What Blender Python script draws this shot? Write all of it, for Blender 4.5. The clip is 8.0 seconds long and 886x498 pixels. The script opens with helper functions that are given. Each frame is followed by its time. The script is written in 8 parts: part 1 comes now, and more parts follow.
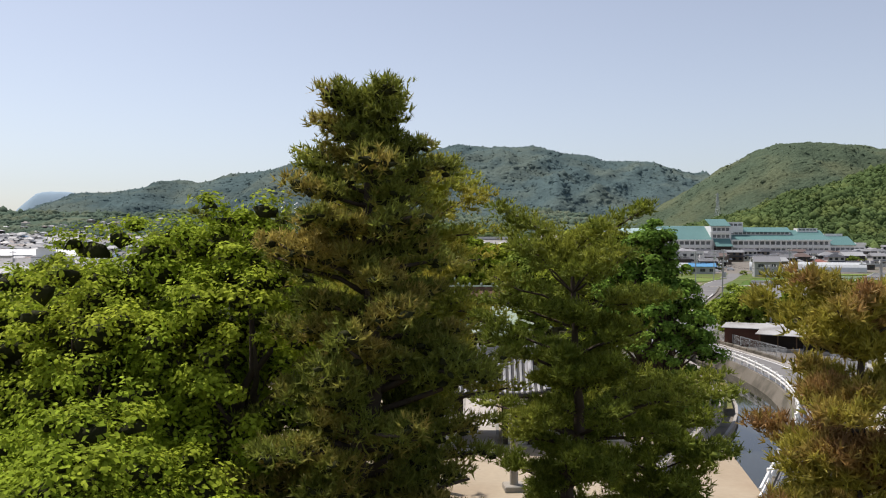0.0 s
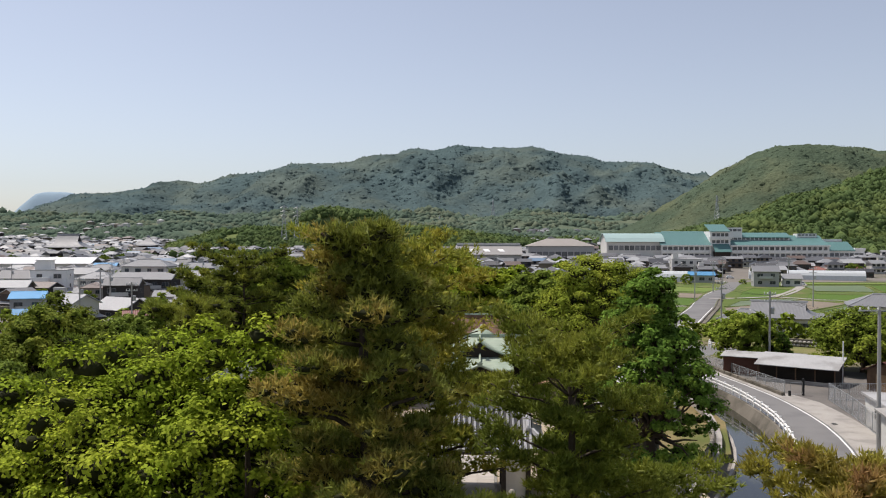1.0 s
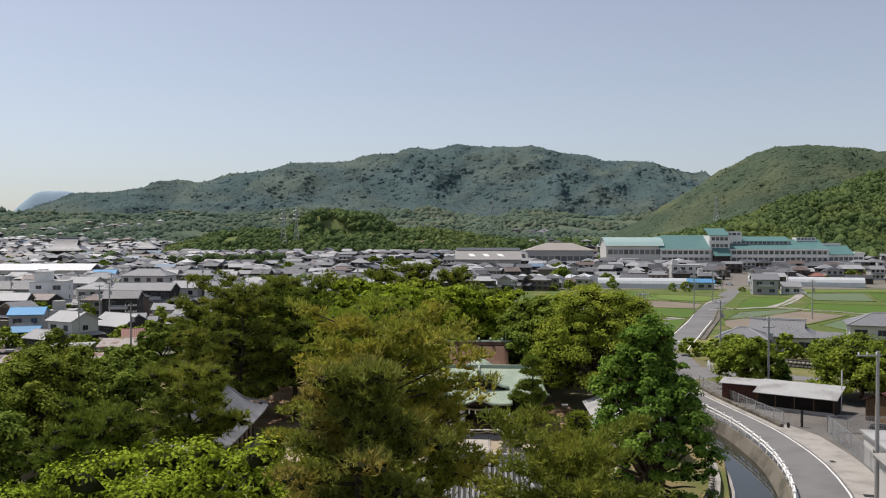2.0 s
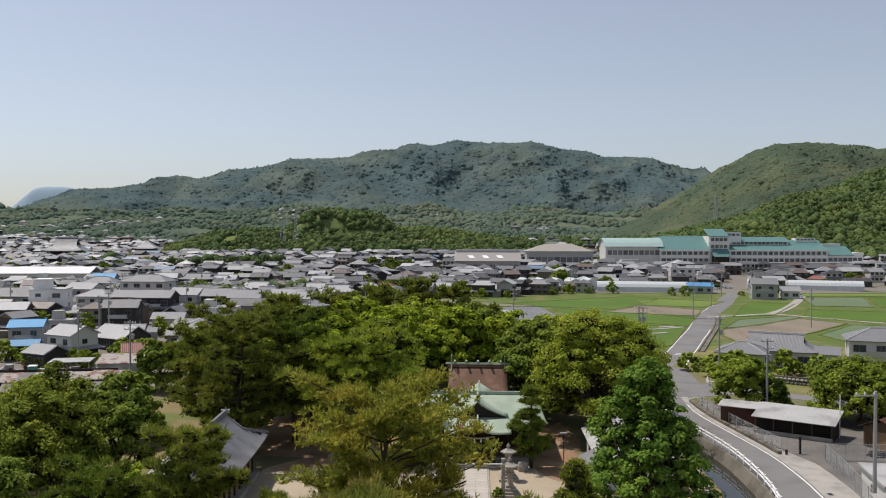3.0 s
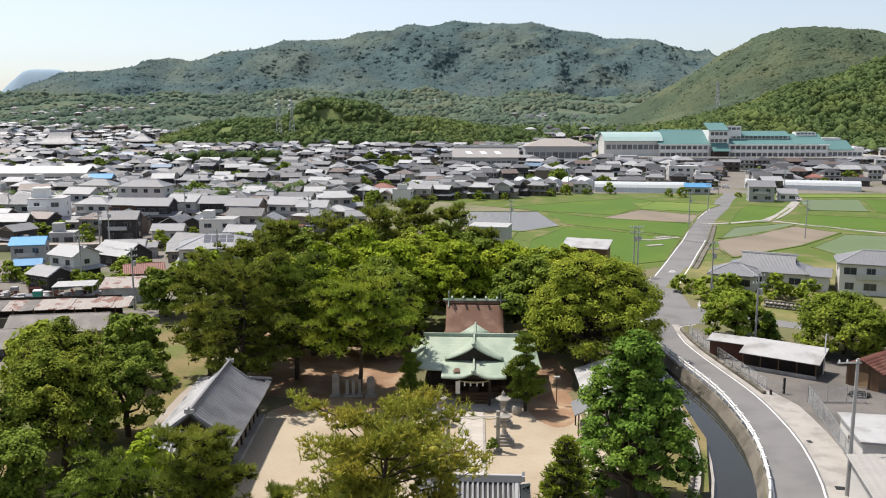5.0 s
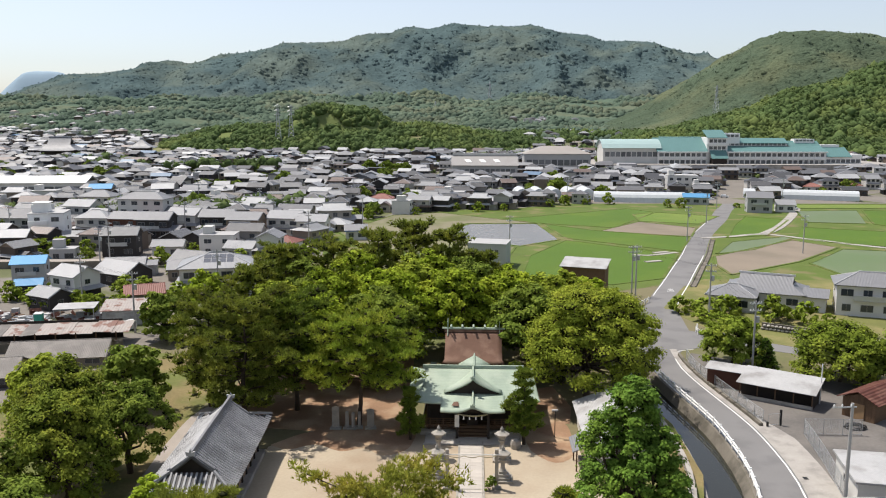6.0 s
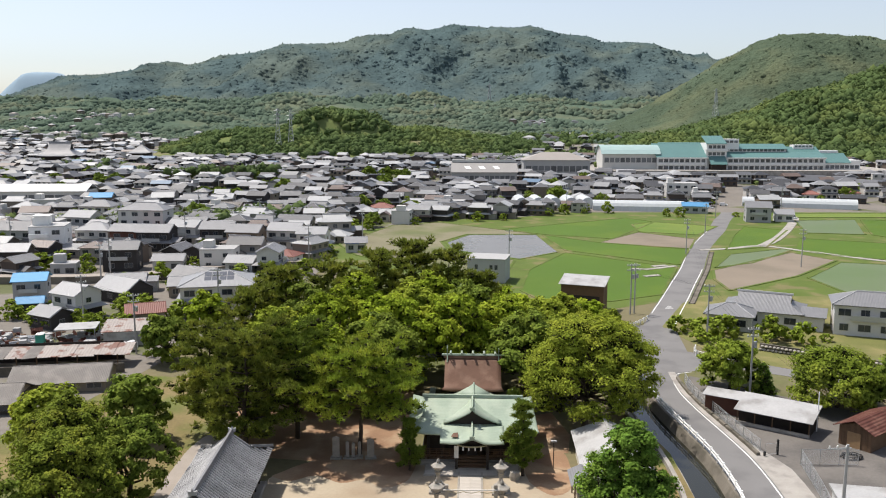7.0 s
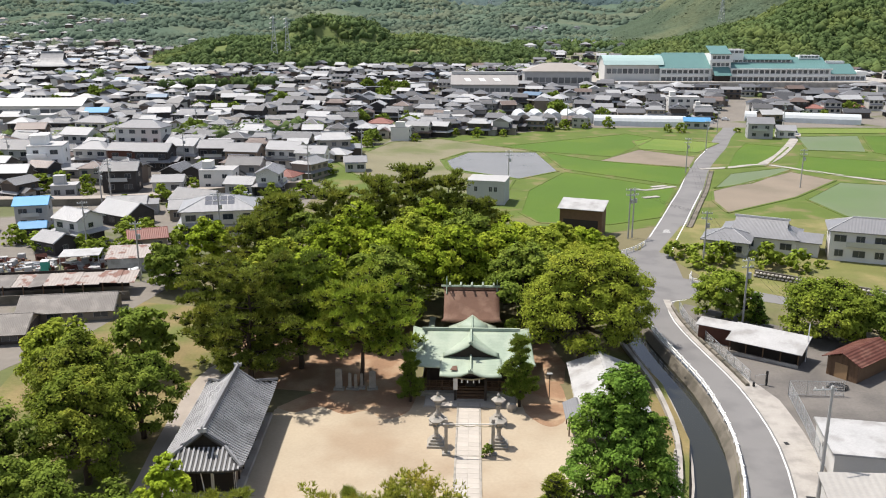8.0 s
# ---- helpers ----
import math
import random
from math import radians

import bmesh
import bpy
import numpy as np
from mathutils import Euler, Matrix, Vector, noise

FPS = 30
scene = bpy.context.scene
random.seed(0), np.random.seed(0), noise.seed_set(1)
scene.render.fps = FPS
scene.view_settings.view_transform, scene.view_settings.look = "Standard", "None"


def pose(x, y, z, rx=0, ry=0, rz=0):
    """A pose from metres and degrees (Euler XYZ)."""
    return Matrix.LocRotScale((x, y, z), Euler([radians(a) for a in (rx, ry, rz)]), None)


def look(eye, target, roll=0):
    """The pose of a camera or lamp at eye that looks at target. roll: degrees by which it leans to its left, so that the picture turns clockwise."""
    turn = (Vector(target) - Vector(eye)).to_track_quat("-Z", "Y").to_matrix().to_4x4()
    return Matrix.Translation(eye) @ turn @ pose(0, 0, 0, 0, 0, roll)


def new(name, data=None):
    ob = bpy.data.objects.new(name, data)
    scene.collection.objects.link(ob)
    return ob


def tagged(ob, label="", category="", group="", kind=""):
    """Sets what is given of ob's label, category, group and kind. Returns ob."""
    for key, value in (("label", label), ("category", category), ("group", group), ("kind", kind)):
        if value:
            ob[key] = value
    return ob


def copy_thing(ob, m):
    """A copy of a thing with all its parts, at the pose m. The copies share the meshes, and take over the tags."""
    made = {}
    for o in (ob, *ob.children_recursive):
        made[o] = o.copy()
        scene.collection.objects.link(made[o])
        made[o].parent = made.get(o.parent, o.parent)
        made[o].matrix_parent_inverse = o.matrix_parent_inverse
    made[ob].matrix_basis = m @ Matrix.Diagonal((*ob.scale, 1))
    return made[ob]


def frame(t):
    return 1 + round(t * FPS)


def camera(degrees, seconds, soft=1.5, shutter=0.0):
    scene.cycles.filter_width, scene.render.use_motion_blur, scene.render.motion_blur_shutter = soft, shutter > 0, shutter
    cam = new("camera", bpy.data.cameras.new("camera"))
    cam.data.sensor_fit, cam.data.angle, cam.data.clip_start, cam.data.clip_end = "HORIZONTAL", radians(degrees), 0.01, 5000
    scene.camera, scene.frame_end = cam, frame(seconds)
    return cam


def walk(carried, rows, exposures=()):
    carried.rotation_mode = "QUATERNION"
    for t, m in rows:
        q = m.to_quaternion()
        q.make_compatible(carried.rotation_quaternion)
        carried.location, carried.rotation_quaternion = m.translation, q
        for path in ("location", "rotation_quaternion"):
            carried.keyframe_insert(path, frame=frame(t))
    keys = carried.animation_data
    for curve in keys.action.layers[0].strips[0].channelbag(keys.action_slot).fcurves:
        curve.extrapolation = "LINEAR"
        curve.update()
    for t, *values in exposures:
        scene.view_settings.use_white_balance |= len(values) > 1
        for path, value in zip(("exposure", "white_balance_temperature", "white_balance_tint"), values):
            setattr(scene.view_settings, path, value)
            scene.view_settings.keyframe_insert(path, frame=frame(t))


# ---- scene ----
cam = camera(56.2, 8.0, soft=1.1)

# seconds, x, y, z, pitch, yaw
PATH = [
    (0.0, 0.000, 0.000, 13.43, -0.55, -0.835),
    (0.5, 0.051, 0.053, 15.27, -0.56, -0.855),
    (1.0, 0.089, 0.106, 17.13, -0.57, -0.875),
    (1.5, 0.127, 0.145, 19.02, -0.59, -0.885),
    (2.8, 0.209, 0.137, 23.70, -0.84, -0.930),
    (3.0, 0.215, 0.129, 24.43, -1.03, -0.937),
    (3.1, 0.217, 0.123, 24.79, -2.38, -0.950),
    (3.2, 0.222, 0.118, 25.16, -4.78, -0.960),
    (3.3, 0.225, 0.115, 25.52, -7.28, -0.975),
    (3.4, 0.228, 0.105, 25.89, -9.18, -0.990),
    (3.5, 0.235, 0.093, 26.25, -9.26, -0.996),
    (4.0, 0.244, 0.045, 28.04, -9.18, -1.018),
    (4.5, 0.253, -0.002, 29.80, -9.12, -1.052),
    (6.0, 0.253, -0.185, 35.37, -8.97, -1.144),
    (6.5, 0.253, -0.260, 37.25, -8.98, -1.166),
    (7.0, 0.253, -0.345, 39.04, -8.96, -1.171),
    (7.4, 0.258, -0.434, 40.43, -9.02, -1.166),
    (7.5, 0.260, -0.455, 40.78, -9.30, -1.165),
    (7.6, 0.260, -0.476, 41.14, -10.58, -1.170),
    (7.7, 0.260, -0.498, 41.49, -12.23, -1.177),
    (7.8, 0.260, -0.519, 41.84, -13.68, -1.185),
    (7.9, 0.260, -0.539, 42.19, -15.03, -1.192),
    (8.0, 0.260, -0.561, 42.55, -15.32, -1.198),
]
walk(cam, [(t, pose(x, y, z, 90 + p, -0.09, w)) for t, x, y, z, p, w in PATH],
     [(0.0, 0.34, 6560, 14), (1.0, 0.24, 6560, 14), (1.5, 0.15, 6560, 13), (3.0, 0.09, 6560, 13), (3.45, 0.60, 6560, 12), (4.5, 0.60, 6560, 12), (6.0, 0.53, 6560, 12), (6.8, 0.52, 6560, 12), (7.6, 0.58, 6560, 12), (8.0, 0.72, 6560, 12)])

# ---------------------------------------------------------------- world, sun
SUN_EL, SUN_AZ = radians(64), math.atan2(-0.80, 0.55)
world = bpy.data.worlds.new("sky_world")
world.use_nodes = True
scene.world = world
sky = world.node_tree.nodes.new("ShaderNodeTexSky")
sky.sky_type, sky.sun_disc = "NISHITA", False
sky.sun_elevation, sky.sun_rotation = SUN_EL, SUN_AZ
sky.altitude, sky.air_density, sky.dust_density, sky.ozone_density = 10, 1.0, 1.0, 3.5
back = world.node_tree.nodes["Background"]
back.inputs["Strength"].default_value = 0.106
pale = world.node_tree.nodes.new("ShaderNodeHueSaturation")
pale.inputs["Saturation"].default_value = 0.60
world.node_tree.links.new(sky.outputs[0], pale.inputs["Color"])
world.node_tree.links.new(pale.outputs[0], back.inputs[0])

sun_data = bpy.data.lights.new("sun", "SUN")
sun_data.energy, sun_data.angle, sun_data.color = 3.65, radians(0.53), (1.0, 0.955, 0.88)
sun = new("sun", sun_data)
SUN_DIR = Vector((math.sin(SUN_AZ) * math.cos(SUN_EL), math.cos(SUN_AZ) * math.cos(SUN_EL), math.sin(SUN_EL)))
sun.matrix_world = look(SUN_DIR * 200, (0, 0, 0))


# ---------------------------------------------------------------- materials
def mat(name, base, rough=0.8, var=0.18, scale=0.6, fine=12.0, bump=0.15, depth=0.02, metal=0.0, rnd=0.0, island=0.0,
        base2=None, lo=0.45, hi=0.65, stripe=0.0, stripe_dir="X", stripe_depth=0.05, spec=0.3, thin=0.0, world_space=False, detail=5.0, ramp=None, ramp_island=False):
    m = bpy.data.materials.new(name)
    m.use_nodes = True
    nt = m.node_tree
    n, k = nt.nodes, nt.links.new
    b = n["Principled BSDF"]
    b.inputs["Roughness"].default_value = rough
    b.inputs["Metallic"].default_value = metal
    b.inputs["Specular IOR Level"].default_value = spec
    if world_space:
        co = n.new("ShaderNodeNewGeometry").outputs["Position"]
    else:
        co = n.new("ShaderNodeTexCoord").outputs["Object"]

    def noisy(s, d):
        t = n.new("ShaderNodeTexNoise")
        t.inputs["Scale"].default_value, t.inputs["Detail"].default_value = s, d
        k(co, t.inputs["Vector"])
        return t.outputs[0]

    def maths(op, a, c, e=None):
        t = n.new("ShaderNodeMath")
        t.operation = op
        for i, v in enumerate((a, c, e)):
            if v is None:
                continue
            if isinstance(v, (int, float)):
                t.inputs[i].default_value = v
            else:
                k(v, t.inputs[i])
        return t.outputs[0]

    n1, n2 = noisy(scale, detail), noisy(fine, 3.0)
    val = maths("MULTIPLY_ADD", n1, 2 * var, 1 - var)
    val = maths("ADD", val, maths("MULTIPLY_ADD", n2, 1.4 * var, -0.7 * var))
    if rnd:
        r = n.new("ShaderNodeObjectInfo").outputs["Random"]
        val = maths("ADD", val, maths("MULTIPLY_ADD", r, 2 * rnd, -rnd))
    if island:
        r = n.new("ShaderNodeNewGeometry").outputs["Random Per Island"]
        val = maths("ADD", val, maths("MULTIPLY_ADD", r, 2 * island, -island))
    col = None
    if ramp:
        cr = n.new("ShaderNodeValToRGB")
        cr.color_ramp.interpolation = "CONSTANT"
        while len(cr.color_ramp.elements) < len(ramp):
            cr.color_ramp.elements.new(1.0)
        for e, (p, c) in zip(cr.color_ramp.elements, ramp):
            e.position, e.color = p, (*c, 1)
        k(n.new("ShaderNodeNewGeometry").outputs["Random Per Island"] if ramp_island else n.new("ShaderNodeObjectInfo").outputs["Random"], cr.inputs[0])
        col = cr.outputs[0]
    if base2:
        mr = n.new("ShaderNodeMapRange")
        mr.interpolation_type = "SMOOTHSTEP"
        mr.inputs["From Min"].default_value, mr.inputs["From Max"].default_value = lo, hi
        k(noisy(scale * 0.73, detail), mr.inputs["Value"])
        mx = n.new("ShaderNodeMix")
        mx.data_type = "RGBA"
        k(mr.outputs[0], mx.inputs["Factor"])
        col = [o for o in mx.outputs if o.type == "RGBA"][0]
        for i in mx.inputs:
            if i.type == "RGBA":
                i.default_value = (*base, 1) if i.name == "A" else (*base2, 1)
    hsv = n.new("ShaderNodeHueSaturation")
    if col is None:
        hsv.inputs["Color"].default_value = (*base, 1)
    else:
        k(col, hsv.inputs["Color"])
    k(val, hsv.inputs["Value"])
    k(hsv.outputs[0], b.inputs["Base Color"])
    height = n2
    if stripe:
        w = n.new("ShaderNodeTexWave")
        w.wave_type, w.bands_direction, w.wave_profile = "BANDS", stripe_dir, "SIN"
        w.inputs["Scale"].default_value = 0.314 / stripe
        k(co, w.inputs["Vector"])
        bs = n.new("ShaderNodeBump")
        bs.inputs["Strength"].default_value, bs.inputs["Distance"].default_value = 1.0, stripe_depth
        k(w.outputs["Fac"], bs.inputs["Height"])
    if bump or stripe:
        bn = n.new("ShaderNodeBump")
        bn.inputs["Strength"].default_value, bn.inputs["Distance"].default_value = bump, depth
        k(height, bn.inputs["Height"])
        if stripe:
            k(bs.outputs[0], bn.inputs["Normal"])
        k(bn.outputs[0], b.inputs["Normal"])
    if thin:
        tr = n.new("ShaderNodeBsdfTranslucent")
        k(hsv.outputs[0], tr.inputs["Color"])
        ms = n.new("ShaderNodeMixShader")
        ms.inputs[0].default_value = thin
        k(b.outputs[0], ms.inputs[1])
        k(tr.outputs[0], ms.inputs[2])
        k(ms.outputs[0], n["Material Output"].inputs["Surface"])
    return m


M = {}
M["ground"] = mat("earth_and_grass", (0.16, 0.14, 0.075), 0.95, 0.25, 0.05, 1.3, 0.3, 0.05, base2=(0.10, 0.12, 0.035), world_space=True)
M["sand"] = mat("pale_sand", (0.395, 0.330, 0.240), 0.95, 0.16, 0.12, 3.0, 0.2, 0.02, base2=(0.31, 0.235, 0.16), lo=0.42, hi=0.7, world_space=True)
M["redearth"] = mat("red_brown_earth", (0.27, 0.165, 0.10), 0.95, 0.25, 0.3, 4.0, 0.3, 0.03, base2=(0.37, 0.265, 0.17), world_space=True)
M["drygrass"] = mat("dry_grass", (0.205, 0.160, 0.070), 0.95, 0.35, 0.14, 2.5, 0.5, 0.06, base2=(0.115, 0.130, 0.034), lo=0.44, hi=0.60, world_space=True)
M["gravel"] = mat("grey_gravel", (0.33, 0.29, 0.25), 0.95, 0.2, 0.4, 8.0, 0.3, 0.02, world_space=True)
M["asphalt"] = mat("worn_asphalt", (0.190, 0.184, 0.178), 0.9, 0.10, 0.25, 9.0, 0.15, 0.01, base2=(0.155, 0.150, 0.147), world_space=True)
M["concrete"] = mat("pale_concrete", (0.36, 0.335, 0.30), 0.9, 0.16, 0.5, 5.0, 0.2, 0.01, base2=(0.27, 0.25, 0.225), world_space=True)
M["yard"] = mat("dusty_concrete_yard", (0.165, 0.150, 0.134), 0.95, 0.28, 0.16, 3.0, 0.2, 0.015, base2=(0.115, 0.106, 0.096), lo=0.42, hi=0.62, world_space=True)
M["oldconc"] = mat("stained_concrete", (0.175, 0.155, 0.125), 0.92, 0.3, 0.4, 4.0, 0.4, 0.03, base2=(0.10, 0.09, 0.07), world_space=True)
M["white_line"] = mat("road_paint", (0.72, 0.71, 0.68), 0.7, 0.1, 1.0, 10.0, 0.1, world_space=True)
M["white"] = mat("white_paint", (0.78, 0.77, 0.74), 0.55, 0.08, 0.7, 8.0, 0.08, 0.005)
M["town_ground"] = mat("lanes_and_yards", (0.19, 0.17, 0.145), 0.95, 0.25, 0.06, 0.8, 0.2, 0.03, base2=(0.11, 0.12, 0.05), lo=0.52, hi=0.6, world_space=True)
M["rice"] = mat("young_rice", (0.068, 0.128, 0.007), 0.8, 0.14, 0.05, 2.5, 0.5, 0.12, base2=(0.090, 0.145, 0.009), world_space=True)
M["bank"] = mat("paddy_bank", (0.090, 0.128, 0.020), 0.9, 0.25, 0.15, 3.0, 0.4, 0.06, base2=(0.165, 0.150, 0.060), lo=0.52, hi=0.66, world_space=True)
M["rice2"] = mat("pale_rice", (0.14, 0.19, 0.03), 0.8, 0.14, 0.06, 2.5, 0.5, 0.1, base2=(0.11, 0.175, 0.022), world_space=True)
M["rice_wet"] = mat("flooded_seedlings", (0.125, 0.16, 0.055), 0.35, 0.12, 0.05, 3.0, 0.15, 0.03, base2=(0.105, 0.155, 0.035), world_space=True)
M["tilled"] = mat("tilled_soil", (0.225, 0.185, 0.14), 0.95, 0.15, 0.08, 3.0, 0.4, 0.06, base2=(0.185, 0.155, 0.115), world_space=True)
M["fallow"] = mat("weedy_fallow", (0.195, 0.178, 0.110), 0.95, 0.22, 0.06, 2.0, 0.4, 0.05, base2=(0.130, 0.142, 0.058), lo=0.44, hi=0.60, world_space=True)
M["grass"] = mat("verge_grass", (0.145, 0.150, 0.045), 0.9, 0.25, 0.2, 4.0, 0.5, 0.08, base2=(0.215, 0.185, 0.075), world_space=True)
M["pond"] = mat("muddy_field_water", (0.185, 0.172, 0.155), 0.25, 0.12, 0.05, 1.0, 0.03, 0.02, spec=0.4, base2=(0.155, 0.146, 0.130), world_space=True)
M["water"] = mat("canal_water", (0.022, 0.022, 0.014), 0.06, 0.25, 0.1, 2.0, 0.015, 0.01, spec=0.5, world_space=True)
M["stone"] = mat("weathered_granite", (0.34, 0.31, 0.265), 0.85, 0.2, 1.5, 14.0, 0.3, 0.01, base2=(0.25, 0.24, 0.21))
M["pave"] = mat("granite_paving", (0.44, 0.40, 0.35), 0.85, 0.12, 0.8, 8.0, 0.15, 0.005, rnd=0.08)
M["rubble"] = mat("wall_stone", (0.36, 0.335, 0.295), 0.9, 0.2, 1.2, 10.0, 0.4, 0.02, rnd=0.3)
M["copper"] = mat("pale_green_copper", (0.285, 0.350, 0.268), 0.6, 0.16, 0.5, 5.0, 0.08, 0.01, base2=(0.355, 0.415, 0.320), lo=0.40, hi=0.62, stripe=0.45, stripe_dir="Y", stripe_depth=0.008, spec=0.35)
M["bark"] = mat("brown_bark_roof", (0.145, 0.080, 0.055), 0.85, 0.22, 0.6, 10.0, 0.3, 0.02, base2=(0.20, 0.12, 0.085))
M["darkwood"] = mat("dark_aged_wood", (0.035, 0.027, 0.022), 0.8, 0.25, 2.0, 16.0, 0.2, 0.01)
M["wood"] = mat("brown_board", (0.13, 0.078, 0.045), 0.8, 0.25, 1.5, 14.0, 0.3, 0.01, rnd=0.15)
M["redwood"] = mat("red_brown_board", (0.115, 0.050, 0.034), 0.8, 0.25, 1.5, 14.0, 0.3, 0.01, rnd=0.2)
M["plaster"] = mat("white_plaster", (0.70, 0.67, 0.61), 0.85, 0.10, 0.6, 6.0, 0.1, 0.005, base2=(0.58, 0.55, 0.49))
M["earthwall"] = mat("brown_plaster", (0.24, 0.18, 0.13), 0.9, 0.15, 0.8, 6.0, 0.15, 0.005)
M["tile"] = mat("grey_roof_tile", (0.44, 0.435, 0.43), 0.55, 0.2, 0.6, 7.0, 0.2, 0.01, spec=0.35, base2=(0.34, 0.335, 0.33))
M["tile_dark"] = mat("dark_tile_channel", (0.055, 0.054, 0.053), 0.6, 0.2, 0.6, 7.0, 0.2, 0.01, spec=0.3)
M["tilecap"] = mat("pale_ridge_tile", (0.40, 0.395, 0.39), 0.5, 0.12, 1.0, 7.0, 0.15, 0.01, spec=0.4)
M["tin"] = mat("pale_tin_sheet", (0.40, 0.395, 0.385), 0.55, 0.18, 0.5, 4.0, 0.1, 0.01, base2=(0.29, 0.28, 0.265), lo=0.46, hi=0.66, stripe=0.16, stripe_dir="X", stripe_depth=0.008, spec=0.35)
M["rust"] = mat("rusted_tin", (0.095, 0.032, 0.022), 0.75, 0.25, 0.9, 6.0, 0.2, 0.01, base2=(0.15, 0.068, 0.048), stripe=0.4, stripe_dir="X", stripe_depth=0.05)
M["rust_white"] = mat("rust_streaked_tin", (0.34, 0.30, 0.27), 0.7, 0.25, 0.7, 5.0, 0.15, 0.01, base2=(0.20, 0.11, 0.085), lo=0.5, hi=0.6, stripe=0.5, stripe_dir="X", stripe_depth=0.04)
M["metal"] = mat("galvanised_steel", (0.45, 0.46, 0.46), 0.45, 0.1, 2.0, 14.0, 0.05, 0.005, metal=0.6)
M["pole"] = mat("concrete_pole", (0.36, 0.35, 0.33), 0.85, 0.12, 1.0, 10.0, 0.1, 0.005)
M["black"] = mat("dark_rubber", (0.02, 0.02, 0.02), 0.7, 0.2, 2.0, 10.0, 0.05)
M["glass"] = mat("window_glass", (0.035, 0.042, 0.05), 0.08, 0.1, 0.3, 2.0, 0.02, 0.002, spec=0.6, rnd=0.3)
M["glass_pale"] = mat("curtained_glass", (0.15, 0.155, 0.16), 0.15, 0.15, 0.3, 2.0, 0.02, 0.002, spec=0.5, rnd=0.35)
M["frame"] = mat("window_frame", (0.30, 0.29, 0.28), 0.5, 0.1, 2.0, 10.0, 0.05, rnd=0.3)
M["roof_grey"] = mat("glazed_grey_tile", (0.3, 0.3, 0.31), 0.42, 0.14, 0.8, 5.0, 0.15, 0.02, stripe=0.24, stripe_depth=0.02, spec=0.45,
                     ramp=[(0.0, (0.051, 0.051, 0.053)), (0.16, (0.110, 0.110, 0.113)), (0.34, (0.160, 0.160, 0.162)), (0.52, (0.248, 0.248, 0.248)), (0.66, (0.078, 0.076, 0.076)), (0.76, (0.368, 0.368, 0.364)), (0.93, (0.136, 0.097, 0.078))])
M["roof_light"] = mat("pale_grey_tile", (0.275, 0.275, 0.278), 0.45, 0.12, 0.8, 5.0, 0.15, 0.02, stripe=0.24, stripe_depth=0.02, spec=0.4)
M["roof_mid"] = mat("mid_grey_tile", (0.195, 0.195, 0.200), 0.45, 0.14, 0.8, 5.0, 0.15, 0.02, stripe=0.24, stripe_depth=0.02, spec=0.4)
M["roof_dark"] = mat("dark_grey_tile", (0.115, 0.115, 0.119), 0.45, 0.16, 0.8, 5.0, 0.15, 0.02, stripe=0.24, stripe_depth=0.02, spec=0.4)
M["roof_old"] = mat("old_brown_tile", (0.15, 0.135, 0.12), 0.6, 0.2, 0.6, 5.0, 0.2, 0.02, base2=(0.20, 0.18, 0.16), stripe=0.24, stripe_depth=0.02)
M["roof_blue"] = mat("blue_roof", (0.10, 0.30, 0.52), 0.5, 0.10, 0.6, 5.0, 0.1, 0.01, stripe=0.24, stripe_depth=0.02, rnd=0.15)
M["roof_red"] = mat("red_brown_tile", (0.26, 0.11, 0.085), 0.55, 0.15, 0.6, 5.0, 0.1, 0.01, stripe=0.4, stripe_depth=0.05, rnd=0.15)
M["roof_teal"] = mat("teal_sheet_roof", (0.105, 0.215, 0.205), 0.5, 0.08, 0.2, 3.0, 0.05, 0.01, stripe=0.6, stripe_depth=0.04)
M["roof_mint"] = mat("mint_sheet_roof", (0.34, 0.46, 0.44), 0.5, 0.06, 0.2, 3.0, 0.05, 0.01, stripe=0.6, stripe_depth=0.04)
ROOF_MIX = [(0.0, (0.051, 0.051, 0.053)), (0.16, (0.110, 0.110, 0.113)), (0.34, (0.160, 0.160, 0.162)), (0.52, (0.248, 0.248, 0.248)), (0.66, (0.078, 0.076, 0.076)), (0.76, (0.368, 0.368, 0.364)), (0.93, (0.136, 0.097, 0.078)), (0.985, (0.110, 0.176, 0.256))]
M["roof_many"] = mat("many_grey_roofs", (0.3, 0.3, 0.31), 0.42, 0.14, 0.3, 2.0, 0.15, 0.02, spec=0.45, ramp=ROOF_MIX, ramp_island=True, world_space=True)
M["wall_many"] = mat("many_walls", (0.5, 0.48, 0.44), 0.85, 0.10, 0.3, 2.0, 0.1, 0.01, ramp=[(0.0, (0.50, 0.48, 0.44)), (0.2, (0.20, 0.165, 0.13)), (0.38, (0.58, 0.56, 0.52)), (0.55, (0.13, 0.10, 0.08)), (0.72, (0.05, 0.042, 0.038))], ramp_island=True, world_space=True)
M["wall"] = mat("house_wall", (0.5, 0.48, 0.44), 0.85, 0.10, 0.5, 5.0, 0.1, 0.006,
                ramp=[(0.0, (0.408, 0.387, 0.348)), (0.2, (0.255, 0.217, 0.174)), (0.38, (0.468, 0.451, 0.416)), (0.52, (0.170, 0.132, 0.102)), (0.66, (0.072, 0.058, 0.049)), (0.84, (0.281, 0.264, 0.242))])
M["wall_white"] = mat("white_render", (0.58, 0.565, 0.53), 0.8, 0.08, 0.4, 5.0, 0.08, 0.005, rnd=0.06)
M["wall_grey"] = mat("grey_render", (0.40, 0.395, 0.385), 0.85, 0.1, 0.4, 5.0, 0.1, 0.005, rnd=0.08)
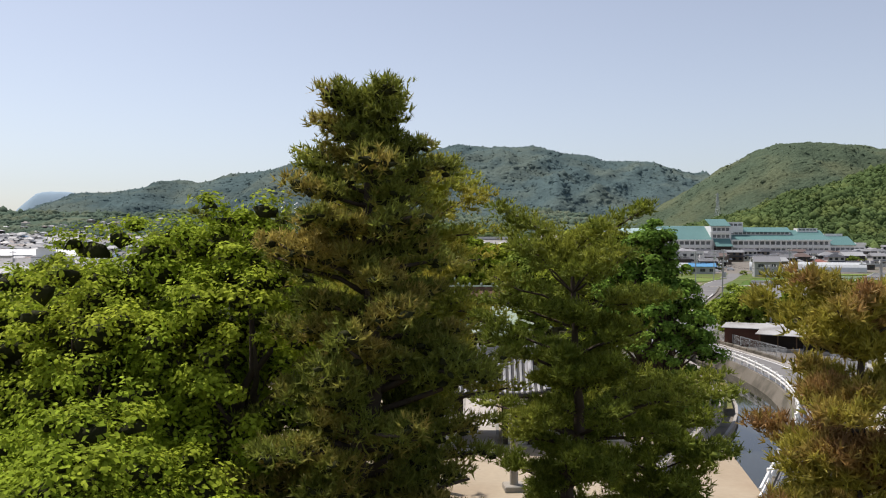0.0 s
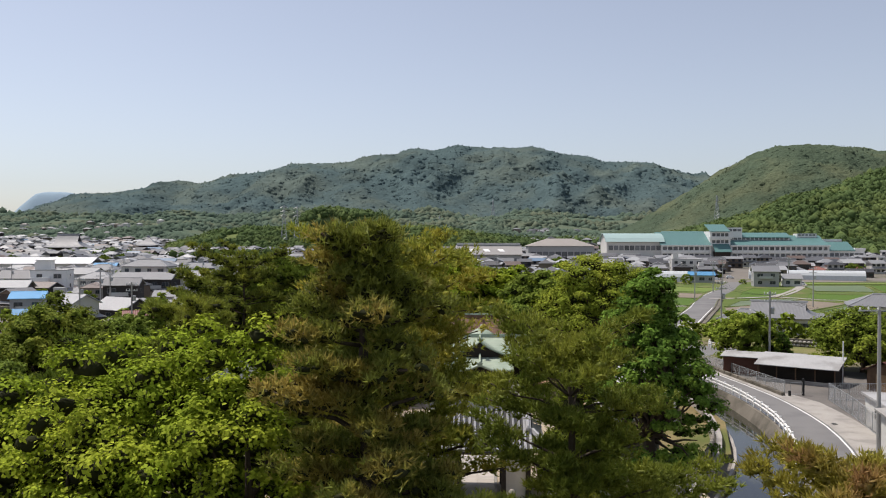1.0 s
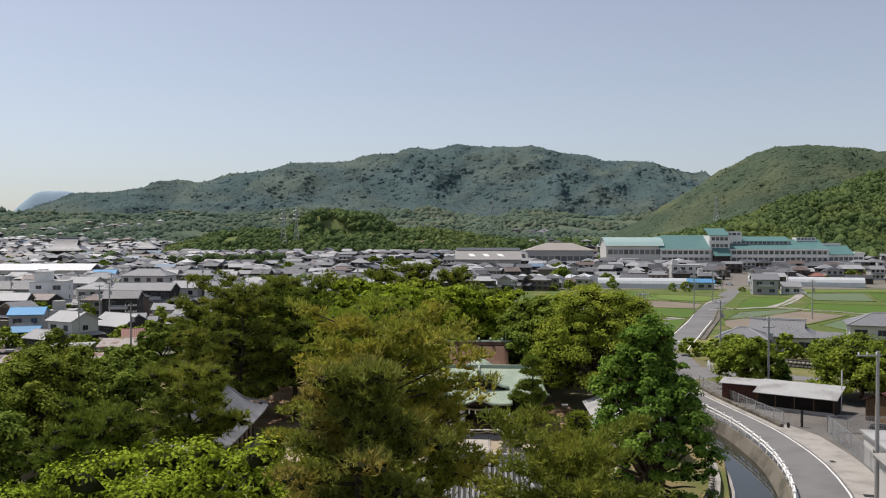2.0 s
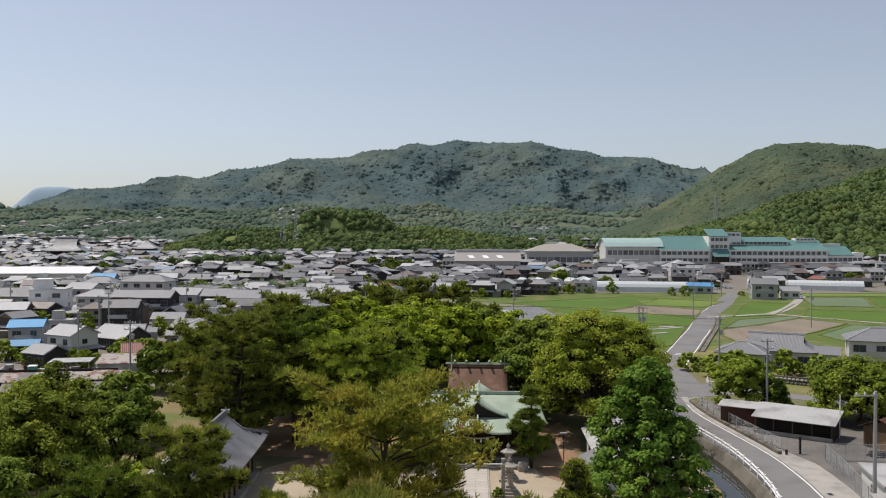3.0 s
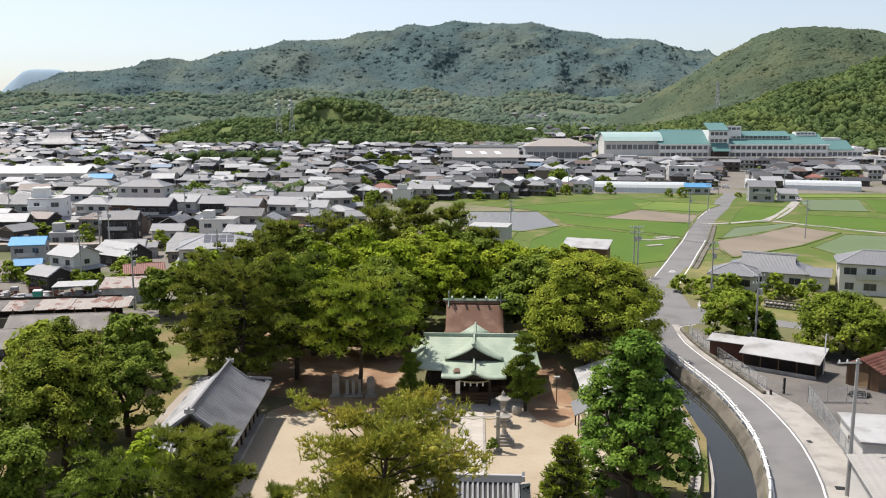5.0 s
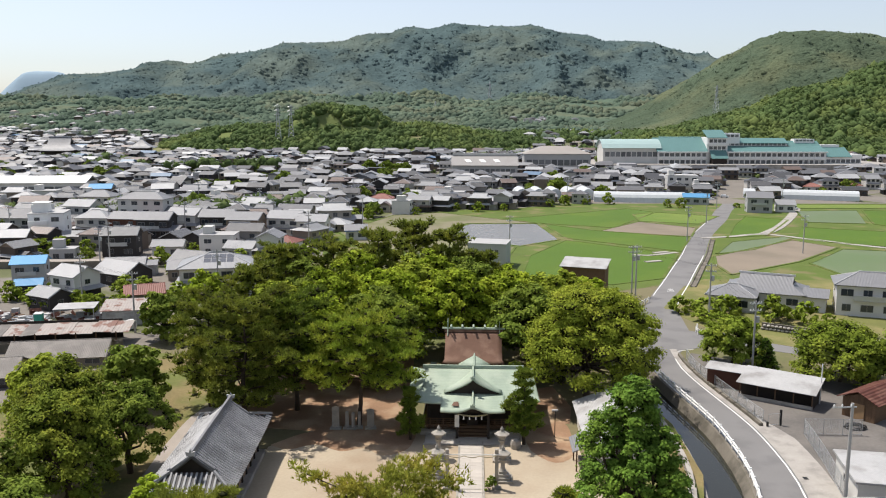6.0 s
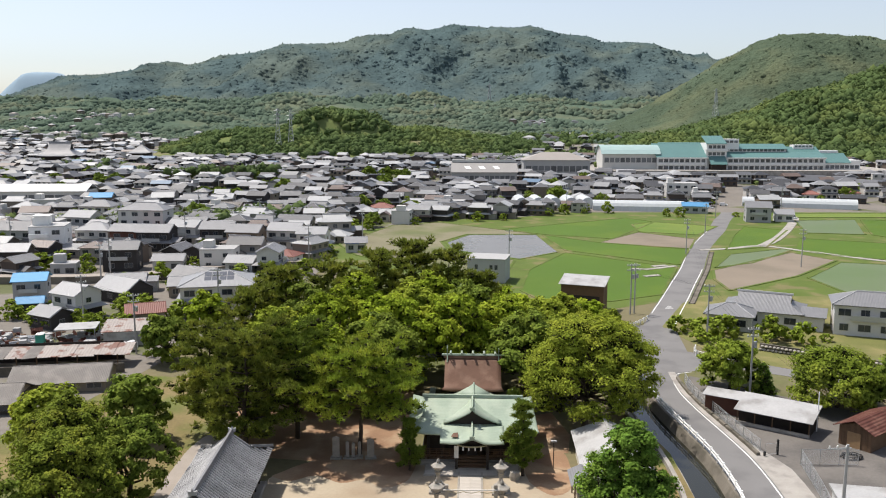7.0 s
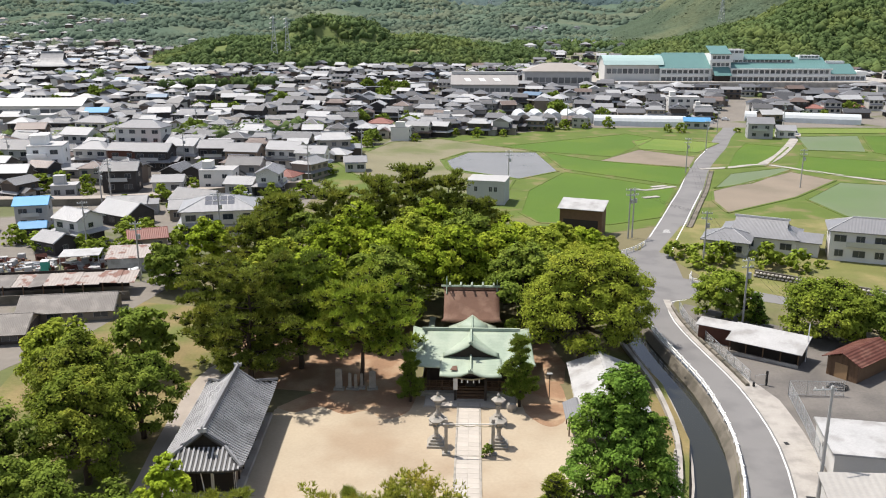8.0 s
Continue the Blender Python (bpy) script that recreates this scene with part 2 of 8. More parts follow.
M["wall_dark"] = mat("charred_board", (0.045, 0.040, 0.038), 0.8, 0.2, 0.8, 8.0, 0.15, 0.008, rnd=0.1)
M["panel"] = mat("solar_panel", (0.10, 0.105, 0.12), 0.2, 0.05, 1.0, 5.0, 0.02, spec=0.5)
M["tarp"] = mat("blue_tarpaulin", (0.03, 0.16, 0.55), 0.5, 0.1, 1.0, 5.0, 0.2, 0.03)
M["polyfilm"] = mat("hothouse_film", (0.55, 0.57, 0.57), 0.35, 0.1, 0.3, 3.0, 0.1, 0.02, stripe=1.6, stripe_depth=0.04, spec=0.4)
M["trunk"] = mat("tree_bark", (0.075, 0.055, 0.04), 0.95, 0.3, 1.5, 10.0, 0.6, 0.04)
# near-black crown cores: shade deep in the foliage put into the colour
M["crown_shade"] = mat("inner_shade", (0.034, 0.036, 0.014), 0.9, 0.35, 1.2, 6.0, 0.6, 0.08, island=0.3, spec=0.1)
M["leaf_pine"] = mat("pine_needles", (0.19, 0.23, 0.034), 0.6, 0.22, 0.35, 2.0, 0, base2=(0.28, 0.295, 0.043), island=0.35, rnd=0.12, thin=0.38, spec=0.2)
M["leaf_pine_fresh"] = mat("fresh_pine_needles", (0.25, 0.33, 0.035), 0.6, 0.22, 0.5, 2.0, 0, base2=(0.36, 0.40, 0.05), island=0.35, thin=0.38, spec=0.2)
M["leaf_pine_brown"] = mat("browning_olive_needles", (0.21, 0.235, 0.042), 0.6, 0.22, 0.6, 2.0, 0, base2=(0.38, 0.30, 0.075), lo=0.47, hi=0.62, island=0.35, thin=0.42, spec=0.2)
M["leaf_pine_dry"] = mat("browning_needles", (0.37, 0.33, 0.055), 0.6, 0.22, 0.5, 2.0, 0, base2=(0.36, 0.21, 0.085), lo=0.48, hi=0.62, island=0.35, thin=0.42, spec=0.2)
M["leaf_pine_gold"] = mat("yellowing_needles", (0.30, 0.32, 0.047), 0.6, 0.22, 0.6, 2.0, 0, base2=(0.42, 0.37, 0.058), lo=0.45, hi=0.62, island=0.35, thin=0.42, spec=0.2)
M["leaf_bright"] = mat("camphor_leaves", (0.25, 0.33, 0.026), 0.7, 0.2, 0.3, 2.0, 0, base2=(0.36, 0.41, 0.038), island=0.35, rnd=0.12, thin=0.25, spec=0.04)
M["leaf_olive"] = mat("olive_leaves", (0.245, 0.30, 0.034), 0.7, 0.2, 0.3, 2.0, 0, base2=(0.335, 0.365, 0.044), island=0.35, rnd=0.1, thin=0.23, spec=0.04)
M["leaf_mid"] = mat("green_leaves", (0.185, 0.245, 0.03), 0.7, 0.2, 0.3, 2.0, 0, base2=(0.26, 0.31, 0.04), island=0.35, rnd=0.1, thin=0.22, spec=0.04)
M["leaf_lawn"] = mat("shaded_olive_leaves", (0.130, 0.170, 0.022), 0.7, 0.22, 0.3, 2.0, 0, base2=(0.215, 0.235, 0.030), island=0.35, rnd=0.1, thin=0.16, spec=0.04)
M["leaf_dark"] = mat("dark_leaves", (0.140, 0.192, 0.029), 0.7, 0.2, 0.4, 2.0, 0, base2=(0.198, 0.245, 0.037), island=0.35, rnd=0.15, thin=0.22, spec=0.04)
M["leaf_ginkgo"] = mat("ginkgo_leaves", (0.120, 0.212, 0.032), 0.7, 0.2, 0.4, 2.0, 0, base2=(0.170, 0.265, 0.038), island=0.35, thin=0.22, spec=0.04)
M["forest"] = mat("broadleaf_canopy", (0.088, 0.130, 0.046), 0.85, 0.30, 0.03, 0.45, 0.0, base2=(0.132, 0.170, 0.054), island=0.16, spec=0.05, thin=0.18, world_space=True)
M["terrace"] = mat("rough_terrace_grass", (0.135, 0.165, 0.060), 0.95, 0.25, 0.03, 0.4, 0.3, 0.5, base2=(0.20, 0.19, 0.10), lo=0.52, hi=0.64, spec=0.05, world_space=True)
M["forest_far"] = mat("wooded_slope", (0.072, 0.098, 0.063), 0.9, 0.40, 0.016, 0.20, 0.8, 5.0, base2=(0.104, 0.120, 0.070), lo=0.42, hi=0.68, spec=0.02, world_space=True, detail=8.0)
# forest green shifted to blue: the air's haze is painted into the base colour
M["forest_mt"] = mat("hazed_wooded_slope", (0.076, 0.110, 0.110), 0.95, 0.40, 0.007, 0.085, 0.5, 8.0, base2=(0.106, 0.134, 0.116), lo=0.42, hi=0.66, spec=0.0, world_space=True, detail=9.0)
# pale blue is distance haze put into the ridge's base colour
M["peak_far"] = mat("hazed_far_ridge", (0.30, 0.39, 0.46), 0.95, 0.06, 0.004, 0.03, 0.0, 1.0, spec=0.0, world_space=True)
# foothill green lightened and greyed, with the haze mixed into the colour
M["forest_foot"] = mat("hazed_groves", (0.105, 0.145, 0.105), 0.95, 0.26, 0.010, 0.12, 0.4, 4.0, base2=(0.150, 0.172, 0.115), lo=0.46, hi=0.64, island=0.10, spec=0.0, thin=0.15, world_space=True, detail=7.0)


# ---------------------------------------------------------------- mesh tools
class Geo:
    """Gathers vertices and faces of one mesh."""

    def __init__(self):
        self.v, self.f = [], []

    def add(self, verts, faces, m=None):
        o = len(self.v)
        self.v += [tuple(m @ Vector(p)) for p in verts] if m else [tuple(p) for p in verts]
        self.f += [tuple(i + o for i in q) for q in faces]
        return self

    def box(self, x0, y0, z0, x1, y1, z1, m=None, c=0.0):
        if c:
            z = [(x0, y0, z0), (x1, y0, z0), (x1, y1, z0), (x0, y1, z0), (x0, y0, z1 - c), (x1, y0, z1 - c), (x1, y1, z1 - c), (x0, y1, z1 - c),
                 (x0 + c, y0 + c, z1), (x1 - c, y0 + c, z1), (x1 - c, y1 - c, z1), (x0 + c, y1 - c, z1)]
            return self.add(z, [(3, 2, 1, 0), (0, 1, 5, 4), (1, 2, 6, 5), (2, 3, 7, 6), (3, 0, 4, 7), (4, 5, 9, 8), (5, 6, 10, 9), (6, 7, 11, 10), (7, 4, 8, 11), (8, 9, 10, 11)], m)
        z = [(x, y, w) for w in (z0, z1) for x, y in ((x0, y0), (x1, y0), (x1, y1), (x0, y1))]
        return self.add(z, [(3, 2, 1, 0), (4, 5, 6, 7), (0, 1, 5, 4), (1, 2, 6, 5), (2, 3, 7, 6), (3, 0, 4, 7)], m)

    def tube(self, pts, radii, n=8, m=None):
        """A closed tube along points with a radius for each."""
        pts = [Vector(p) for p in pts]
        if isinstance(radii, (int, float)):
            radii = [radii] * len(pts)
        rings, out = [], []
        for i, p in enumerate(pts):
            d = (pts[min(i + 1, len(pts) - 1)] - pts[max(i - 1, 0)]).normalized()
            a = d.orthogonal().normalized() if abs(d.z) > 0.95 else d.cross(Vector((0, 0, 1))).normalized()
            b = d.cross(a)
            for j in range(n):
                w = 2 * math.pi * j / n
                out.append(p + (a * math.cos(w) + b * math.sin(w)) * radii[i])
        f = []
        for i in range(len(pts) - 1):
            for j in range(n):
                k = (j + 1) % n
                f.append((i * n + j, i * n + k, (i + 1) * n + k, (i + 1) * n + j))
        f.append(tuple(reversed(range(n))))
        f.append(tuple(range((len(pts) - 1) * n, len(pts) * n)))
        return self.add(out, f, m)

    def lathe(self, profile, n=8, m=None, turn=0.0):
        """A turned solid: (radius, height) pairs from the foot up."""
        out = [(r * math.cos(turn + 2 * math.pi * j / n), r * math.sin(turn + 2 * math.pi * j / n), z) for r, z in profile for j in range(n)]
        f = [(i * n + j, i * n + (j + 1) % n, (i + 1) * n + (j + 1) % n, (i + 1) * n + j) for i in range(len(profile) - 1) for j in range(n)]
        f += [tuple(reversed(range(n))), tuple(range((len(profile) - 1) * n, len(profile) * n))]
        return self.add(out, f, m)

    def slab(self, pts, z0, z1, m=None):
        """A flat slab over a polygon of (x, y)."""
        n = len(pts)
        area = sum(pts[i][0] * pts[(i + 1) % n][1] - pts[(i + 1) % n][0] * pts[i][1] for i in range(n))
        if area < 0:
            pts = pts[::-1]
        v = [(x, y, z0) for x, y in pts] + [(x, y, z1) for x, y in pts]
        f = [tuple(range(n, 2 * n)), tuple(reversed(range(n)))] + [(i, (i + 1) % n, n + (i + 1) % n, n + i) for i in range(n)]
        return self.add(v, f, m)

    def ribbon(self, left, right, z0, z1):
        """A strip between two lines of (x, y) with a thickness."""
        n = len(left)
        v = [(x, y, z1) for x, y in left] + [(x, y, z1) for x, y in right] + [(x, y, z0) for x, y in left] + [(x, y, z0) for x, y in right]
        f = []
        for i in range(n - 1):
            f += [(i, n + i, n + i + 1, i + 1), (2 * n + i + 1, 2 * n + i, i, i + 1), (n + i, 3 * n + i, 3 * n + i + 1, n + i + 1)]
        f += [(0, 2 * n, 3 * n, n), (n - 1, 2 * n - 1, 4 * n - 1, 3 * n - 1)]
        return self.add(v, f)

    def grid(self, rows):
        """A sheet from rows of points."""
        w = len(rows[0])
        return self.add([p for r in rows for p in r], [(i * w + j, i * w + j + 1, (i + 1) * w + j + 1, (i + 1) * w + j) for i in range(len(rows) - 1) for j in range(w - 1)])


def mesh_of(name, geo, material, smooth=False):
    me = bpy.data.meshes.new(name)
    me.from_pydata(geo.v, [], geo.f)
    me.materials.append(material)
    if smooth:
        me.polygons.foreach_set("use_smooth", [True] * len(me.polygons))
    me.update()
    return me


def part(name, geo, material, parent=None, label="", smooth=False, thick=0.0):
    """One mesh under a thing, or a thing of its own."""
    ob = new(name, mesh_of(name, geo, material, smooth))
    if thick:
        s = ob.modifiers.new("thickness", "SOLIDIFY")
        s.thickness, s.offset = thick, -1
    if parent:
        ob.parent = parent
    return tagged(ob, label)


def thing(name, m, label, category, group="", kind=""):
    ob = new(name)
    ob.matrix_world = m
    return tagged(ob, label, category, group, kind)


def setting(name, geo, material, label, category, smooth=False):
    return tagged(part(name, geo, material, None, label, smooth), category=category, kind="structure")


def smooth_line(pts, step=3.0):
    """A smooth line through points, with even steps."""
    p = [Vector((*q, 0)) for q in pts]
    p = [p[0] * 2 - p[1]] + p + [p[-1] * 2 - p[-2]]
    out = []
    for i in range(1, len(p) - 2):
        n = max(1, int((p[i + 1] - p[i]).length / step))
        for j in range(n):
            t = j / n
            out.append(0.5 * (2 * p[i] + (p[i + 1] - p[i - 1]) * t + (2 * p[i - 1] - 5 * p[i] + 4 * p[i + 1] - p[i + 2]) * t * t + (3 * p[i] - p[i - 1] - 3 * p[i + 1] + p[i + 2]) * t ** 3))
    out.append(p[-2])
    return [(q.x, q.y) for q in out]


def shifted(line, d):
    """The line moved d to its right."""
    out = []
    for i, (x, y) in enumerate(line):
        a, b = line[max(i - 1, 0)], line[min(i + 1, len(line) - 1)]
        t = Vector((b[0] - a[0], b[1] - a[1])).normalized()
        out.append((x + t.y * d, y - t.x * d))
    return out


def lift(y):
    """The plain rises gently towards the hills."""
    return max(0.0, 0.022 * (y - 345))


def arranged(x, y, deg=0.0, z=0.0):
    return pose(x, y, z, 0, 0, deg)


# ---------------------------------------------------------------- ground, canal, roads, fields
ROAD_C = smooth_line([(18.6, 40), (25.2, 52), (29.9, 61), (32.6, 68), (34.7, 76.5), (35.6, 84), (35.9, 91), (35.5, 98), (34.9, 106), (34.7, 114), (35.6, 124), (38.5, 136), (42.5, 147), (48.5, 162), (54.5, 176), (62, 194),
                      (70, 213), (82, 244), (93, 268), (103.5, 290), (115.5, 318), (127, 343), (138.5, 377), (156, 414), (178, 450)])
near = [p for p in ROAD_C if p[1] < 126]
RAIL = shifted(near, -2.4)
BANK_R = shifted(near, -2.65)
BANK_L = [(x - 5.5 - max(0, (70 - y)) * 0.02 + max(0.0, (y - 100)) * 0.06, y + 0.8) for x, y in BANK_R]

rows = [(y, l, r) for y, l, r in [(-300, -30, -24), (-20, -14, -9), (20, 4.0, 8.6)]]
for (lx, ly), (rx, ry) in zip(BANK_L, BANK_R):
    rows.append(((ly + ry) / 2, lx, rx))
g = Geo()
XL = [-4800, -1500, -500, -200, -80, -30]
XR = [80, 200, 500, 1500, 4800]
line = []
for y, l, r in rows:
    line.append([(x, y, 0) for x in XL] + [(l, y, 0)])
g.grid(line)
line = []
for y, l, r in rows:
    line.append([(r, y, 0)] + [(x, y, 0) for x in XR])
g.grid(line)
yl, ll, rl = rows[-1]
line = [[(x, yl, 0) for x in XL] + [(ll, yl, 0), (rl, yl, 0)] + [(x, yl, 0) for x in XR]]
for y in (150, 200, 270, 345, 420, 500, 600, 800, 1100, 1600, 2400, 3400, 4800):
    line.append([(x, y, lift(min(y, 900))) for x in XL] + [(ll, y, lift(min(y, 900))), (rl, y, lift(min(y, 900)))] + [(x, y, lift(min(y, 900))) for x in XR])
g.grid(line)
setting("ground", g, M["ground"], "dry earth and grass stretching to the hills", "ground")

g = Geo()
g.ribbon([(l, y) for y, l, r in rows], [(r, y) for y, l, r in rows], -1.5, -1.0)
setting("canal_water", g, M["water"], "still dark green canal water reflecting the sky", "water")

# the canal's walls: a sloping stone face under the road, a low concrete ledge opposite
g = Geo()
foot = shifted(near, -3.25)
g.grid([[(x, y, 0.0) for x, y in shifted(near, -2.3)], [(x, y, 0.14) for x, y in shifted(near, -2.32)], [(x, y, 0.14) for x, y in BANK_R], [(x, y, -1.0) for x, y in foot], [(x, y, -1.6) for x, y in shifted(near, -3.3)]])
setting("canal_wall_road", g, M["oldconc"], "stained stone-faced canal wall below the road", "canal wall")
g = Geo()
g.ribbon([(x - 0.3, y) for x, y in BANK_L], [(x + 0.2, y) for x, y in BANK_L], -1.6, 0.6)
setting("canal_wall_shrine", g, M["concrete"], "pale concrete canal wall beside the shrine grounds", "canal wall")
g = Geo()
g.ribbon([(x + 0.2, y) for x, y in BANK_L], [(x + 1.15, y) for x, y in BANK_L], -1.6, -0.6)
setting("canal_ledge", g, M["oldconc"], "weathered concrete ledge along the canal", "ledge")
g = Geo()
g.ribbon([(x + 1.15, y) for x, y in BANK_L], [(x + 1.4, y) for x, y in BANK_L], -1.6, -0.45)
setting("ledge_coping", g, M["concrete"], "pale raised coping at the ledge's edge", "coping")



def road_edge(line, d):
    """A line beside the road's middle; the road is wider past the junction."""
    out = []
    for (x, y), (u, v) in zip(line, shifted(line, 1.0)):
        k = d * (1 + 0.30 * min(1.0, max(0.0, (y - 128) / 25)))
        out.append((x + (u - x) * k, y + (v - y) * k))
    return out


g = Geo()
g.ribbon(road_edge(ROAD_C, -2.29), road_edge(ROAD_C, 2.35), -0.02, 0.02)
setting("road", g, M["asphalt"], "narrow grey asphalt road winding through fields", "road")
junction = Geo().slab([(20, 146), (31, 148), (37.5, 138), (37, 128), (33, 121), (38.2, 120.5), (40, 123.4), (48, 126), (56, 121), (70, 108), (71.5, 111), (58, 124.5), (50, 131), (44.5, 135), (47, 150), (42, 153), (36, 153), (20, 151)], -0.02, 0.028)
setting("road_junction", junction, M["asphalt"], "asphalt junction with side lanes", "road")
for d, name in ((-2.05, "left"), (2.08, "right")):
    g = Geo()
    a = [p for p in ROAD_C if p[1] < (215 if d > 0 else 124)]
    if d > 0:
        a = [p for p in a if p[1] < 116 or p[1] > 152]
        for seg in ([p for p in a if p[1] < 118], [p for p in a if p[1] > 150]):
            g.ribbon(road_edge(seg, d - 0.08), road_edge(seg, d + 0.08), 0.0, 0.034)
    else:
        for seg in (a, [p for p in ROAD_C if 160 < p[1] < 300]):
            g.ribbon(road_edge(seg, d - 0.07), road_edge(seg, d + 0.07), 0.0, 0.034)
    setting("road_line", g, M["white_line"], "white painted edge line on the asphalt", "road marking")
g = Geo()
e = smooth_line([(36.8, 114), (37.4, 119), (38.8, 122.4), (41.6, 123.6)], 1.0)
g.ribbon(shifted(e, -0.07), shifted(e, 0.07), 0.0, 0.036)
for k in range(3):
    g.box(50.0 + k * 0.42, 167.2 + k * 0.9, 0, 51.6 + k * 0.1, 167.5 + k * 0.9, 0.034)
setting("road_marking", g, M["white_line"], "white turn mark and kerb line painted at the junction", "road marking")

# strip of pale concrete between road and yard, and the yard itself
g = Geo()
s = [p for p in near if p[1] > 55]
g.ribbon(shifted(s, 2.33), [q for p, q in zip(s, [(x if p[1] > 96 else (x + (u - x) * min(1, (96 - p[1]) / 8)), y if p[1] > 96 else (y + (v - y) * min(1, (96 - p[1]) / 8))) for p, (x, y), (u, v) in zip(s, shifted(s, 3.4), shifted(s, 5.6))])], -0.02, 0.05)
setting("pavement", g, M["concrete"], "pale concrete strip beside the road", "pavement")
YARD = [(34.0, 56), (36.2, 62), (38.2, 70), (39.3, 76), (39.7, 88), (39.4, 98), (38.6, 108), (38.4, 117), (40.6, 121.6), (44, 119), (50, 113), (60, 104), (66, 96), (64, 60)]
setting("yard", Geo().slab(YARD, -0.02, 0.022), M["yard"], "dusty concrete yard with faint marks", "yard")

COURT = [(-17.6, 40), (-17.4, 68), (-17.0, 86), (-13, 90.5), (-1, 91), (1.5, 89.6), (10.5, 89.4), (13, 92), (16.5, 92), (16.8, 80), (18, 66), (19, 52), (17, 40)]
setting("courtyard", Geo().slab(COURT, -0.02, 0.012), M["sand"], "pale raked sand courtyard", "courtyard")
setting("bare_earth", Geo().slab([(12.8, 92.5), (17, 92.3), (18.2, 98), (17, 106), (12.5, 104)], -0.02, 0.02), M["redearth"], "bare reddish earth beside the shrine hall", "ground")
setting("bare_patch", Geo().slab(smooth_line([(-16.8, 86.4), (-14.6, 85.2), (-12, 86.6), (-9, 84.6), (-6.6, 85.4), (-4.4, 83.4), (-2.2, 84.6), (-1.3, 87), (-1.4, 90.9), (-7, 91.4), (-13, 90.3), (-16.8, 86.6)], 0.8), -0.02, 0.016), M["redearth"], "reddish bare earth strewn with litter below the pines", "ground")
setting("bare_strip", Geo().slab(smooth_line([(11.4, 84.6), (12.4, 82.4), (13.6, 81.2), (15.2, 82.0), (16.2, 85), (16.4, 92.4), (12.7, 92.4), (11.2, 89), (11.4, 84.8)], 0.8), -0.02, 0.017), M["redearth"], "reddish bare earth beside the shrine hall", "ground")
setting("grove_floor", Geo().slab([(-26, 93), (-12, 90.4), (-1.6, 91.3), (-1.6, 120), (-24, 126)], -0.02, 0.018), M["redearth"], "shaded reddish earth below the pines", "ground")
setting("lawn", Geo().slab([(-46, 52), (-24.5, 52), (-24.6, 68), (-28, 80), (-27.5, 100), (-29, 120), (-45, 124), (-52, 100)], -0.02, 0.01), M["drygrass"], "patchy dry grass beside the shrine", "grass")
drive = smooth_line([(-26, 45), (-25.6, 66), (-26.2, 78), (-26.4, 88), (-25.6, 97), (-21, 104)], 2.0)
g = Geo()
g.ribbon(shifted(drive, -1.9), shifted(drive, 2.0), -0.02, 0.024)
setting("drive", g, M["gravel"], "grey gravel drive behind the tiled hall", "drive")
setting("canal_bank", Geo().slab([(18.6, 66), (24.3, 66.2), (28, 78), (29, 92), (27, 108), (19.8, 100), (18.5, 80)], -0.02, 0.014), M["drygrass"], "dry grass strip between wall and canal", "grass")
TOWN = [(-900, 60), (-70, 60), (-47, 112), (-43, 128), (-38, 150), (-30, 178), (-27, 215), (-30, 252), (-22, 290), (6, 318), (40, 330), (62, 345), (120, 346), (200, 344), (700, 330), (700, 345), (-900, 345)]
setting("town_ground", Geo().slab(TOWN, -0.02, 0.02), M["town_ground"], "grey lanes and small yards between houses", "ground")
g = Geo()
g.grid([[(x, y, lift(y) + 0.03) for x in (-900, 0, 700)] for y in (345, 420, 520, 640, 760, 900)])
setting("town_slope", g, M["town_ground"], "gently rising lanes and yards between houses", "ground")


def field(pts, key, label, z=0.03):
    ob = part("field", Geo().slab(pts, -0.02, z), M[key], None, label)
    tagged(ob, category="field", kind="structure")
    bund = Geo()
    n = len(pts)
    c = Vector((sum(p[0] for p in pts) / n, sum(p[1] for p in pts) / n))
    for i in range(n):
        a, b = Vector(pts[i]), Vector(pts[(i + 1) % n])
        m = smooth_line([tuple(a), tuple(a.lerp(b, 0.5)), tuple(b)], 6.0)
        bund.ribbon(shifted(m, -0.35), shifted(m, 0.35), 0, z + 0.07)
    tagged(part("field_bank", bund, M["bank"], None, "low grassy bank round a paddy"), category="field bank", kind="structure")


setting("paddy_margin", Geo().slab([(22, 158), (60, 178), (96, 178), (140, 170), (250, 250), (250, 300), (205, 345), (62, 345), (40, 330), (6, 318), (-22, 290), (-30, 252), (-27, 215), (0, 190)], -0.02, 0.016), M["bank"], "weedy green margins between paddies", "grass")
field([(27.5, 292), (79.7, 325.7), (87.4, 312.4), (61.5, 268), (40, 279)], "rice", "bright green young rice paddy", 0.030)
field([(76.9, 304.8), (87.4, 312.4), (107, 299), (92.4, 277.1), (74.5, 285)], "rice2", "pale yellow-green paddy", 0.036)
field([(55.2, 259.8), (73.8, 283.7), (88.6, 267.1), (80.4, 246.8)], "tilled", "bare brown tilled field", 0.042)
field([(39.6, 277.7), (55.2, 259.8), (79.6, 245.2), (68.7, 219), (41.9, 244.3)], "rice", "bright green young rice paddy", 0.048)
field([(22, 186), (27, 212), (41.1, 240), (66.6, 214.6), (53.2, 181), (40.1, 174.1), (25, 176)], "rice", "bright green young rice paddy", 0.054)
field([(6.7, 260.3), (14.8, 277.9), (37.7, 277.7), (39.4, 241), (26.5, 228.5), (8.1, 244.7)], "pond", "flooded paddy of still muddy water", 0.060)
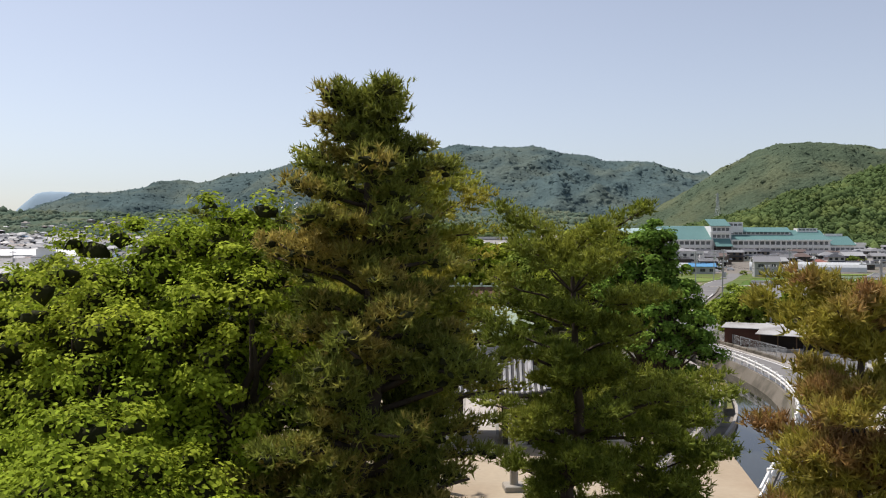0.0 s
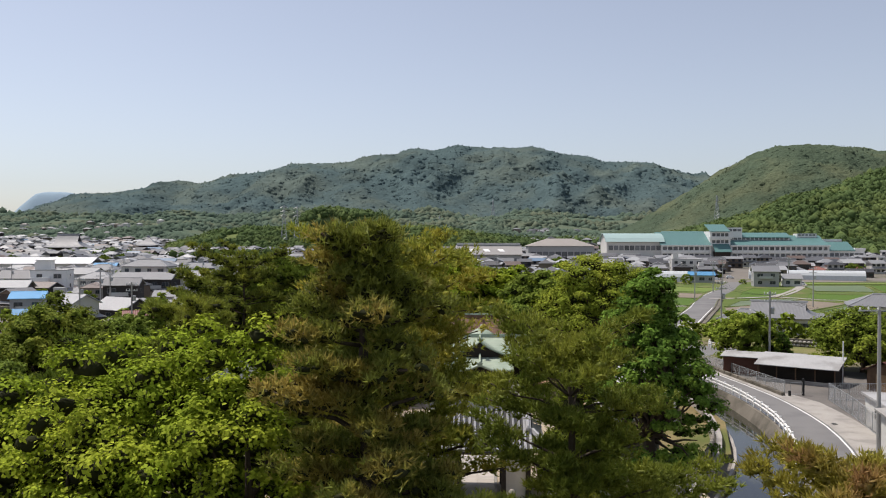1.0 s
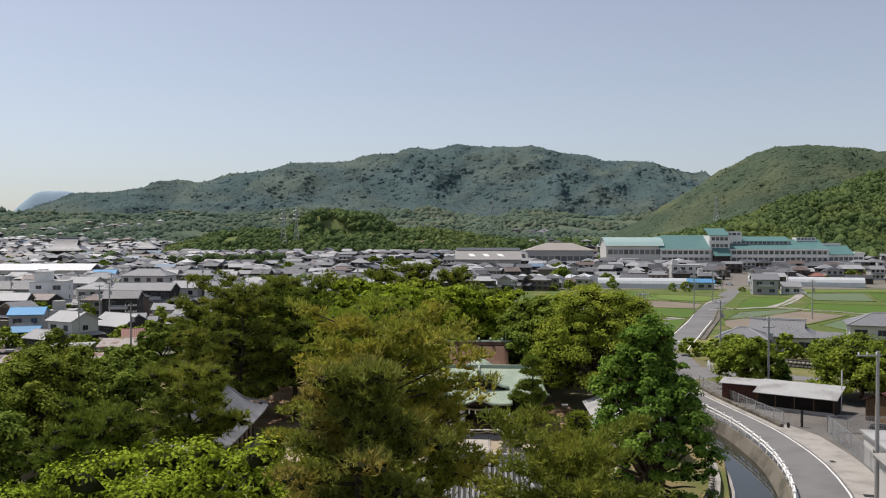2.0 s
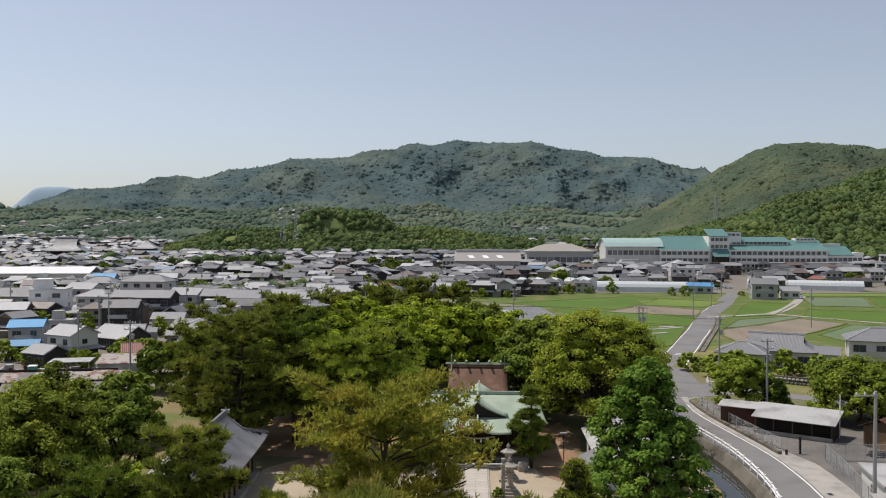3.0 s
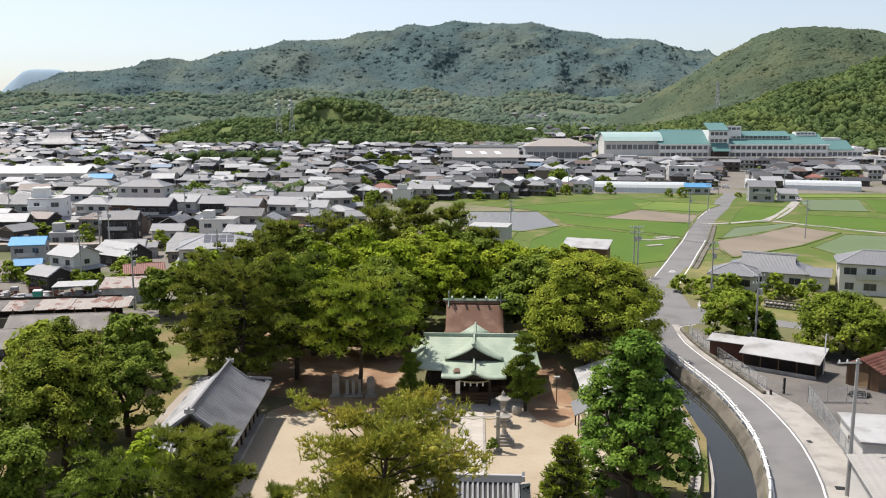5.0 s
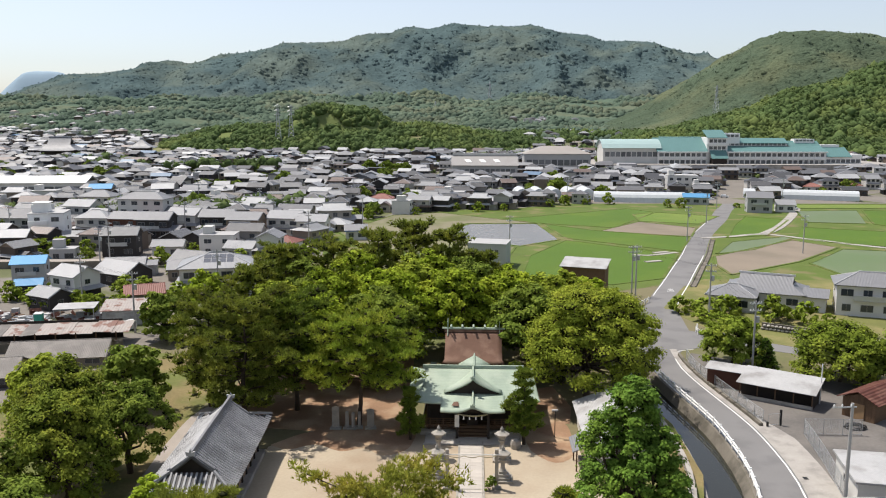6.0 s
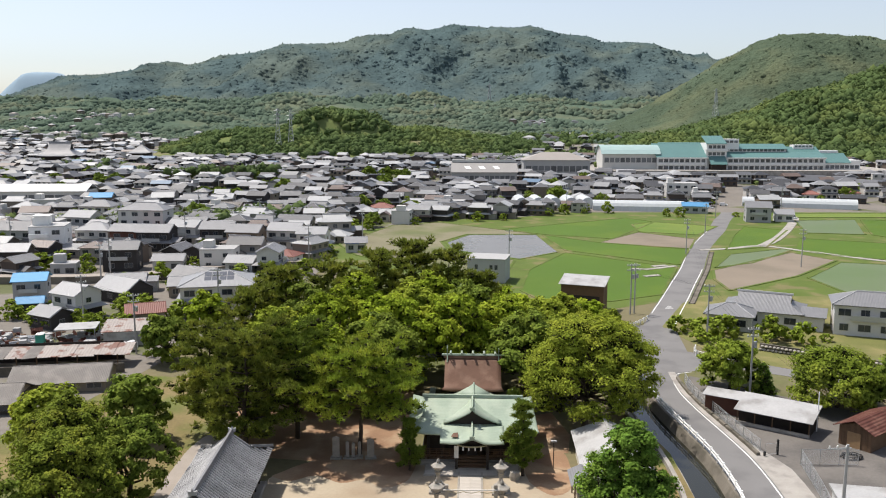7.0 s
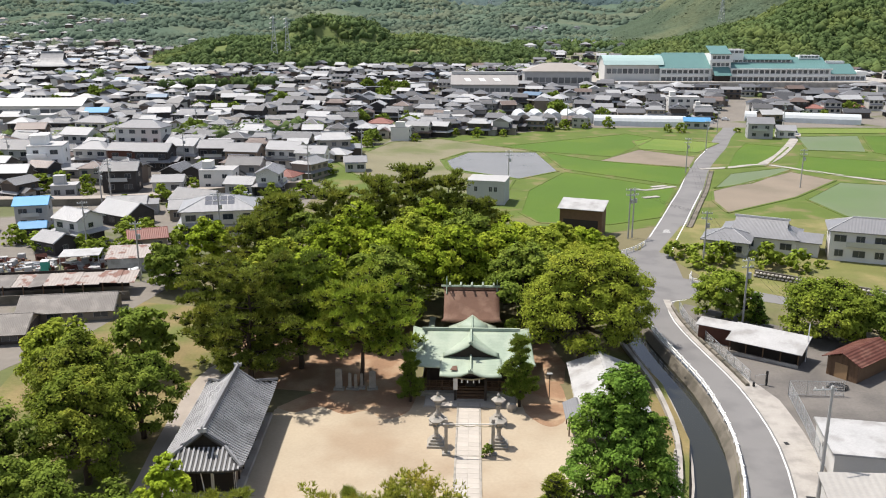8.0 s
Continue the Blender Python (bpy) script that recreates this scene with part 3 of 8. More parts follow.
field([(-27, 257), (-12, 303), (6, 312), (26, 291), (38, 279), (14, 279), (5, 262), (7, 243), (25, 227), (20, 205), (2, 210), (-20, 236)], "fallow", "fallow brownish field with weeds", 0.066)
field([(90.5, 244.4), (104.9, 249.4), (128, 288), (116.1, 298), (104, 275)], "rice", "bright green young rice paddy", 0.072)
field([(76.8, 214.5), (88.7, 236), (108.4, 246), (109.7, 243), (89.3, 221.2)], "rice_wet", "half-flooded paddy of seedlings", 0.078)
field([(71, 198), (75, 210.7), (107.7, 239), (114.5, 225.1), (93.5, 202.3), (70, 185)], "tilled", "bare brown tilled field", 0.084)
field([(95, 199.8), (114.1, 222), (137, 214), (112, 174.8), (95.6, 180.4)], "rice_wet", "half-flooded paddy of seedlings", 0.090)
field([(112, 246), (123.3, 268), (144, 258), (160, 246), (136, 221), (117.1, 234.9)], "rice", "bright green young rice paddy", 0.096)
field([(143, 316), (168, 318), (150, 276.6), (131.7, 281.2)], "rice_wet", "half-flooded paddy of seedlings", 0.102)
field([(152, 276), (170, 318), (230, 300), (190, 262), (162, 250)], "rice", "bright green young rice paddy", 0.108)
field([(140, 340), (192, 340), (189, 326), (146, 326)], "rice2", "weedy green plot", 0.114)
for pts, w in (([(82.5, 243.8), (92, 246.5), (104, 251.7), (112, 243.5), (127.5, 224), (150, 208), (190, 190)], 1.1), ([(104.4, 251.7), (116, 268), (130, 292), (144.8, 320), (147, 326)], 1.6),
               ([(67, 217), (58, 212), (54, 213)], 0.8)):
    a = smooth_line(pts, 3.0)
    g = Geo()
    g.ribbon(shifted(a, -w), shifted(a, w), -0.02, 0.14)
    setting("farm_track", g, M["concrete"], "pale concrete farm track between paddies", "track")
ditch = [p for p in ROAD_C if 172 < p[1] < 244]
for a0, a1, z in ((3.3, 3.47, 0.34), (4.4, 4.57, 0.30)):
    g = Geo()
    g.ribbon(shifted(ditch, a0), shifted(ditch, a1), -0.02, z)
    setting("ditch_wall", g, M["oldconc"], "low concrete wall of the roadside ditch", "ditch")
g = Geo()
g.ribbon(shifted(ditch, 3.47), shifted(ditch, 4.4), -0.02, 0.13)
setting("ditch_bed", g, M["oldconc"], "stained concrete bed of the roadside ditch", "ditch")
for x, y, deg in ((58.6, 203.5, 22), (64.4, 217.5, 22)):
    setting("slab_bridge", Geo().box(-4.2, -0.8, -0.02, 0.4, 0.8, 0.22, arranged(x, y, deg)), M["concrete"], "short concrete slab bridge into a paddy", "bridge")
setting("verge", Geo().slab([(45, 152), (49, 131), (57, 125.5), (73, 112), (100, 95), (130, 150), (96, 178), (62, 180), (55, 172)], -0.02, 0.022), M["grass"], "rough yellow-green grass", "grass")


# ---------------------------------------------------------------- hills
def height_sheet(name, x0, x1, nx, y0, y1, ny, fn, material, label, soft=True):
    g = Geo()
    g.grid([[(x0 + (x1 - x0) * i / nx, y0 + (y1 - y0) * j / ny, fn(x0 + (x1 - x0) * i / nx, y0 + (y1 - y0) * j / ny)) for i in range(nx + 1)] for j in range(ny + 1)])
    return setting(name, g, material, label, "hill", soft)


def bumps(x, y, s, o=0.0):
    return noise.fractal(Vector((x / s, y / s, o)), 1.0, 2.0, 5)


def hump(x, y, px, py, h, wx, wy, p=2.0):
    return h * math.exp(-abs((x - px) / wx) ** p - abs((y - py) / wy) ** p)


RIDGE = [(-2900, 90), (-2300, 100), (-1750, 112), (-1560, 121), (-1500, 137), (-1400, 180), (-1319, 202), (-1240, 206), (-1101, 216), (-991, 254), (-905, 239), (-729, 278), (-510, 319), (-336, 322), (-216, 354), (-139, 356), (-74, 382), (2, 374), (100, 397), (210, 387), (286, 383), (396, 392), (506, 363), (605, 354), (683, 329), (804, 334), (938, 304), (1027, 287), (1106, 268), (1446, 225), (2100, 205), (2900, 180)]


def ease(t):
    t = min(1.0, max(0.0, t))
    return t * t * (3 - 2 * t)


def spur(x, y, s, o):
    """Ridged noise: sharp crests with soft hollows between them."""
    return 1 - 2 * abs(noise.noise(Vector((x / s, y / s, o))))


def mountain(x, y):
    i = max(k for k in range(len(RIDGE) - 1) if RIDGE[k][0] <= x)
    (xa, za), (xb, zb) = RIDGE[i], RIDGE[i + 1]
    t = min(1, (x - xa) / (xb - xa))
    top = za + (zb - za) * (t * t * (3 - 2 * t) * 0.7 + 0.3 * t)
    d = (y - 3300) / 950 if y < 3300 else (y - 3300) / 600
    s = max(0.0, 1 - abs(d))
    wx = x + 110 * noise.noise(Vector((x / 420, y / 420, 1.0)))
    wy = y * 0.42 + 60 * noise.noise(Vector((x / 300, y / 300, 5.0)))
    w = 4 * s * (1 - s)
    rib = 0.16 * spur(wx, wy, 330, 3.0) + 0.085 * spur(wx, wy, 140, 8.0) + 0.035 * spur(wx, wy * 1.4, 62, 2.0)
    return lift(900) - 8 + (top - 4) * max(0.0, s ** 1.15 + w * rib) + (4.5 * bumps(x, y * 0.8, 50, 6.0) + 2.5 * noise.noise(Vector((x / 16, y / 18, 2.0)))) * min(1, s * 3)


def foothills(x, y):
    u = ease((y - 960) / 1500)
    return lift(min(y, 900)) + 0.1 + 62 * u + (0.25 + 0.75 * u) * 26 * ease((y - 960) / 300) * (0.4 + noise.noise(Vector((x / 240, y / 330, 4.4))) + 0.5 * noise.noise(Vector((x / 90, y / 120, 1.4))))


def olive_hill(x, y):
    z = 150 / (1 + math.exp(-(x - 393) / 54)) * math.exp(-((y - 1300) / 260) ** 2) + hump(x, y, 530, 1300, 12, 55, 200) + hump(x, y, 640, 1290, 5, 40, 150)
    rib = 0.10 * spur(x + 20 * bumps(x, y, 120, 3.0), y * 0.5, 150, 2.0) + 0.05 * spur(x, y * 0.6, 60, 6.0)
    return 8 + z * (1 + 0.05 * bumps(x, y * 0.5, 110, 5.0) + rib * min(1.0, max(0.0, (1300 - y) / 120))) + (3.5 * bumps(x, y, 45, 2.0) + 2.6 * noise.noise(Vector((x / 8, y / 8, 1.0)))) * min(1, z / 30)


def right_hill(x, y):
    z = hump(x, y, 500, 860, 56, 170, 150) + hump(x, y, 700, 840, 70, 200, 190) + hump(x, y, 330, 850, 16, 110, 120)
    return lift(y) * 0.6 - 3 + z * (1 + 0.12 * bumps(x, y, 90, 9.0) + 0.16 * spur(x, y * 0.6, 95, 1.0))


def green_hill(x, y):
    """A low hill with a flat wooded crown; its flank falls to terraces in the west."""
    z = hump(x, y, -82, 800, 20, 118, 120, 4.0) + hump(x, y, -78, 772, 17, 42, 34, 6.0) + hump(x, y, -200, 780, 9, 60, 90) + hump(x, y, 60, 800, 12, 75, 80)
    return lift(y) * 0.8 - 3 + z * (1 + 0.16 * bumps(x, y, 60, 4.0))


height_sheet("mountain", -2350, 2250, 460, 2350, 3560, 96, mountain, M["forest_mt"], "long wooded mountain ridge with blue summer haze in its colour")
height_sheet("far_mountain", -2900, -1400, 60, 4150, 4450, 16, lambda x, y: (125 * min(1, max(0, (265 - abs(x + 1925)) / 170)) ** 0.8 + 140 * math.exp(-((x + 1925) / 420) ** 2)) * math.exp(-((y - 4300) / 140) ** 2) + 3 * bumps(x, y, 60, 1.0), M["peak_far"], "far flat-topped mountain with pale blue haze in its colour")
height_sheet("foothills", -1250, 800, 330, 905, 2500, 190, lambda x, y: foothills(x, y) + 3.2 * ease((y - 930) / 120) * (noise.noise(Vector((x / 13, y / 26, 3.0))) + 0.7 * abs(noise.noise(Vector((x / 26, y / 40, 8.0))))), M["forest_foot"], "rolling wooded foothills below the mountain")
height_sheet("olive_hill", 150, 1100, 230, 1020, 1420, 100, olive_hill, M["forest_far"], "olive-green wooded hill")
height_sheet("right_hill", 150, 900, 60, 610, 1100, 40, right_hill, M["forest"], "steep hillside under dense broadleaf forest")
height_sheet("green_hill", -330, 120, 90, 640, 960, 60, green_hill, M["terrace"], "low hill of rough grass and terraces behind the town")


def unit_sphere(k):
    bm = bmesh.new()
    bmesh.ops.create_icosphere(bm, subdivisions=k, radius=1.0)
    v = np.array([p.co[:] for p in bm.verts])
    f = np.array([[p.index for p in q.verts] for q in bm.faces])
    bm.free()
    return v, f


SPHERES = {1: unit_sphere(1), 2: unit_sphere(2)}


def raw_mesh(name, v, f, material, core=None, inner=None):
    """A mesh from arrays; f holds rows of equal length, core a second set with a material of its own."""
    me = bpy.data.meshes.new(name)
    n, k = f.shape
    loops, starts = f.ravel(), np.arange(0, n * k, k)
    if core is not None:
        cf = core[1] + len(v)
        starts = np.concatenate([starts, n * k + np.arange(0, cf.size, 3)])
        loops, v = np.concatenate([loops, cf.ravel()]), np.concatenate([v, core[0]])
    me.vertices.add(len(v))
    me.vertices.foreach_set("co", v.astype(np.float32).ravel())
    me.loops.add(len(loops))
    me.loops.foreach_set("vertex_index", loops.astype(np.int32))
    me.polygons.add(len(starts))
    me.polygons.foreach_set("loop_start", starts.astype(np.int32))
    me.materials.append(material)
    if inner:
        me.materials.append(inner)
        me.polygons.foreach_set("material_index", np.concatenate([np.zeros(n, np.int32), np.ones(len(starts) - n, np.int32)]))
    me.update(calc_edges=True)
    return me


def unit(a):
    return a / (np.linalg.norm(a, axis=1, keepdims=True) + 1e-9)


def leaves(c, nrm, size, rng, aspect=0.6):
    """Diamond leaves at c that face nrm roughly, folded along the middle."""
    n = len(c)
    nrm = unit(nrm + 0.5 * rng.standard_normal((n, 3)))
    t = unit(np.cross(nrm, rng.standard_normal((n, 3))))
    b = np.cross(nrm, t)
    s = (size * rng.uniform(0.65, 1.35, n))[:, None]
    v = np.stack([c - t * s, c + b * s * aspect + nrm * s * 0.15, c + t * s, c - b * s * aspect + nrm * s * 0.15], 1).reshape(-1, 3)
    return v, np.arange(4 * n).reshape(n, 4)


def clumps(name, places, material, label, seed, category="woodland", coarse=False):
    """Many leafy tree crowns, none alike, joined: a ragged heart and loose sprays of leaves round each."""
    rng = np.random.default_rng(seed)
    p = np.array(places)
    SV, SF = SPHERES[1]
    n, m = len(p), len(SV)
    w = SV[None] * (1 + 0.2 * rng.standard_normal((n, m, 1))) * p[:, None, 3:4] * 0.86 + p[:, None, :3]
    v, f = w.reshape(-1, 3), (SF[None] + (np.arange(n) * m)[:, None, None]).reshape(-1, 3)
    q = 4 if coarse else 26
    d = rng.standard_normal((n, q, 3))
    d[:, :, 2] = np.abs(d[:, :, 2]) - 0.35
    d = unit(d.reshape(-1, 3))
    r = np.repeat(p[:, 3], q)[:, None]
    c = np.repeat(p[:, :3], q, 0) + d * r * rng.uniform(0.72, 1.12, (n * q, 1))
    lv, lf = leaves(c, d + np.array([0, 0, 0.4]), 1.0, rng, 0.7)
    lv = np.repeat(c, 4, 0) + (lv - np.repeat(c, 4, 0)) * np.repeat(r, 4, 0) * (0.17 if coarse else 0.22)
    return tagged(new(name, raw_mesh(name, lv, lf, material, (v, f))), label, category, kind="stuff")


def cover(fn, x0, x1, y0, y1, step, keep, r0, r1, seed, up=0.1):
    rng = random.Random(seed)
    out, y = [], y0
    while y < y1:
        x = x0
        while x < x1:
            px, py = x + rng.uniform(-0.5, 0.5) * step, y + rng.uniform(-0.5, 0.5) * step
            z = fn(px, py)
            if keep(px, py, z):
                r = rng.uniform(r0, r1)
                out.append((px, py, z + r * up, r))
            x += step
        y += step
    return out


def hill_keep(x, y, z):
    if z - lift(y) < 1.5:
        return False
    if -205 < x < -150 and 690 < y < 760:
        return noise.noise(Vector((x / 18, y / 14, 7))) > -0.12
    return noise.noise(Vector((x / 34, y / 22, 7))) > -0.42


clumps("hill_woods", cover(green_hill, -320, 130, 650, 850, 5.2, hill_keep, 2.2, 5.4, 5), M["forest"], "dense mixed green treetops on the low hill", 11)
clumps("slope_woods", cover(right_hill, 190, 600, 640, 900, 6.4, lambda x, y, z: z - lift(y) > -1.0, 3.0, 7.2, 6), M["forest"], "dense broadleaf treetops on the hillside", 12)
r9 = random.Random(44)
far, y = [], 925.0
while y < 2420:
    r = 5.0 + (y - 925) * 0.0045
    x = -0.60 * y
    while x < 0.40 * y:
        px, py = x + r9.uniform(-0.6, 0.6) * r, y + r9.uniform(-1.3, 1.3) * r
        if noise.noise(Vector((px / 110, py / 190, 3))) > -0.24:
            far.append((px, py, foothills(px, py) - 0.15 * r, r * r9.uniform(0.65, 1.1) * (1.25 + 0.9 * noise.noise(Vector((px / 60, py / 90, 6))))))
        x += 1.65 * r
    y += 3.0 * r
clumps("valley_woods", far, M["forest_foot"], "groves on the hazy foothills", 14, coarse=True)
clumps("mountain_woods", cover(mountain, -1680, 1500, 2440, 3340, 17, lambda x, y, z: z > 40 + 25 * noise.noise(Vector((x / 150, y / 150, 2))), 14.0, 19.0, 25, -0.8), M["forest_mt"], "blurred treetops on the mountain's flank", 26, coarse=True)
clumps("foot_woods", cover(lambda x, y: max(foothills(x, y), olive_hill(x, y)), 110, 430, 955, 1032, 7.5, lambda x, y, z: noise.noise(Vector((x / 40, y / 30, 5))) > -0.22, 4.0, 8.5, 27, 0.3), M["forest"], "dark woods at the foot of the olive-green hill", 28)
clumps("olive_woods", cover(olive_hill, 190, 770, 1045, 1305, 8.5, lambda x, y, z: z > 12, 6.5, 9.5, 23, -0.88), M["forest_far"], "treetops on the olive-green hill", 24, coarse=True)
clumps("field_woods", [(x, y, lift(y) + 1.0, r) for x, y, r in ((r9.uniform(40, 300), r9.uniform(650, 940), r9.uniform(2.5, 6.0)) for _ in range(520)) if noise.noise(Vector((x / 45, y / 60, 8))) > 0.04], M["forest"], "clumps of trees below the mountain", 16)


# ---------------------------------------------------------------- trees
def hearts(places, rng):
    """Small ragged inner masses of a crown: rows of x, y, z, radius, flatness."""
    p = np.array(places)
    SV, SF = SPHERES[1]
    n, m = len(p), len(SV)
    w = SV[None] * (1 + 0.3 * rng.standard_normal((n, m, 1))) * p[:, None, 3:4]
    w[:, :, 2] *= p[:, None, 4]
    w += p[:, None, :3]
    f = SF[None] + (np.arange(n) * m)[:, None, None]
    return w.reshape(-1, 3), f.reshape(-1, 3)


def needles(c, d, size, rng, k=6, wide=0.10):
    """Tufts of k needle blades at c that lean to d."""
    n = len(c)
    dd = unit(np.repeat(d, k, 0) + 0.75 * rng.standard_normal((n * k, 3)))
    cc = np.repeat(c, k, 0)
    s = np.repeat(size * rng.uniform(0.7, 1.3, n), k)[:, None]
    w = unit(np.cross(dd, rng.standard_normal((n * k, 3)))) * s * wide
    v = np.stack([cc - w, cc + w, cc + dd * s], 1).reshape(-1, 3)
    return v, np.arange(3 * n * k).reshape(n * k, 3)


def limb(g, a, b, r0, r1, rng, sag=0.08, n=5, sides=6):
    a, b = Vector(a), Vector(b)
    L = (b - a).length
    pts, rr = [], []
    for i in range(n + 1):
        t = i / n
        p = a.lerp(b, t) + Vector((rng.uniform(-1, 1), rng.uniform(-1, 1), rng.uniform(-0.5, 1))) * L * sag * math.sin(math.pi * t)
        pts.append(p)
        rr.append(r0 + (r1 - r0) * t)
    g.tube(pts, rr, sides)


def tree_of(name, x, y, trunk, crown_v, crown_f, leaf, label, category="tree", group="", deg=0.0, z=0.0, core=None, inner="crown_shade"):
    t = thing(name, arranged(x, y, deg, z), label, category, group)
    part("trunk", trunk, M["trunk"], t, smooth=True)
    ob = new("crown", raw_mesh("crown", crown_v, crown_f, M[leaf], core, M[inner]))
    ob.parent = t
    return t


def broadleaf(x, y, h, r, leaf, label, seed, n_clump=70, per=150, size=0.30, low=0.25, name="broadleaf_tree", flat=1.0, fine=0.85, taper=0.0):
    """A spreading tree: limbs that carry many clumps of leaves in an uneven dome."""
    rng, npr = random.Random(seed), np.random.default_rng(seed)
    g = Geo()
    fork = h * (low + 0.12)
    limb(g, (0, 0, -0.1), (rng.uniform(-.4, .4), rng.uniform(-.4, .4), fork), 0.035 * h, 0.026 * h, rng, 0.03, 5, 8)
    cs, ns, rs = [], [], []
    lobes = [(rng.uniform(0, 6.28), rng.uniform(0.25, 0.62), rng.uniform(0.45, 0.8)) for _ in range(7)]
    ch = h * (1 - low)
    for i in range(n_clump):
        a, u = 2.39996 * i + rng.uniform(-.3, .3), (i + 0.5) / n_clump
        el = math.asin(min(1, 0.02 + u * 0.98)) if rng.random() < 0.82 else -rng.uniform(0.05, 0.5)
        wob = 1 + 0.42 * noise.noise(Vector((math.cos(a) * 1.7 + seed, math.sin(a) * 1.7, el * 2.0))) + rng.uniform(-0.16, 0.11)
        wob = min(wob, 1.2)
        rad = r * wob * (0.88 if rng.random() < 0.8 else 0.55) * (1 - taper * max(0, math.sin(el)) ** 1.4)
        c = Vector((math.cos(a) * math.cos(el) * rad, math.sin(a) * math.cos(el) * rad, h * low + ch * 0.30 + math.sin(el) * ch * 0.62 * wob * flat))
        cs.append(c)
        ns.append(Vector((math.cos(a) * math.cos(el), math.sin(a) * math.cos(el), math.sin(el) + 0.35)).normalized())
        rs.append(r * rng.uniform(0.12, 0.31) * fine)
        if i % 6 == 0:
            limb(g, (0, 0, fork * rng.uniform(0.8, 1.05)), c * 0.92 + Vector((0, 0, -0.04 * h)), 0.014 * h, 0.003 * h, rng, 0.10, 4, 5)
    C, N = [], []
    for c, nn, rc in zip(cs, ns, rs):
        d = unit(npr.standard_normal((per, 3)) + np.array(nn) * 0.6 + np.array([0, 0, 0.3]))
        C.append(np.array(c) + d * rc * np.array([1.12, 1.12, 0.66]) * npr.uniform(0.35, 1.32, (per, 1)))
        N.append(d + np.array(nn) * 0.4 + np.array([0, 0, 0.5]))
    v, f = leaves(np.concatenate(C), np.concatenate(N), size, npr)
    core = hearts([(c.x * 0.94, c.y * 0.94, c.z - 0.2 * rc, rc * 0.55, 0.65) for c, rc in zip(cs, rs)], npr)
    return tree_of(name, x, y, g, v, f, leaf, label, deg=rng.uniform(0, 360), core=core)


def pine(x, y, h, r, leaf, label, seed, levels=13, per=170, size=0.32, low=0.3, lean=(0.0, 0.0), shape="cone", k=6, name="pine_tree", wide=0.10, pads=4, pad=0.0):
    """A pine: a bent trunk, tiers of boughs, pads of needle tufts on each."""
    rng, npr = random.Random(seed), np.random.default_rng(seed)
    g = Geo()
    bend = [Vector((lean[0] * t + rng.uniform(-.018, .018) * h * math.sin(3 * t), lean[1] * t + rng.uniform(-.018, .018) * h * math.sin(3 * t), h * 0.97 * t - (0.1 if t == 0 else 0))) for t in [i / 9 for i in range(10)]]
    g.tube(bend, [0.024 * h * (1 - 0.85 * i / 9) for i in range(10)], 8)

    def at(t):
        i = min(8, int(t * 9))
        return bend[i].lerp(bend[i + 1], t * 9 - i)

    C, D, K = [], [], []
    for j in range(levels):
        u = (j + rng.uniform(0.1, 0.9)) / levels
        t = low + (1 - low) * u
        if shape == "cone":
            reach = r * (0.24 + 0.76 * (1 - u) ** 0.80) * (0.75 if u < 0.12 else 1)
        elif shape == "flat":
            reach = r * (0.55 + 0.45 * math.sin(math.pi * min(1, 0.25 + 0.62 * u)))
        else:
            reach = r * (0.45 + 0.55 * math.sin(math.pi * min(1, 0.18 + 0.72 * u)))
        nb = max(3, round((5 if shape != "flat" else 6) * (0.6 + 0.4 * reach / r)))
        a0 = rng.uniform(0, 6.28)
        for b in range(nb):
            a = a0 + 6.283 * b / nb + rng.uniform(-.45, .45)
            L = reach * rng.uniform(0.42, 1.25)
            p0 = at(t)
            rise = L * (rng.uniform(0.05, 0.45) if shape != "flat" else rng.uniform(0.0, 0.2)) + (0.25 * L if u > 0.8 else 0)
            p1 = p0 + Vector((math.cos(a) * L, math.sin(a) * L, rise))
            limb(g, p0, p1, 0.007 * h * (1.25 - u), 0.0018 * h, rng, 0.07, 3, 4)
            for q in range(pads):
                w = (0.42 + 0.60 * (q + rng.random()) / pads)
                c = p0.lerp(p1, w) + Vector((rng.uniform(-.16, .16), rng.uniform(-.16, .16), rng.uniform(-.02, .08))) * L
                pr = pad * rng.uniform(0.7, 1.3) if pad else reach * rng.uniform(0.16, 0.27) + 0.12
                K.append((c.x, c.y, c.z - 0.12 * pr, pr * (0.36 if y < 45 else 0.5), 0.5))
                m = max(6, int(per / pads / 2 * (0.6 + reach / r)))
                d = unit(npr.standard_normal((m, 3)) + np.array([0, 0, 0.35]))
                C.append(np.array(c) + d * pr * np.array([1.2, 1.2, 0.62]) * npr.uniform(0.35, 1.0, (m, 1)))
                D.append(d * np.array([0.6, 0.6, 0.35]) + np.array([math.cos(a) * 0.3, math.sin(a) * 0.3, 0.95]))
    top = np.array(at(0.97))
    m = per
    C.append(top + npr.standard_normal((m, 3)) * np.array([0.05, 0.05, 0.06]) * r + np.array([0, 0, -0.15]))
    D.append(npr.standard_normal((m, 3)) * 0.4 + np.array([0, 0, 1.0]))
    v, f = needles(np.concatenate(C), np.concatenate(D), size, npr, k, wide)
    return tree_of(name, x, y, g, v, f, leaf, label, "pine tree", core=hearts(K, npr), inner="crown_shade" if y > 45 or leaf == "leaf_pine_brown" else leaf)


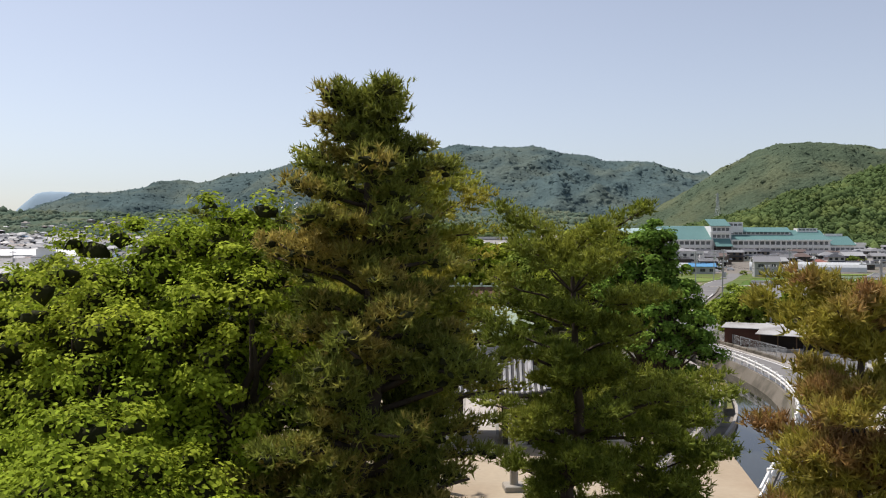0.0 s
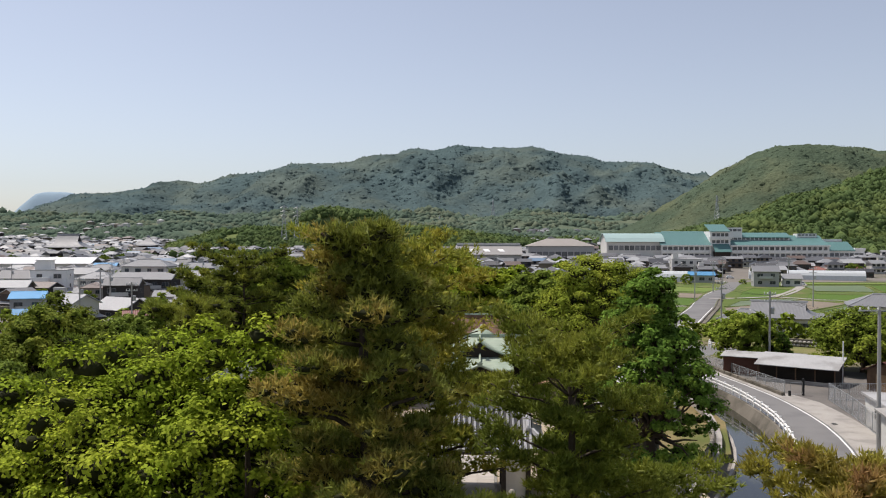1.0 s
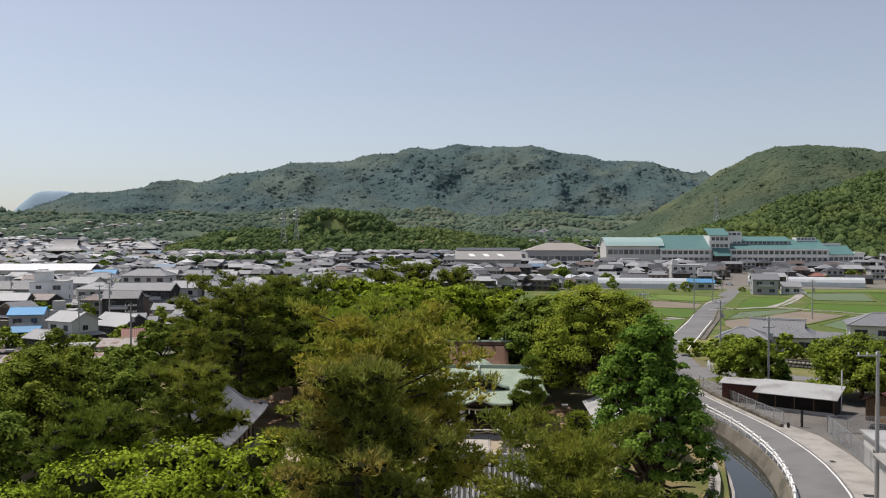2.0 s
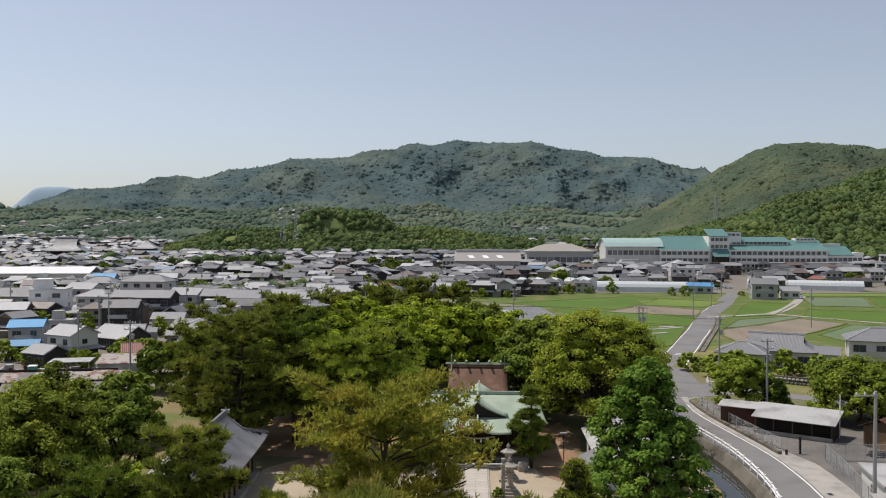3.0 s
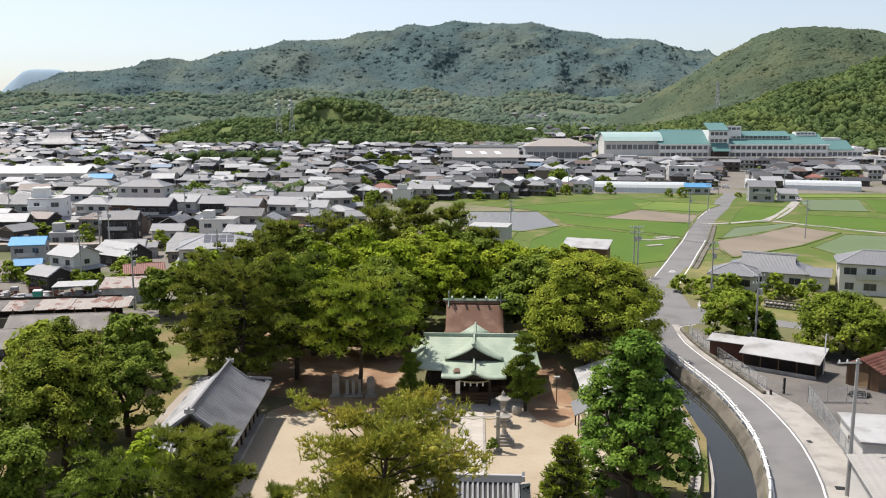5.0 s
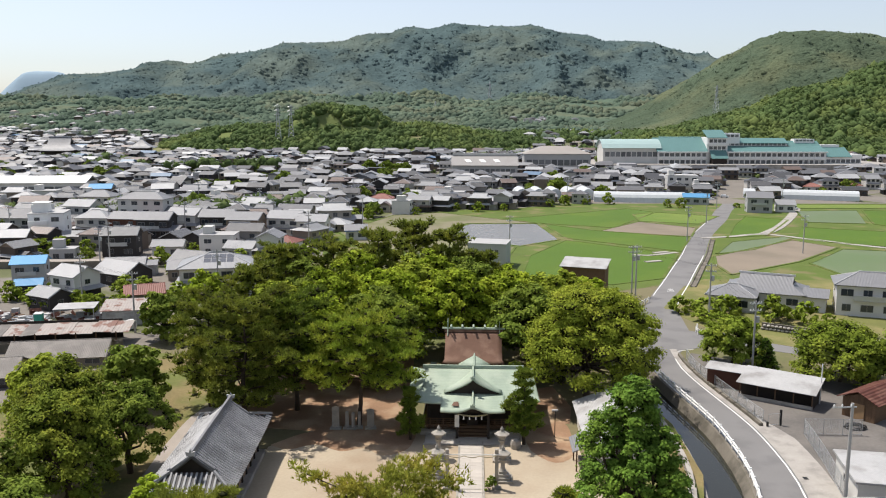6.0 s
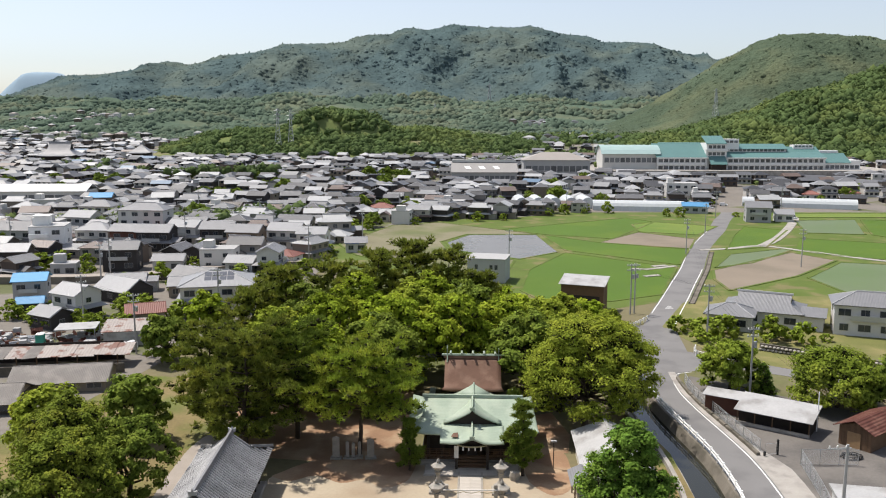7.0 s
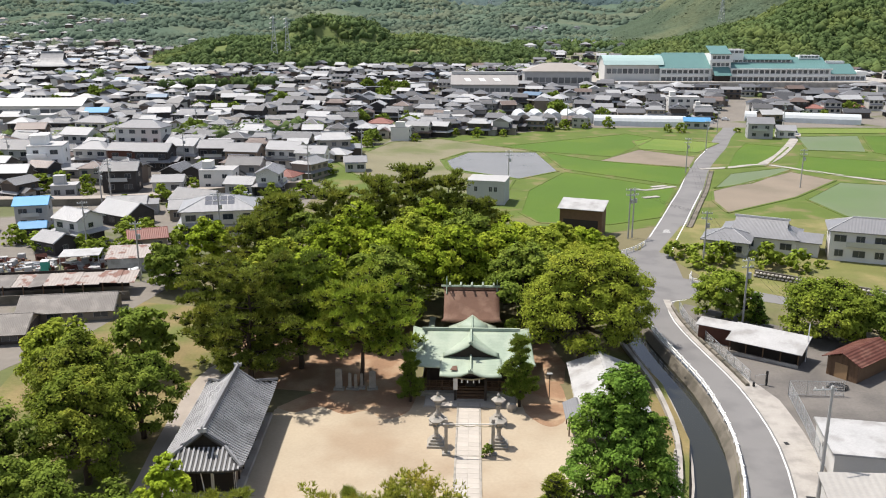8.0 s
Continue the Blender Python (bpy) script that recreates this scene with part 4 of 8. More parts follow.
def conifer(x, y, h, r, leaf, label, seed, n=2600, size=0.3, name="conifer_tree"):
    """A dense spire of drooping sprays."""
    rng, npr = random.Random(seed), np.random.default_rng(seed)
    g = Geo()
    g.tube([(0, 0, -0.1), (0.05, 0, h * 0.5), (0, 0, h * 0.96)], [0.03 * h, 0.018 * h, 0.003 * h], 7)
    C, D, K = [], [], []
    for j in range(int(h * 3.2)):
        u = (j + 0.5) / int(h * 3.2)
        z = h * (0.10 + 0.88 * u)
        reach = r * (1 - u) ** 0.62 * (0.6 if u < 0.08 else 1)
        for b in range(max(3, int(7 * (1 - u)) + 2)):
            a = rng.uniform(0, 6.28)
            L = reach * rng.uniform(0.7, 1.05) * (1 + 0.55 * noise.noise(Vector((math.cos(a) * 1.6, math.sin(a) * 1.6, z * 0.75 + seed))))
            K.append((math.cos(a) * L * 0.72, math.sin(a) * L * 0.72, z - 0.05, 0.16 * r + 0.08, 0.7))
            p0, p1 = Vector((0, 0, z)), Vector((math.cos(a) * L, math.sin(a) * L, z - 0.12 * L + 0.1))
            if rng.random() < 0.5:
                limb(g, p0, p1, 0.006 * h, 0.002 * h, rng, 0.05, 3, 4)
            m = max(6, int(n / (h * 16)))
            t = npr.uniform(0.35, 1.05, (m, 1))
            C.append(np.array(p0) + (np.array(p1) - np.array(p0)) * t + npr.standard_normal((m, 3)) * np.array([0.10, 0.10, 0.06]) * (r * 0.8))
            D.append(np.tile([math.cos(a), math.sin(a), 0.45], (m, 1)))
    v, f = needles(np.concatenate(C), np.concatenate(D), size, npr, 4, 0.16)
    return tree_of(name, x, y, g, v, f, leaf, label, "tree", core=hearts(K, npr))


PINE = "tall pine with bent trunk and tiered dark needle pads"
# in front of the gate
pine(-1.9, 22.0, 17.6, 4.1, "leaf_pine_brown", "tall pine with yellowing needles in front of the gate", 3, 27, 420, 0.22, 0.2, (0.2, 0.2), "cone", 5, wide=0.115, pads=11, pad=0.44)
pine(-2.4, 39.6, 16.4, 5.1, "leaf_pine_gold", "broad pine with yellowing needles beside the gate", 4, 20, 360, 0.28, 0.14, (0.5, 0.4), "round", 5, wide=0.12, pads=11, pad=0.6)
pine(5.0, 29.6, 13.9, 3.2, "leaf_pine", "pine with olive-green needles before the gate", 5, 15, 380, 0.23, 0.2, (0.2, 0.0), "round", 5, wide=0.11, pads=9, pad=0.44)
pine(8.7, 17.2, 12.5, 2.05, "leaf_pine_dry", "ailing pine with rusty brown needles by the canal", 6, 13, 400, 0.20, 0.42, (0.3, -0.2), "round", 5, wide=0.11, pads=11, pad=0.36)
pine(9.0, 33.5, 7.8, 3.0, "leaf_pine", "low pine with olive-green needles near the canal", 7, 10, 220, 0.28, 0.2, (0.3, 0.2), "round", 5, wide=0.11, pads=9, pad=0.5)
pine(-8.6, 46.2, 10.2, 1.7, "leaf_pine", "slender young pine at the courtyard's edge", 8, 10, 130, 0.42, 0.3, (0.1, 0.1), "cone", 6, wide=0.06)
pine(-5.8, 57.5, 7.2, 1.5, "leaf_pine", "small pine in the sand courtyard", 9, 8, 120, 0.40, 0.25, (0, 0), "cone", 6, wide=0.06)
broadleaf(-9.4, 26.5, 13.6, 4.9, "leaf_bright", "camphor tree with fresh yellow-green foliage", 21, 300, 170, 0.082, 0.2, fine=0.62)
broadleaf(-5.9, 25.0, 14.3, 3.4, "leaf_bright", "slim camphor tree with fresh green foliage", 22, 190, 170, 0.082, 0.3, fine=0.66)
broadleaf(-6.6, 16.4, 9.9, 4.0, "leaf_bright", "low camphor tree with fresh yellow-green foliage", 23, 280, 200, 0.070, 0.2, fine=0.62)
broadleaf(-14.0, 27.0, 12.0, 4.6, "leaf_bright", "camphor tree with fresh yellow-green foliage", 24, 220, 120, 0.095, 0.2, fine=0.64)
pine(-13.3, 46.0, 13.3, 2.9, "leaf_pine", "pine with dense needle pads before the tiled hall", 10, 15, 240, 0.32, 0.25, (0.2, 0.1), "round", 5, wide=0.09, pads=8, pad=0.45)
pine(-18.4, 46.5, 11.2, 3.3, "leaf_dark", "dark green pine beside the tiled hall", 11, 12, 170, 0.34, 0.15, (0, 0.2), "round", 5, wide=0.09, pads=8, pad=0.5)
broadleaf(-22.3, 63.5, 6.3, 2.1, "leaf_bright", "small fresh green tree beside the hall", 26, 60, 150, 0.16, 0.2)
broadleaf(-26.0, 61.0, 5.0, 2.6, "leaf_dark", "dark green shrub tree beside the hall", 27, 60, 130, 0.2, 0.15)
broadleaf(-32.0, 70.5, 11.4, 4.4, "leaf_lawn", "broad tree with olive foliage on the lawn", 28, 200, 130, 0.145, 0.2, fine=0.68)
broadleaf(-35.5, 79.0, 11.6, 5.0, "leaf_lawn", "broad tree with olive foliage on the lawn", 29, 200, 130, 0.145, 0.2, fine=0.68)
broadleaf(-29.6, 79.5, 9.6, 4.0, "leaf_dark", "dark green tree on the lawn", 30, 140, 110, 0.16, 0.2, fine=0.7)
broadleaf(-38.5, 64.5, 11.2, 4.8, "leaf_dark", "dark green tree on the lawn", 31, 140, 110, 0.16, 0.2, fine=0.7)
broadleaf(-31.5, 58.0, 9.5, 3.8, "leaf_dark", "dark green tree on the lawn", 33, 140, 110, 0.16, 0.2, fine=0.7)
broadleaf(-43.0, 92.0, 8.6, 4.4, "leaf_olive", "small tree at the lawn's edge", 34, 80, 90, 0.28, 0.2)
broadleaf(-35.0, 97.0, 8.4, 3.6, "leaf_dark", "small dark tree at the lawn's edge", 35, 70, 90, 0.28, 0.2)
broadleaf(-41.5, 130.0, 8.0, 3.5, "leaf_dark", "round dark tree by the junk yard", 32, 70, 120, 0.3, 0.15)
broadleaf(-38.0, 143.0, 8.5, 3.6, "leaf_bright", "yellow-green tree by the houses", 36, 70, 110, 0.32, 0.2)
# shrine grove
broadleaf(17.0, 63.2, 13.4, 4.8, "leaf_ginkgo", "tall ginkgo with dense green foliage beside the canal", 41, 330, 140, 0.14, 0.06, flat=1.1, fine=0.52, taper=0.32)
conifer(10.1, 55.8, 9.15, 2.6, "leaf_olive", "dense green conifer in the sand courtyard", 42, 6800, 0.34)
pine(10.9, 86.2, 8.7, 2.3, "leaf_dark", "small tiered cedar beside the shrine hall", 43, 10, 150, 0.36, 0.12, (0, 0), "cone", 5, "cedar_tree", 0.12, 7, 0.34)
pine(-1.6, 87.8, 6.2, 1.8, "leaf_dark", "small tiered cedar beside the shrine hall", 44, 8, 130, 0.34, 0.12, (0, 0), "cone", 5, "cedar_tree", 0.12, 6, 0.30)
broadleaf(20.2, 99.0, 14.9, 7.4, "leaf_olive", "great camphor with yellow-green crown over the canal", 45, 290, 180, 0.14, 0.22, fine=0.62)
broadleaf(25.8, 107.5, 12.4, 5.4, "leaf_olive", "camphor with yellow-green crown over the canal", 46, 160, 140, 0.17, 0.22, fine=0.68)
broadleaf(14.2, 109.5, 13.0, 5.4, "leaf_dark", "dark camphor behind the shrine", 47, 120, 120, 0.23, 0.25, fine=0.72)
pine(-7.6, 92.5, 12.3, 6.6, "leaf_pine_fresh", "spreading pine with flat layered crown by the steles", 48, 10, 280, 0.46, 0.45, (0.4, -0.3), "flat", 4, wide=0.13, pads=9, pad=0.7)
pine(-20.8, 92.0, 14.9, 6.2, "leaf_pine", PINE, 49, 12, 260, 0.46, 0.15, (0.4, 0.0), "round", 4, wide=0.14, pads=9, pad=0.6)
pine(-15.6, 97.5, 13.6, 5.4, "leaf_dark", PINE, 50, 11, 220, 0.46, 0.2, (0, 0), "round", 4, wide=0.14, pads=8, pad=0.62)
pine(-26.5, 99.0, 12.6, 4.6, "leaf_pine", PINE, 51, 10, 220, 0.46, 0.2, (0, 0), "round", 4, wide=0.14, pads=8, pad=0.6)
GROVE = [(-15, 108, 12.4, 5.4, "leaf_bright"), (-6, 107, 13.2, 5.2, "leaf_dark"), (-4.5, 114, 14.6, 5.4, "leaf_bright"), (4.2, 115, 14.2, 5.2, "leaf_bright"), (10.5, 118, 13.8, 5.2, "leaf_bright"), (-13, 119, 14.0, 5.6, "leaf_bright"),
         (-21, 114, 12.4, 5.0, "leaf_olive"), (17, 119, 12.4, 5.0, "leaf_olive"), (21.5, 125, 11.6, 4.8, "leaf_olive"), (-2, 124, 14.4, 5.4, "leaf_olive"), (7, 128, 13.6, 5.2, "leaf_dark"), (15, 131, 11.6, 4.8, "leaf_bright"),
         (-10, 131, 13.8, 5.2, "leaf_bright"), (-18, 128, 12.6, 5.0, "leaf_dark"), (27, 119, 10.0, 4.2, "leaf_olive"), (26.5, 132, 9.4, 4.0, "leaf_bright"), (-23, 103, 11.8, 4.6, "leaf_dark"), (1.0, 137, 13.0, 5.0, "leaf_bright"), (22, 139, 8.6, 4.0, "leaf_olive"), (31.5, 140, 6.0, 3.0, "leaf_olive")]
for i, (x, y, h, r, leaf) in enumerate(GROVE):
    broadleaf(x, y, h, r, leaf, {"leaf_bright": "camphor with fresh green crown in the shrine grove", "leaf_olive": "evergreen oak with olive crown in the shrine grove", "leaf_dark": "dark evergreen in the shrine grove"}[leaf], 60 + i, 130, 110, 0.24, 0.2, fine=0.66)
for i, (x, y, h, r) in enumerate([(-2.4, 158, 15.6, 5.0), (-8.5, 150, 14.8, 4.6), (4.5, 152, 14.2, 4.6), (-16, 143, 13.6, 4.6), (-23.5, 138, 13.4, 4.4), (-27.5, 130, 11.8, 4.0), (-27, 147, 11.4, 3.8), (10, 145, 11.4, 4.2)]):
    pine(x, y, h, r, "leaf_pine", "dark pine at the back of the shrine grove", 90 + i, 10, 90, 0.65, 0.2, (0, 0), "round", 4, wide=0.16, pads=6, pad=0.8)
# beyond the road
broadleaf(44.6, 115.5, 7.4, 4.5, "leaf_mid", "round fresh green tree behind the long shed", 101, 130, 110, 0.19, 0.12, fine=0.7)
broadleaf(56.5, 107.5, 8.6, 6.4, "leaf_mid", "wide fresh green tree behind the long shed", 102, 200, 110, 0.19, 0.12, flat=0.85, fine=0.68)
broadleaf(62.5, 104.0, 7.4, 4.6, "leaf_dark", "wide dark green tree behind the long shed", 103, 130, 110, 0.19, 0.12, fine=0.7)
conifer(48.2, 112.4, 4.6, 1.7, "leaf_ginkgo", "small bright conifer beside the shed", 104, 2600, 0.34)
broadleaf(3.4 + 3.0, 74.9, 1.5, 0.55, "leaf_dark", "small clipped shrub beside the path", 105, 26, 60, 0.09, 0.12, name="shrub")

# garden shrubs and small trees between houses
SHRUBS = [(-62, 169), (-60.5, 165), (-58, 168), (-56, 165), (-59, 162), (-56.5, 161), (-50, 163), (-48.5, 160), (-63, 158), (-66, 156), (-76, 166), (-81, 160), (-74, 170), (-49, 174), (-57, 186), (-72, 196), (-64, 199), (-45, 199), (-38, 203), (-88, 214), (49, 141), (51, 146), (53.5, 143.5), (56, 147), (50, 150.5), (61, 141), (64, 143), (66, 139), (71, 141), (-59, 156), (-57, 159), (-54.5, 157), (-52, 161), (-56, 152), (-61, 149), (-48, 157), (-76, 158), (-73, 154), (-80, 160), (-70, 152),
          (-95, 215), (-98, 212), (-92, 209), (-60, 214), (-84, 205), (-30, 205), (-27, 272), (-24, 281), (-34, 262), (-20, 290), (-38, 250), (-31, 284), (44, 336), (50, 338), (57, 339), (66, 341), (76, 343), (97, 330), (102, 329), (30, 318), (20, 316), (12, 322), (2, 320), (125, 330), (138, 345)]
base = broadleaf(46.5, 148.0, 3.0, 1.9, "leaf_mid", "leafy green garden shrub", 110, 24, 16, 0.36, 0.05, name="garden_shrub")
rng = random.Random(77)
for x, y in SHRUBS:
    k = rng.uniform(0.6, 1.35) * (1.25 if y > 200 else 1)
    copy_thing(base, pose(x, y, 0, 0, 0, rng.uniform(0, 360))).scale = (k, k, k * rng.uniform(0.7, 1.2))


# ---------------------------------------------------------------- shrine
def swept_roof(a, b, w, z_eave, z_ridge, tm=0.45, power=1.3, up=0.35, rows=9, cols=12, side=True):
    """A hip-and-gable roof: ridge half-length a, eave half-length b, half-depth w; returns the point function and the sheets."""
    def half(t):
        return a if t <= tm else a + (b - a) * (t - tm) / (1 - tm)

    def pt(s, t, f):
        """s -1..1 along, t 0 ridge..1 eave, f -1 front or 1 back."""
        x = s * half(t)
        z = z_eave + (z_ridge - z_eave) * (1 - t) ** power + up * abs(s) ** 5 * t ** 3
        return (x, f * w * t, z)

    g = Geo()
    for f in (-1, 1):
        r = [[pt(-1 + 2 * j / cols, i / rows, f) for j in range(cols + 1)] for i in range(rows + 1)]
        g.grid(r if f > 0 else [q[::-1] for q in r])
    if side:
        for s in (-1, 1):
            r = []
            for i in range(rows + 1):
                t = tm + (1 - tm) * i / rows
                p, q = pt(s, t, -1), pt(s, t, 1)
                row = []
                for j in range(9):
                    k = j / 8
                    e = abs(2 * k - 1)
                    z = z_eave + (z_ridge - z_eave) * (1 - t) ** power + up * e ** 5 * t ** 3
                    row.append((p[0], p[1] + (q[1] - p[1]) * k, z))
                r.append(row)
            g.grid(r if s < 0 else [q[::-1] for q in r])
    return g, pt, half


def gable_ends(parent, name, key, a, w, z_eave, z_ridge, tm, power, inset=0.25):
    n = 8
    for s in (-1, 1):
        g = Geo()
        x = s * (a - inset)
        v = [(x, f * w * tm * i / n, z_eave + (z_ridge - z_eave) * (1 - tm * i / n) ** power - 0.12) for f in (-1, 1) for i in (range(n, -1, -1) if f < 0 else range(1, n + 1))]
        g.add(v, [tuple(range(len(v))) if s > 0 else tuple(reversed(range(len(v))))])
        part(name, g, M[key], parent)


def ribs(pt, half, b, w, spacing, r=0.075, tm=0.45, rows=7, side=True, z_eave=0, z_ridge=0, power=1.3):
    """Rows of round cover tiles running down the slopes."""
    g = Geo()
    n = int(b / spacing)
    for f in (-1, 1):
        for i in range(-n, n + 1):
            x = i * spacing
            ts = [k / rows for k in range(rows + 1) if half(k / rows) >= abs(x) - 1e-6]
            if len(ts) < 2:
                continue
            pts = []
            for t in ts:
                p = pt(x / half(t), t, f)
                pts.append((p[0], p[1], p[2] + 0.05))
            g.tube(pts, r, 5)
    if side:
        m = int(w / spacing)
        for s in (-1, 1):
            for i in range(-m, m + 1):
                y = i * spacing
                ts = [tm + (1 - tm) * k / rows for k in range(rows + 1) if w * (tm + (1 - tm) * k / rows) >= abs(y) - 1e-6]
                if len(ts) < 2:
                    continue
                pts = []
                for t in ts:
                    z = z_eave + (z_ridge - z_eave) * (1 - t) ** power + 0.35 * abs(y / (w * t)) ** 5 * t ** 3
                    pts.append((s * half(t), y, z + 0.03))
                g.tube(pts, r, 5)
    return g


def ridge_bar(g, p, q, w=0.22, h=0.42):
    p, q = Vector(p), Vector(q)
    d = (q - p).normalized()
    a = d.cross(Vector((0, 0, 1))).normalized() * w
    u = Vector((0, 0, h))
    v = [p - a, p + a, p + a * 0.6 + u, p - a * 0.6 + u, q - a, q + a, q + a * 0.6 + u, q - a * 0.6 + u]
    return g.add([tuple(k) for k in v], [(0, 3, 2, 1), (4, 5, 6, 7), (0, 1, 5, 4), (1, 2, 6, 5), (2, 3, 7, 6), (3, 0, 4, 7)])


def onigawara(g, x, y, z, s=0.4, deg=0.0):
    """A horned ridge-end tile."""
    m = pose(x, y, z, 0, 0, deg)
    g.add([(-s, -0.1, 0), (s, -0.1, 0), (s * 1.15, -0.1, s * 1.1), (s * 0.35, -0.1, s * 0.9), (0, -0.1, s * 1.7), (-s * 0.35, -0.1, s * 0.9), (-s * 1.15, -0.1, s * 1.1),
           (-s, 0.1, 0), (s, 0.1, 0), (s * 1.15, 0.1, s * 1.1), (s * 0.35, 0.1, s * 0.9), (0, 0.1, s * 1.7), (-s * 0.35, 0.1, s * 0.9), (-s * 1.15, 0.1, s * 1.1)],
          [(6, 5, 4, 3, 2, 1, 0), (7, 8, 9, 10, 11, 12, 13)] + [(i, (i + 1) % 7, 7 + (i + 1) % 7, 7 + i) for i in range(7)], m)


def haiden():
    h = thing("worship_hall", arranged(5.75, 94.4, -3.4), "shrine worship hall with pale green copper roof and dark timber walls", "shrine building")
    part("stone_base", Geo().box(-5.9, -5.6, -0.1, 5.9, 4.6, 0.45, c=0.05), M["stone"], h)
    body = Geo().box(-5.2, -3.6, 1.0, 5.2, 4.0, 4.2)
    part("wall", body, M["darkwood"], h)
    part("floor_deck", Geo().box(-5.7, -4.9, 0.9, 5.7, 4.4, 1.06), M["wood"], h)
    for x in (-5.0, -3.4, -1.75, 1.75, 3.4, 5.0):
        part("post", Geo().box(x - 0.13, -4.85, 0.4, x + 0.13, -4.6, 3.95), M["darkwood"], h)
    for x0, x1 in ((-5.6, -1.75), (1.75, 5.6)):
        rail = Geo()
        for z in (1.25, 1.48, 1.7):
            rail.box(x0, -4.95, z, x1, -4.87, z + 0.07)
        for i in range(6):
            x = x0 + (x1 - x0) * i / 5
            rail.box(x - 0.05, -4.96, 1.06, x + 0.05, -4.86, 1.8)
        part("railing", rail, M["wood"], h, "grey-brown timber railing")
        skirt = Geo()
        for z in (0.5, 0.68, 0.84):
            skirt.box(x0, -4.86, z, x1, -4.8, z + 0.1)
        part("skirt_board", skirt, M["wood"], h)
    for i in range(4):
        part("step", Geo().box(-1.6, -6.3 + i * 0.38, -0.05, 1.6, -5.9 + i * 0.38 + 0.02, 0.25 + i * 0.24), M["wood"], h)
    doors = Geo()
    for i in range(8):
        x = -4.8 + i * 1.22
        doors.box(x, -3.68, 1.1, x + 1.1, -3.61, 3.4)
    part("lattice_door", doors, M["darkwood"], h)
    part("offering_box", Geo().box(-0.6, -5.0, 1.06, 0.6, -4.3, 1.75, c=0.04), M["darkwood"], h)
    g, pt, half = swept_roof(5.75, 7.5, 6.1, 3.95, 6.25, 0.52, 1.35, 0.45, 10, 16)
    part("roof", g, M["copper"], h, "pale green copper sheet roof", True, 0.16)
    gable_ends(h, "gable_board", "darkwood", 5.75, 6.1, 3.95, 6.25, 0.52, 1.35)
    cap = Geo()
    ridge_bar(cap, (-5.95, 0, 6.2), (5.95, 0, 6.2), 0.2, 0.34)
    for s in (-1, 1):
        for f in (-1, 1):
            ridge_bar(cap, (s * 5.7, 0, 6.12), (s * 5.7, f * 3.1, 4.95), 0.1, 0.16)
    part("ridge", cap, M["copper"], h)
    # triangular front gable riding on the slope
    cg = Geo()
    n = 8
    front = []
    for i in range(-n, n + 1):
        u = abs(i) / n
        front.append((i / n * 3.3, 6.3 - 1.75 * u ** 0.74 - 0.02 + (0.16 * u ** 4)))
    rows = [[(x, -4.45, z) for x, z in front], [(x, -2.0, z + 0.02) for x, z in front], [(x * 0.9, -0.4, z + 0.04) for x, z in front]]
    cg.grid(rows)
    part("front_gable_roof", cg, M["copper"], h, "", True, 0.14)
    tri = [(x * 0.93, -4.15, z - 0.16) for x, z in front]
    part("front_gable", Geo().add(tri + [(2.7, -4.15, 4.3), (-2.7, -4.15, 4.3)], [tuple(range(len(tri) + 2))][::-1]), M["darkwood"], h, "dark carved gable board")
    rb = Geo()
    ridge_bar(rb, (0, -4.6, 6.26), (0, 0.2, 6.24), 0.14, 0.24)
    onigawara(rb, 0, -4.65, 6.3, 0.26)
    part("front_gable_ridge", rb, M["copper"], h)
    # porch roof with an arched bow in its eave
    pg = Geo()
    rows = []
    for i in range(9):
        t = i / 8
        row = []
        for j in range(25):
            s = -1 + 2 * j / 24
            x = s * 3.55
            bow = 0.55 * math.exp(-(x / 0.95) ** 2) * t ** 1.5
            row.append((x, -4.35 - 3.45 * t, 4.47 - 0.9 * t ** 0.9 + bow + 0.1 * abs(s) ** 4 * t))
        rows.append(row)
    pg.grid([r[::-1] for r in rows])
    part("patch", Geo().add([(-2.35, -6.9, 4.0), (-1.55, -7.0, 3.97), (-1.6, -6.1, 4.19), (-2.1, -6.2, 4.17)], [(0, 1, 2, 3)]), M["bark"], h, "bare brown patch in the copper sheet", False, 0.02)
    part("porch_roof", pg, M["copper"], h, "pale green copper porch roof with arched eave", True, 0.18)
    rb = Geo()
    ridge_bar(rb, (0, -7.75, 4.1), (0, -4.4, 4.68), 0.12, 0.2)
    onigawara(rb, 0, -7.8, 4.12, 0.26)
    part("porch_ridge", rb, M["copper"], h)
    for x in (-1.75, 1.75):
        part("porch_post", Geo().box(x - 0.14, -6.75, 0.0, x + 0.14, -6.47, 3.6), M["darkwood"], h)
    part("porch_beam", Geo().box(-2.4, -6.78, 3.2, 2.4, -6.44, 3.55), M["darkwood"], h)
    rope = Geo()
    rope.tube([(-1.7 + 3.4 * i / 12, -6.85, 3.0 - 0.22 * math.sin(math.pi * i / 12)) for i in range(13)], [0.05 + 0.05 * math.sin(math.pi * i / 12) for i in range(13)], 7)
    part("straw_rope", rope, mat("straw", (0.42, 0.36, 0.22), 0.9), h, "twisted straw rope")
    for x in (-1.0, -0.35, 0.35, 1.0):
        part("paper_streamer", Geo().box(x - 0.07, -6.87, 2.35, x + 0.07, -6.84, 2.85), M["white"], h, "white folded paper streamer")
    part("sign_board", Geo().box(-2.0, -6.9, 1.5, -1.5, -6.84, 2.9), M["plaster"], h, "pale notice board on the porch post")
    return h


haiden()


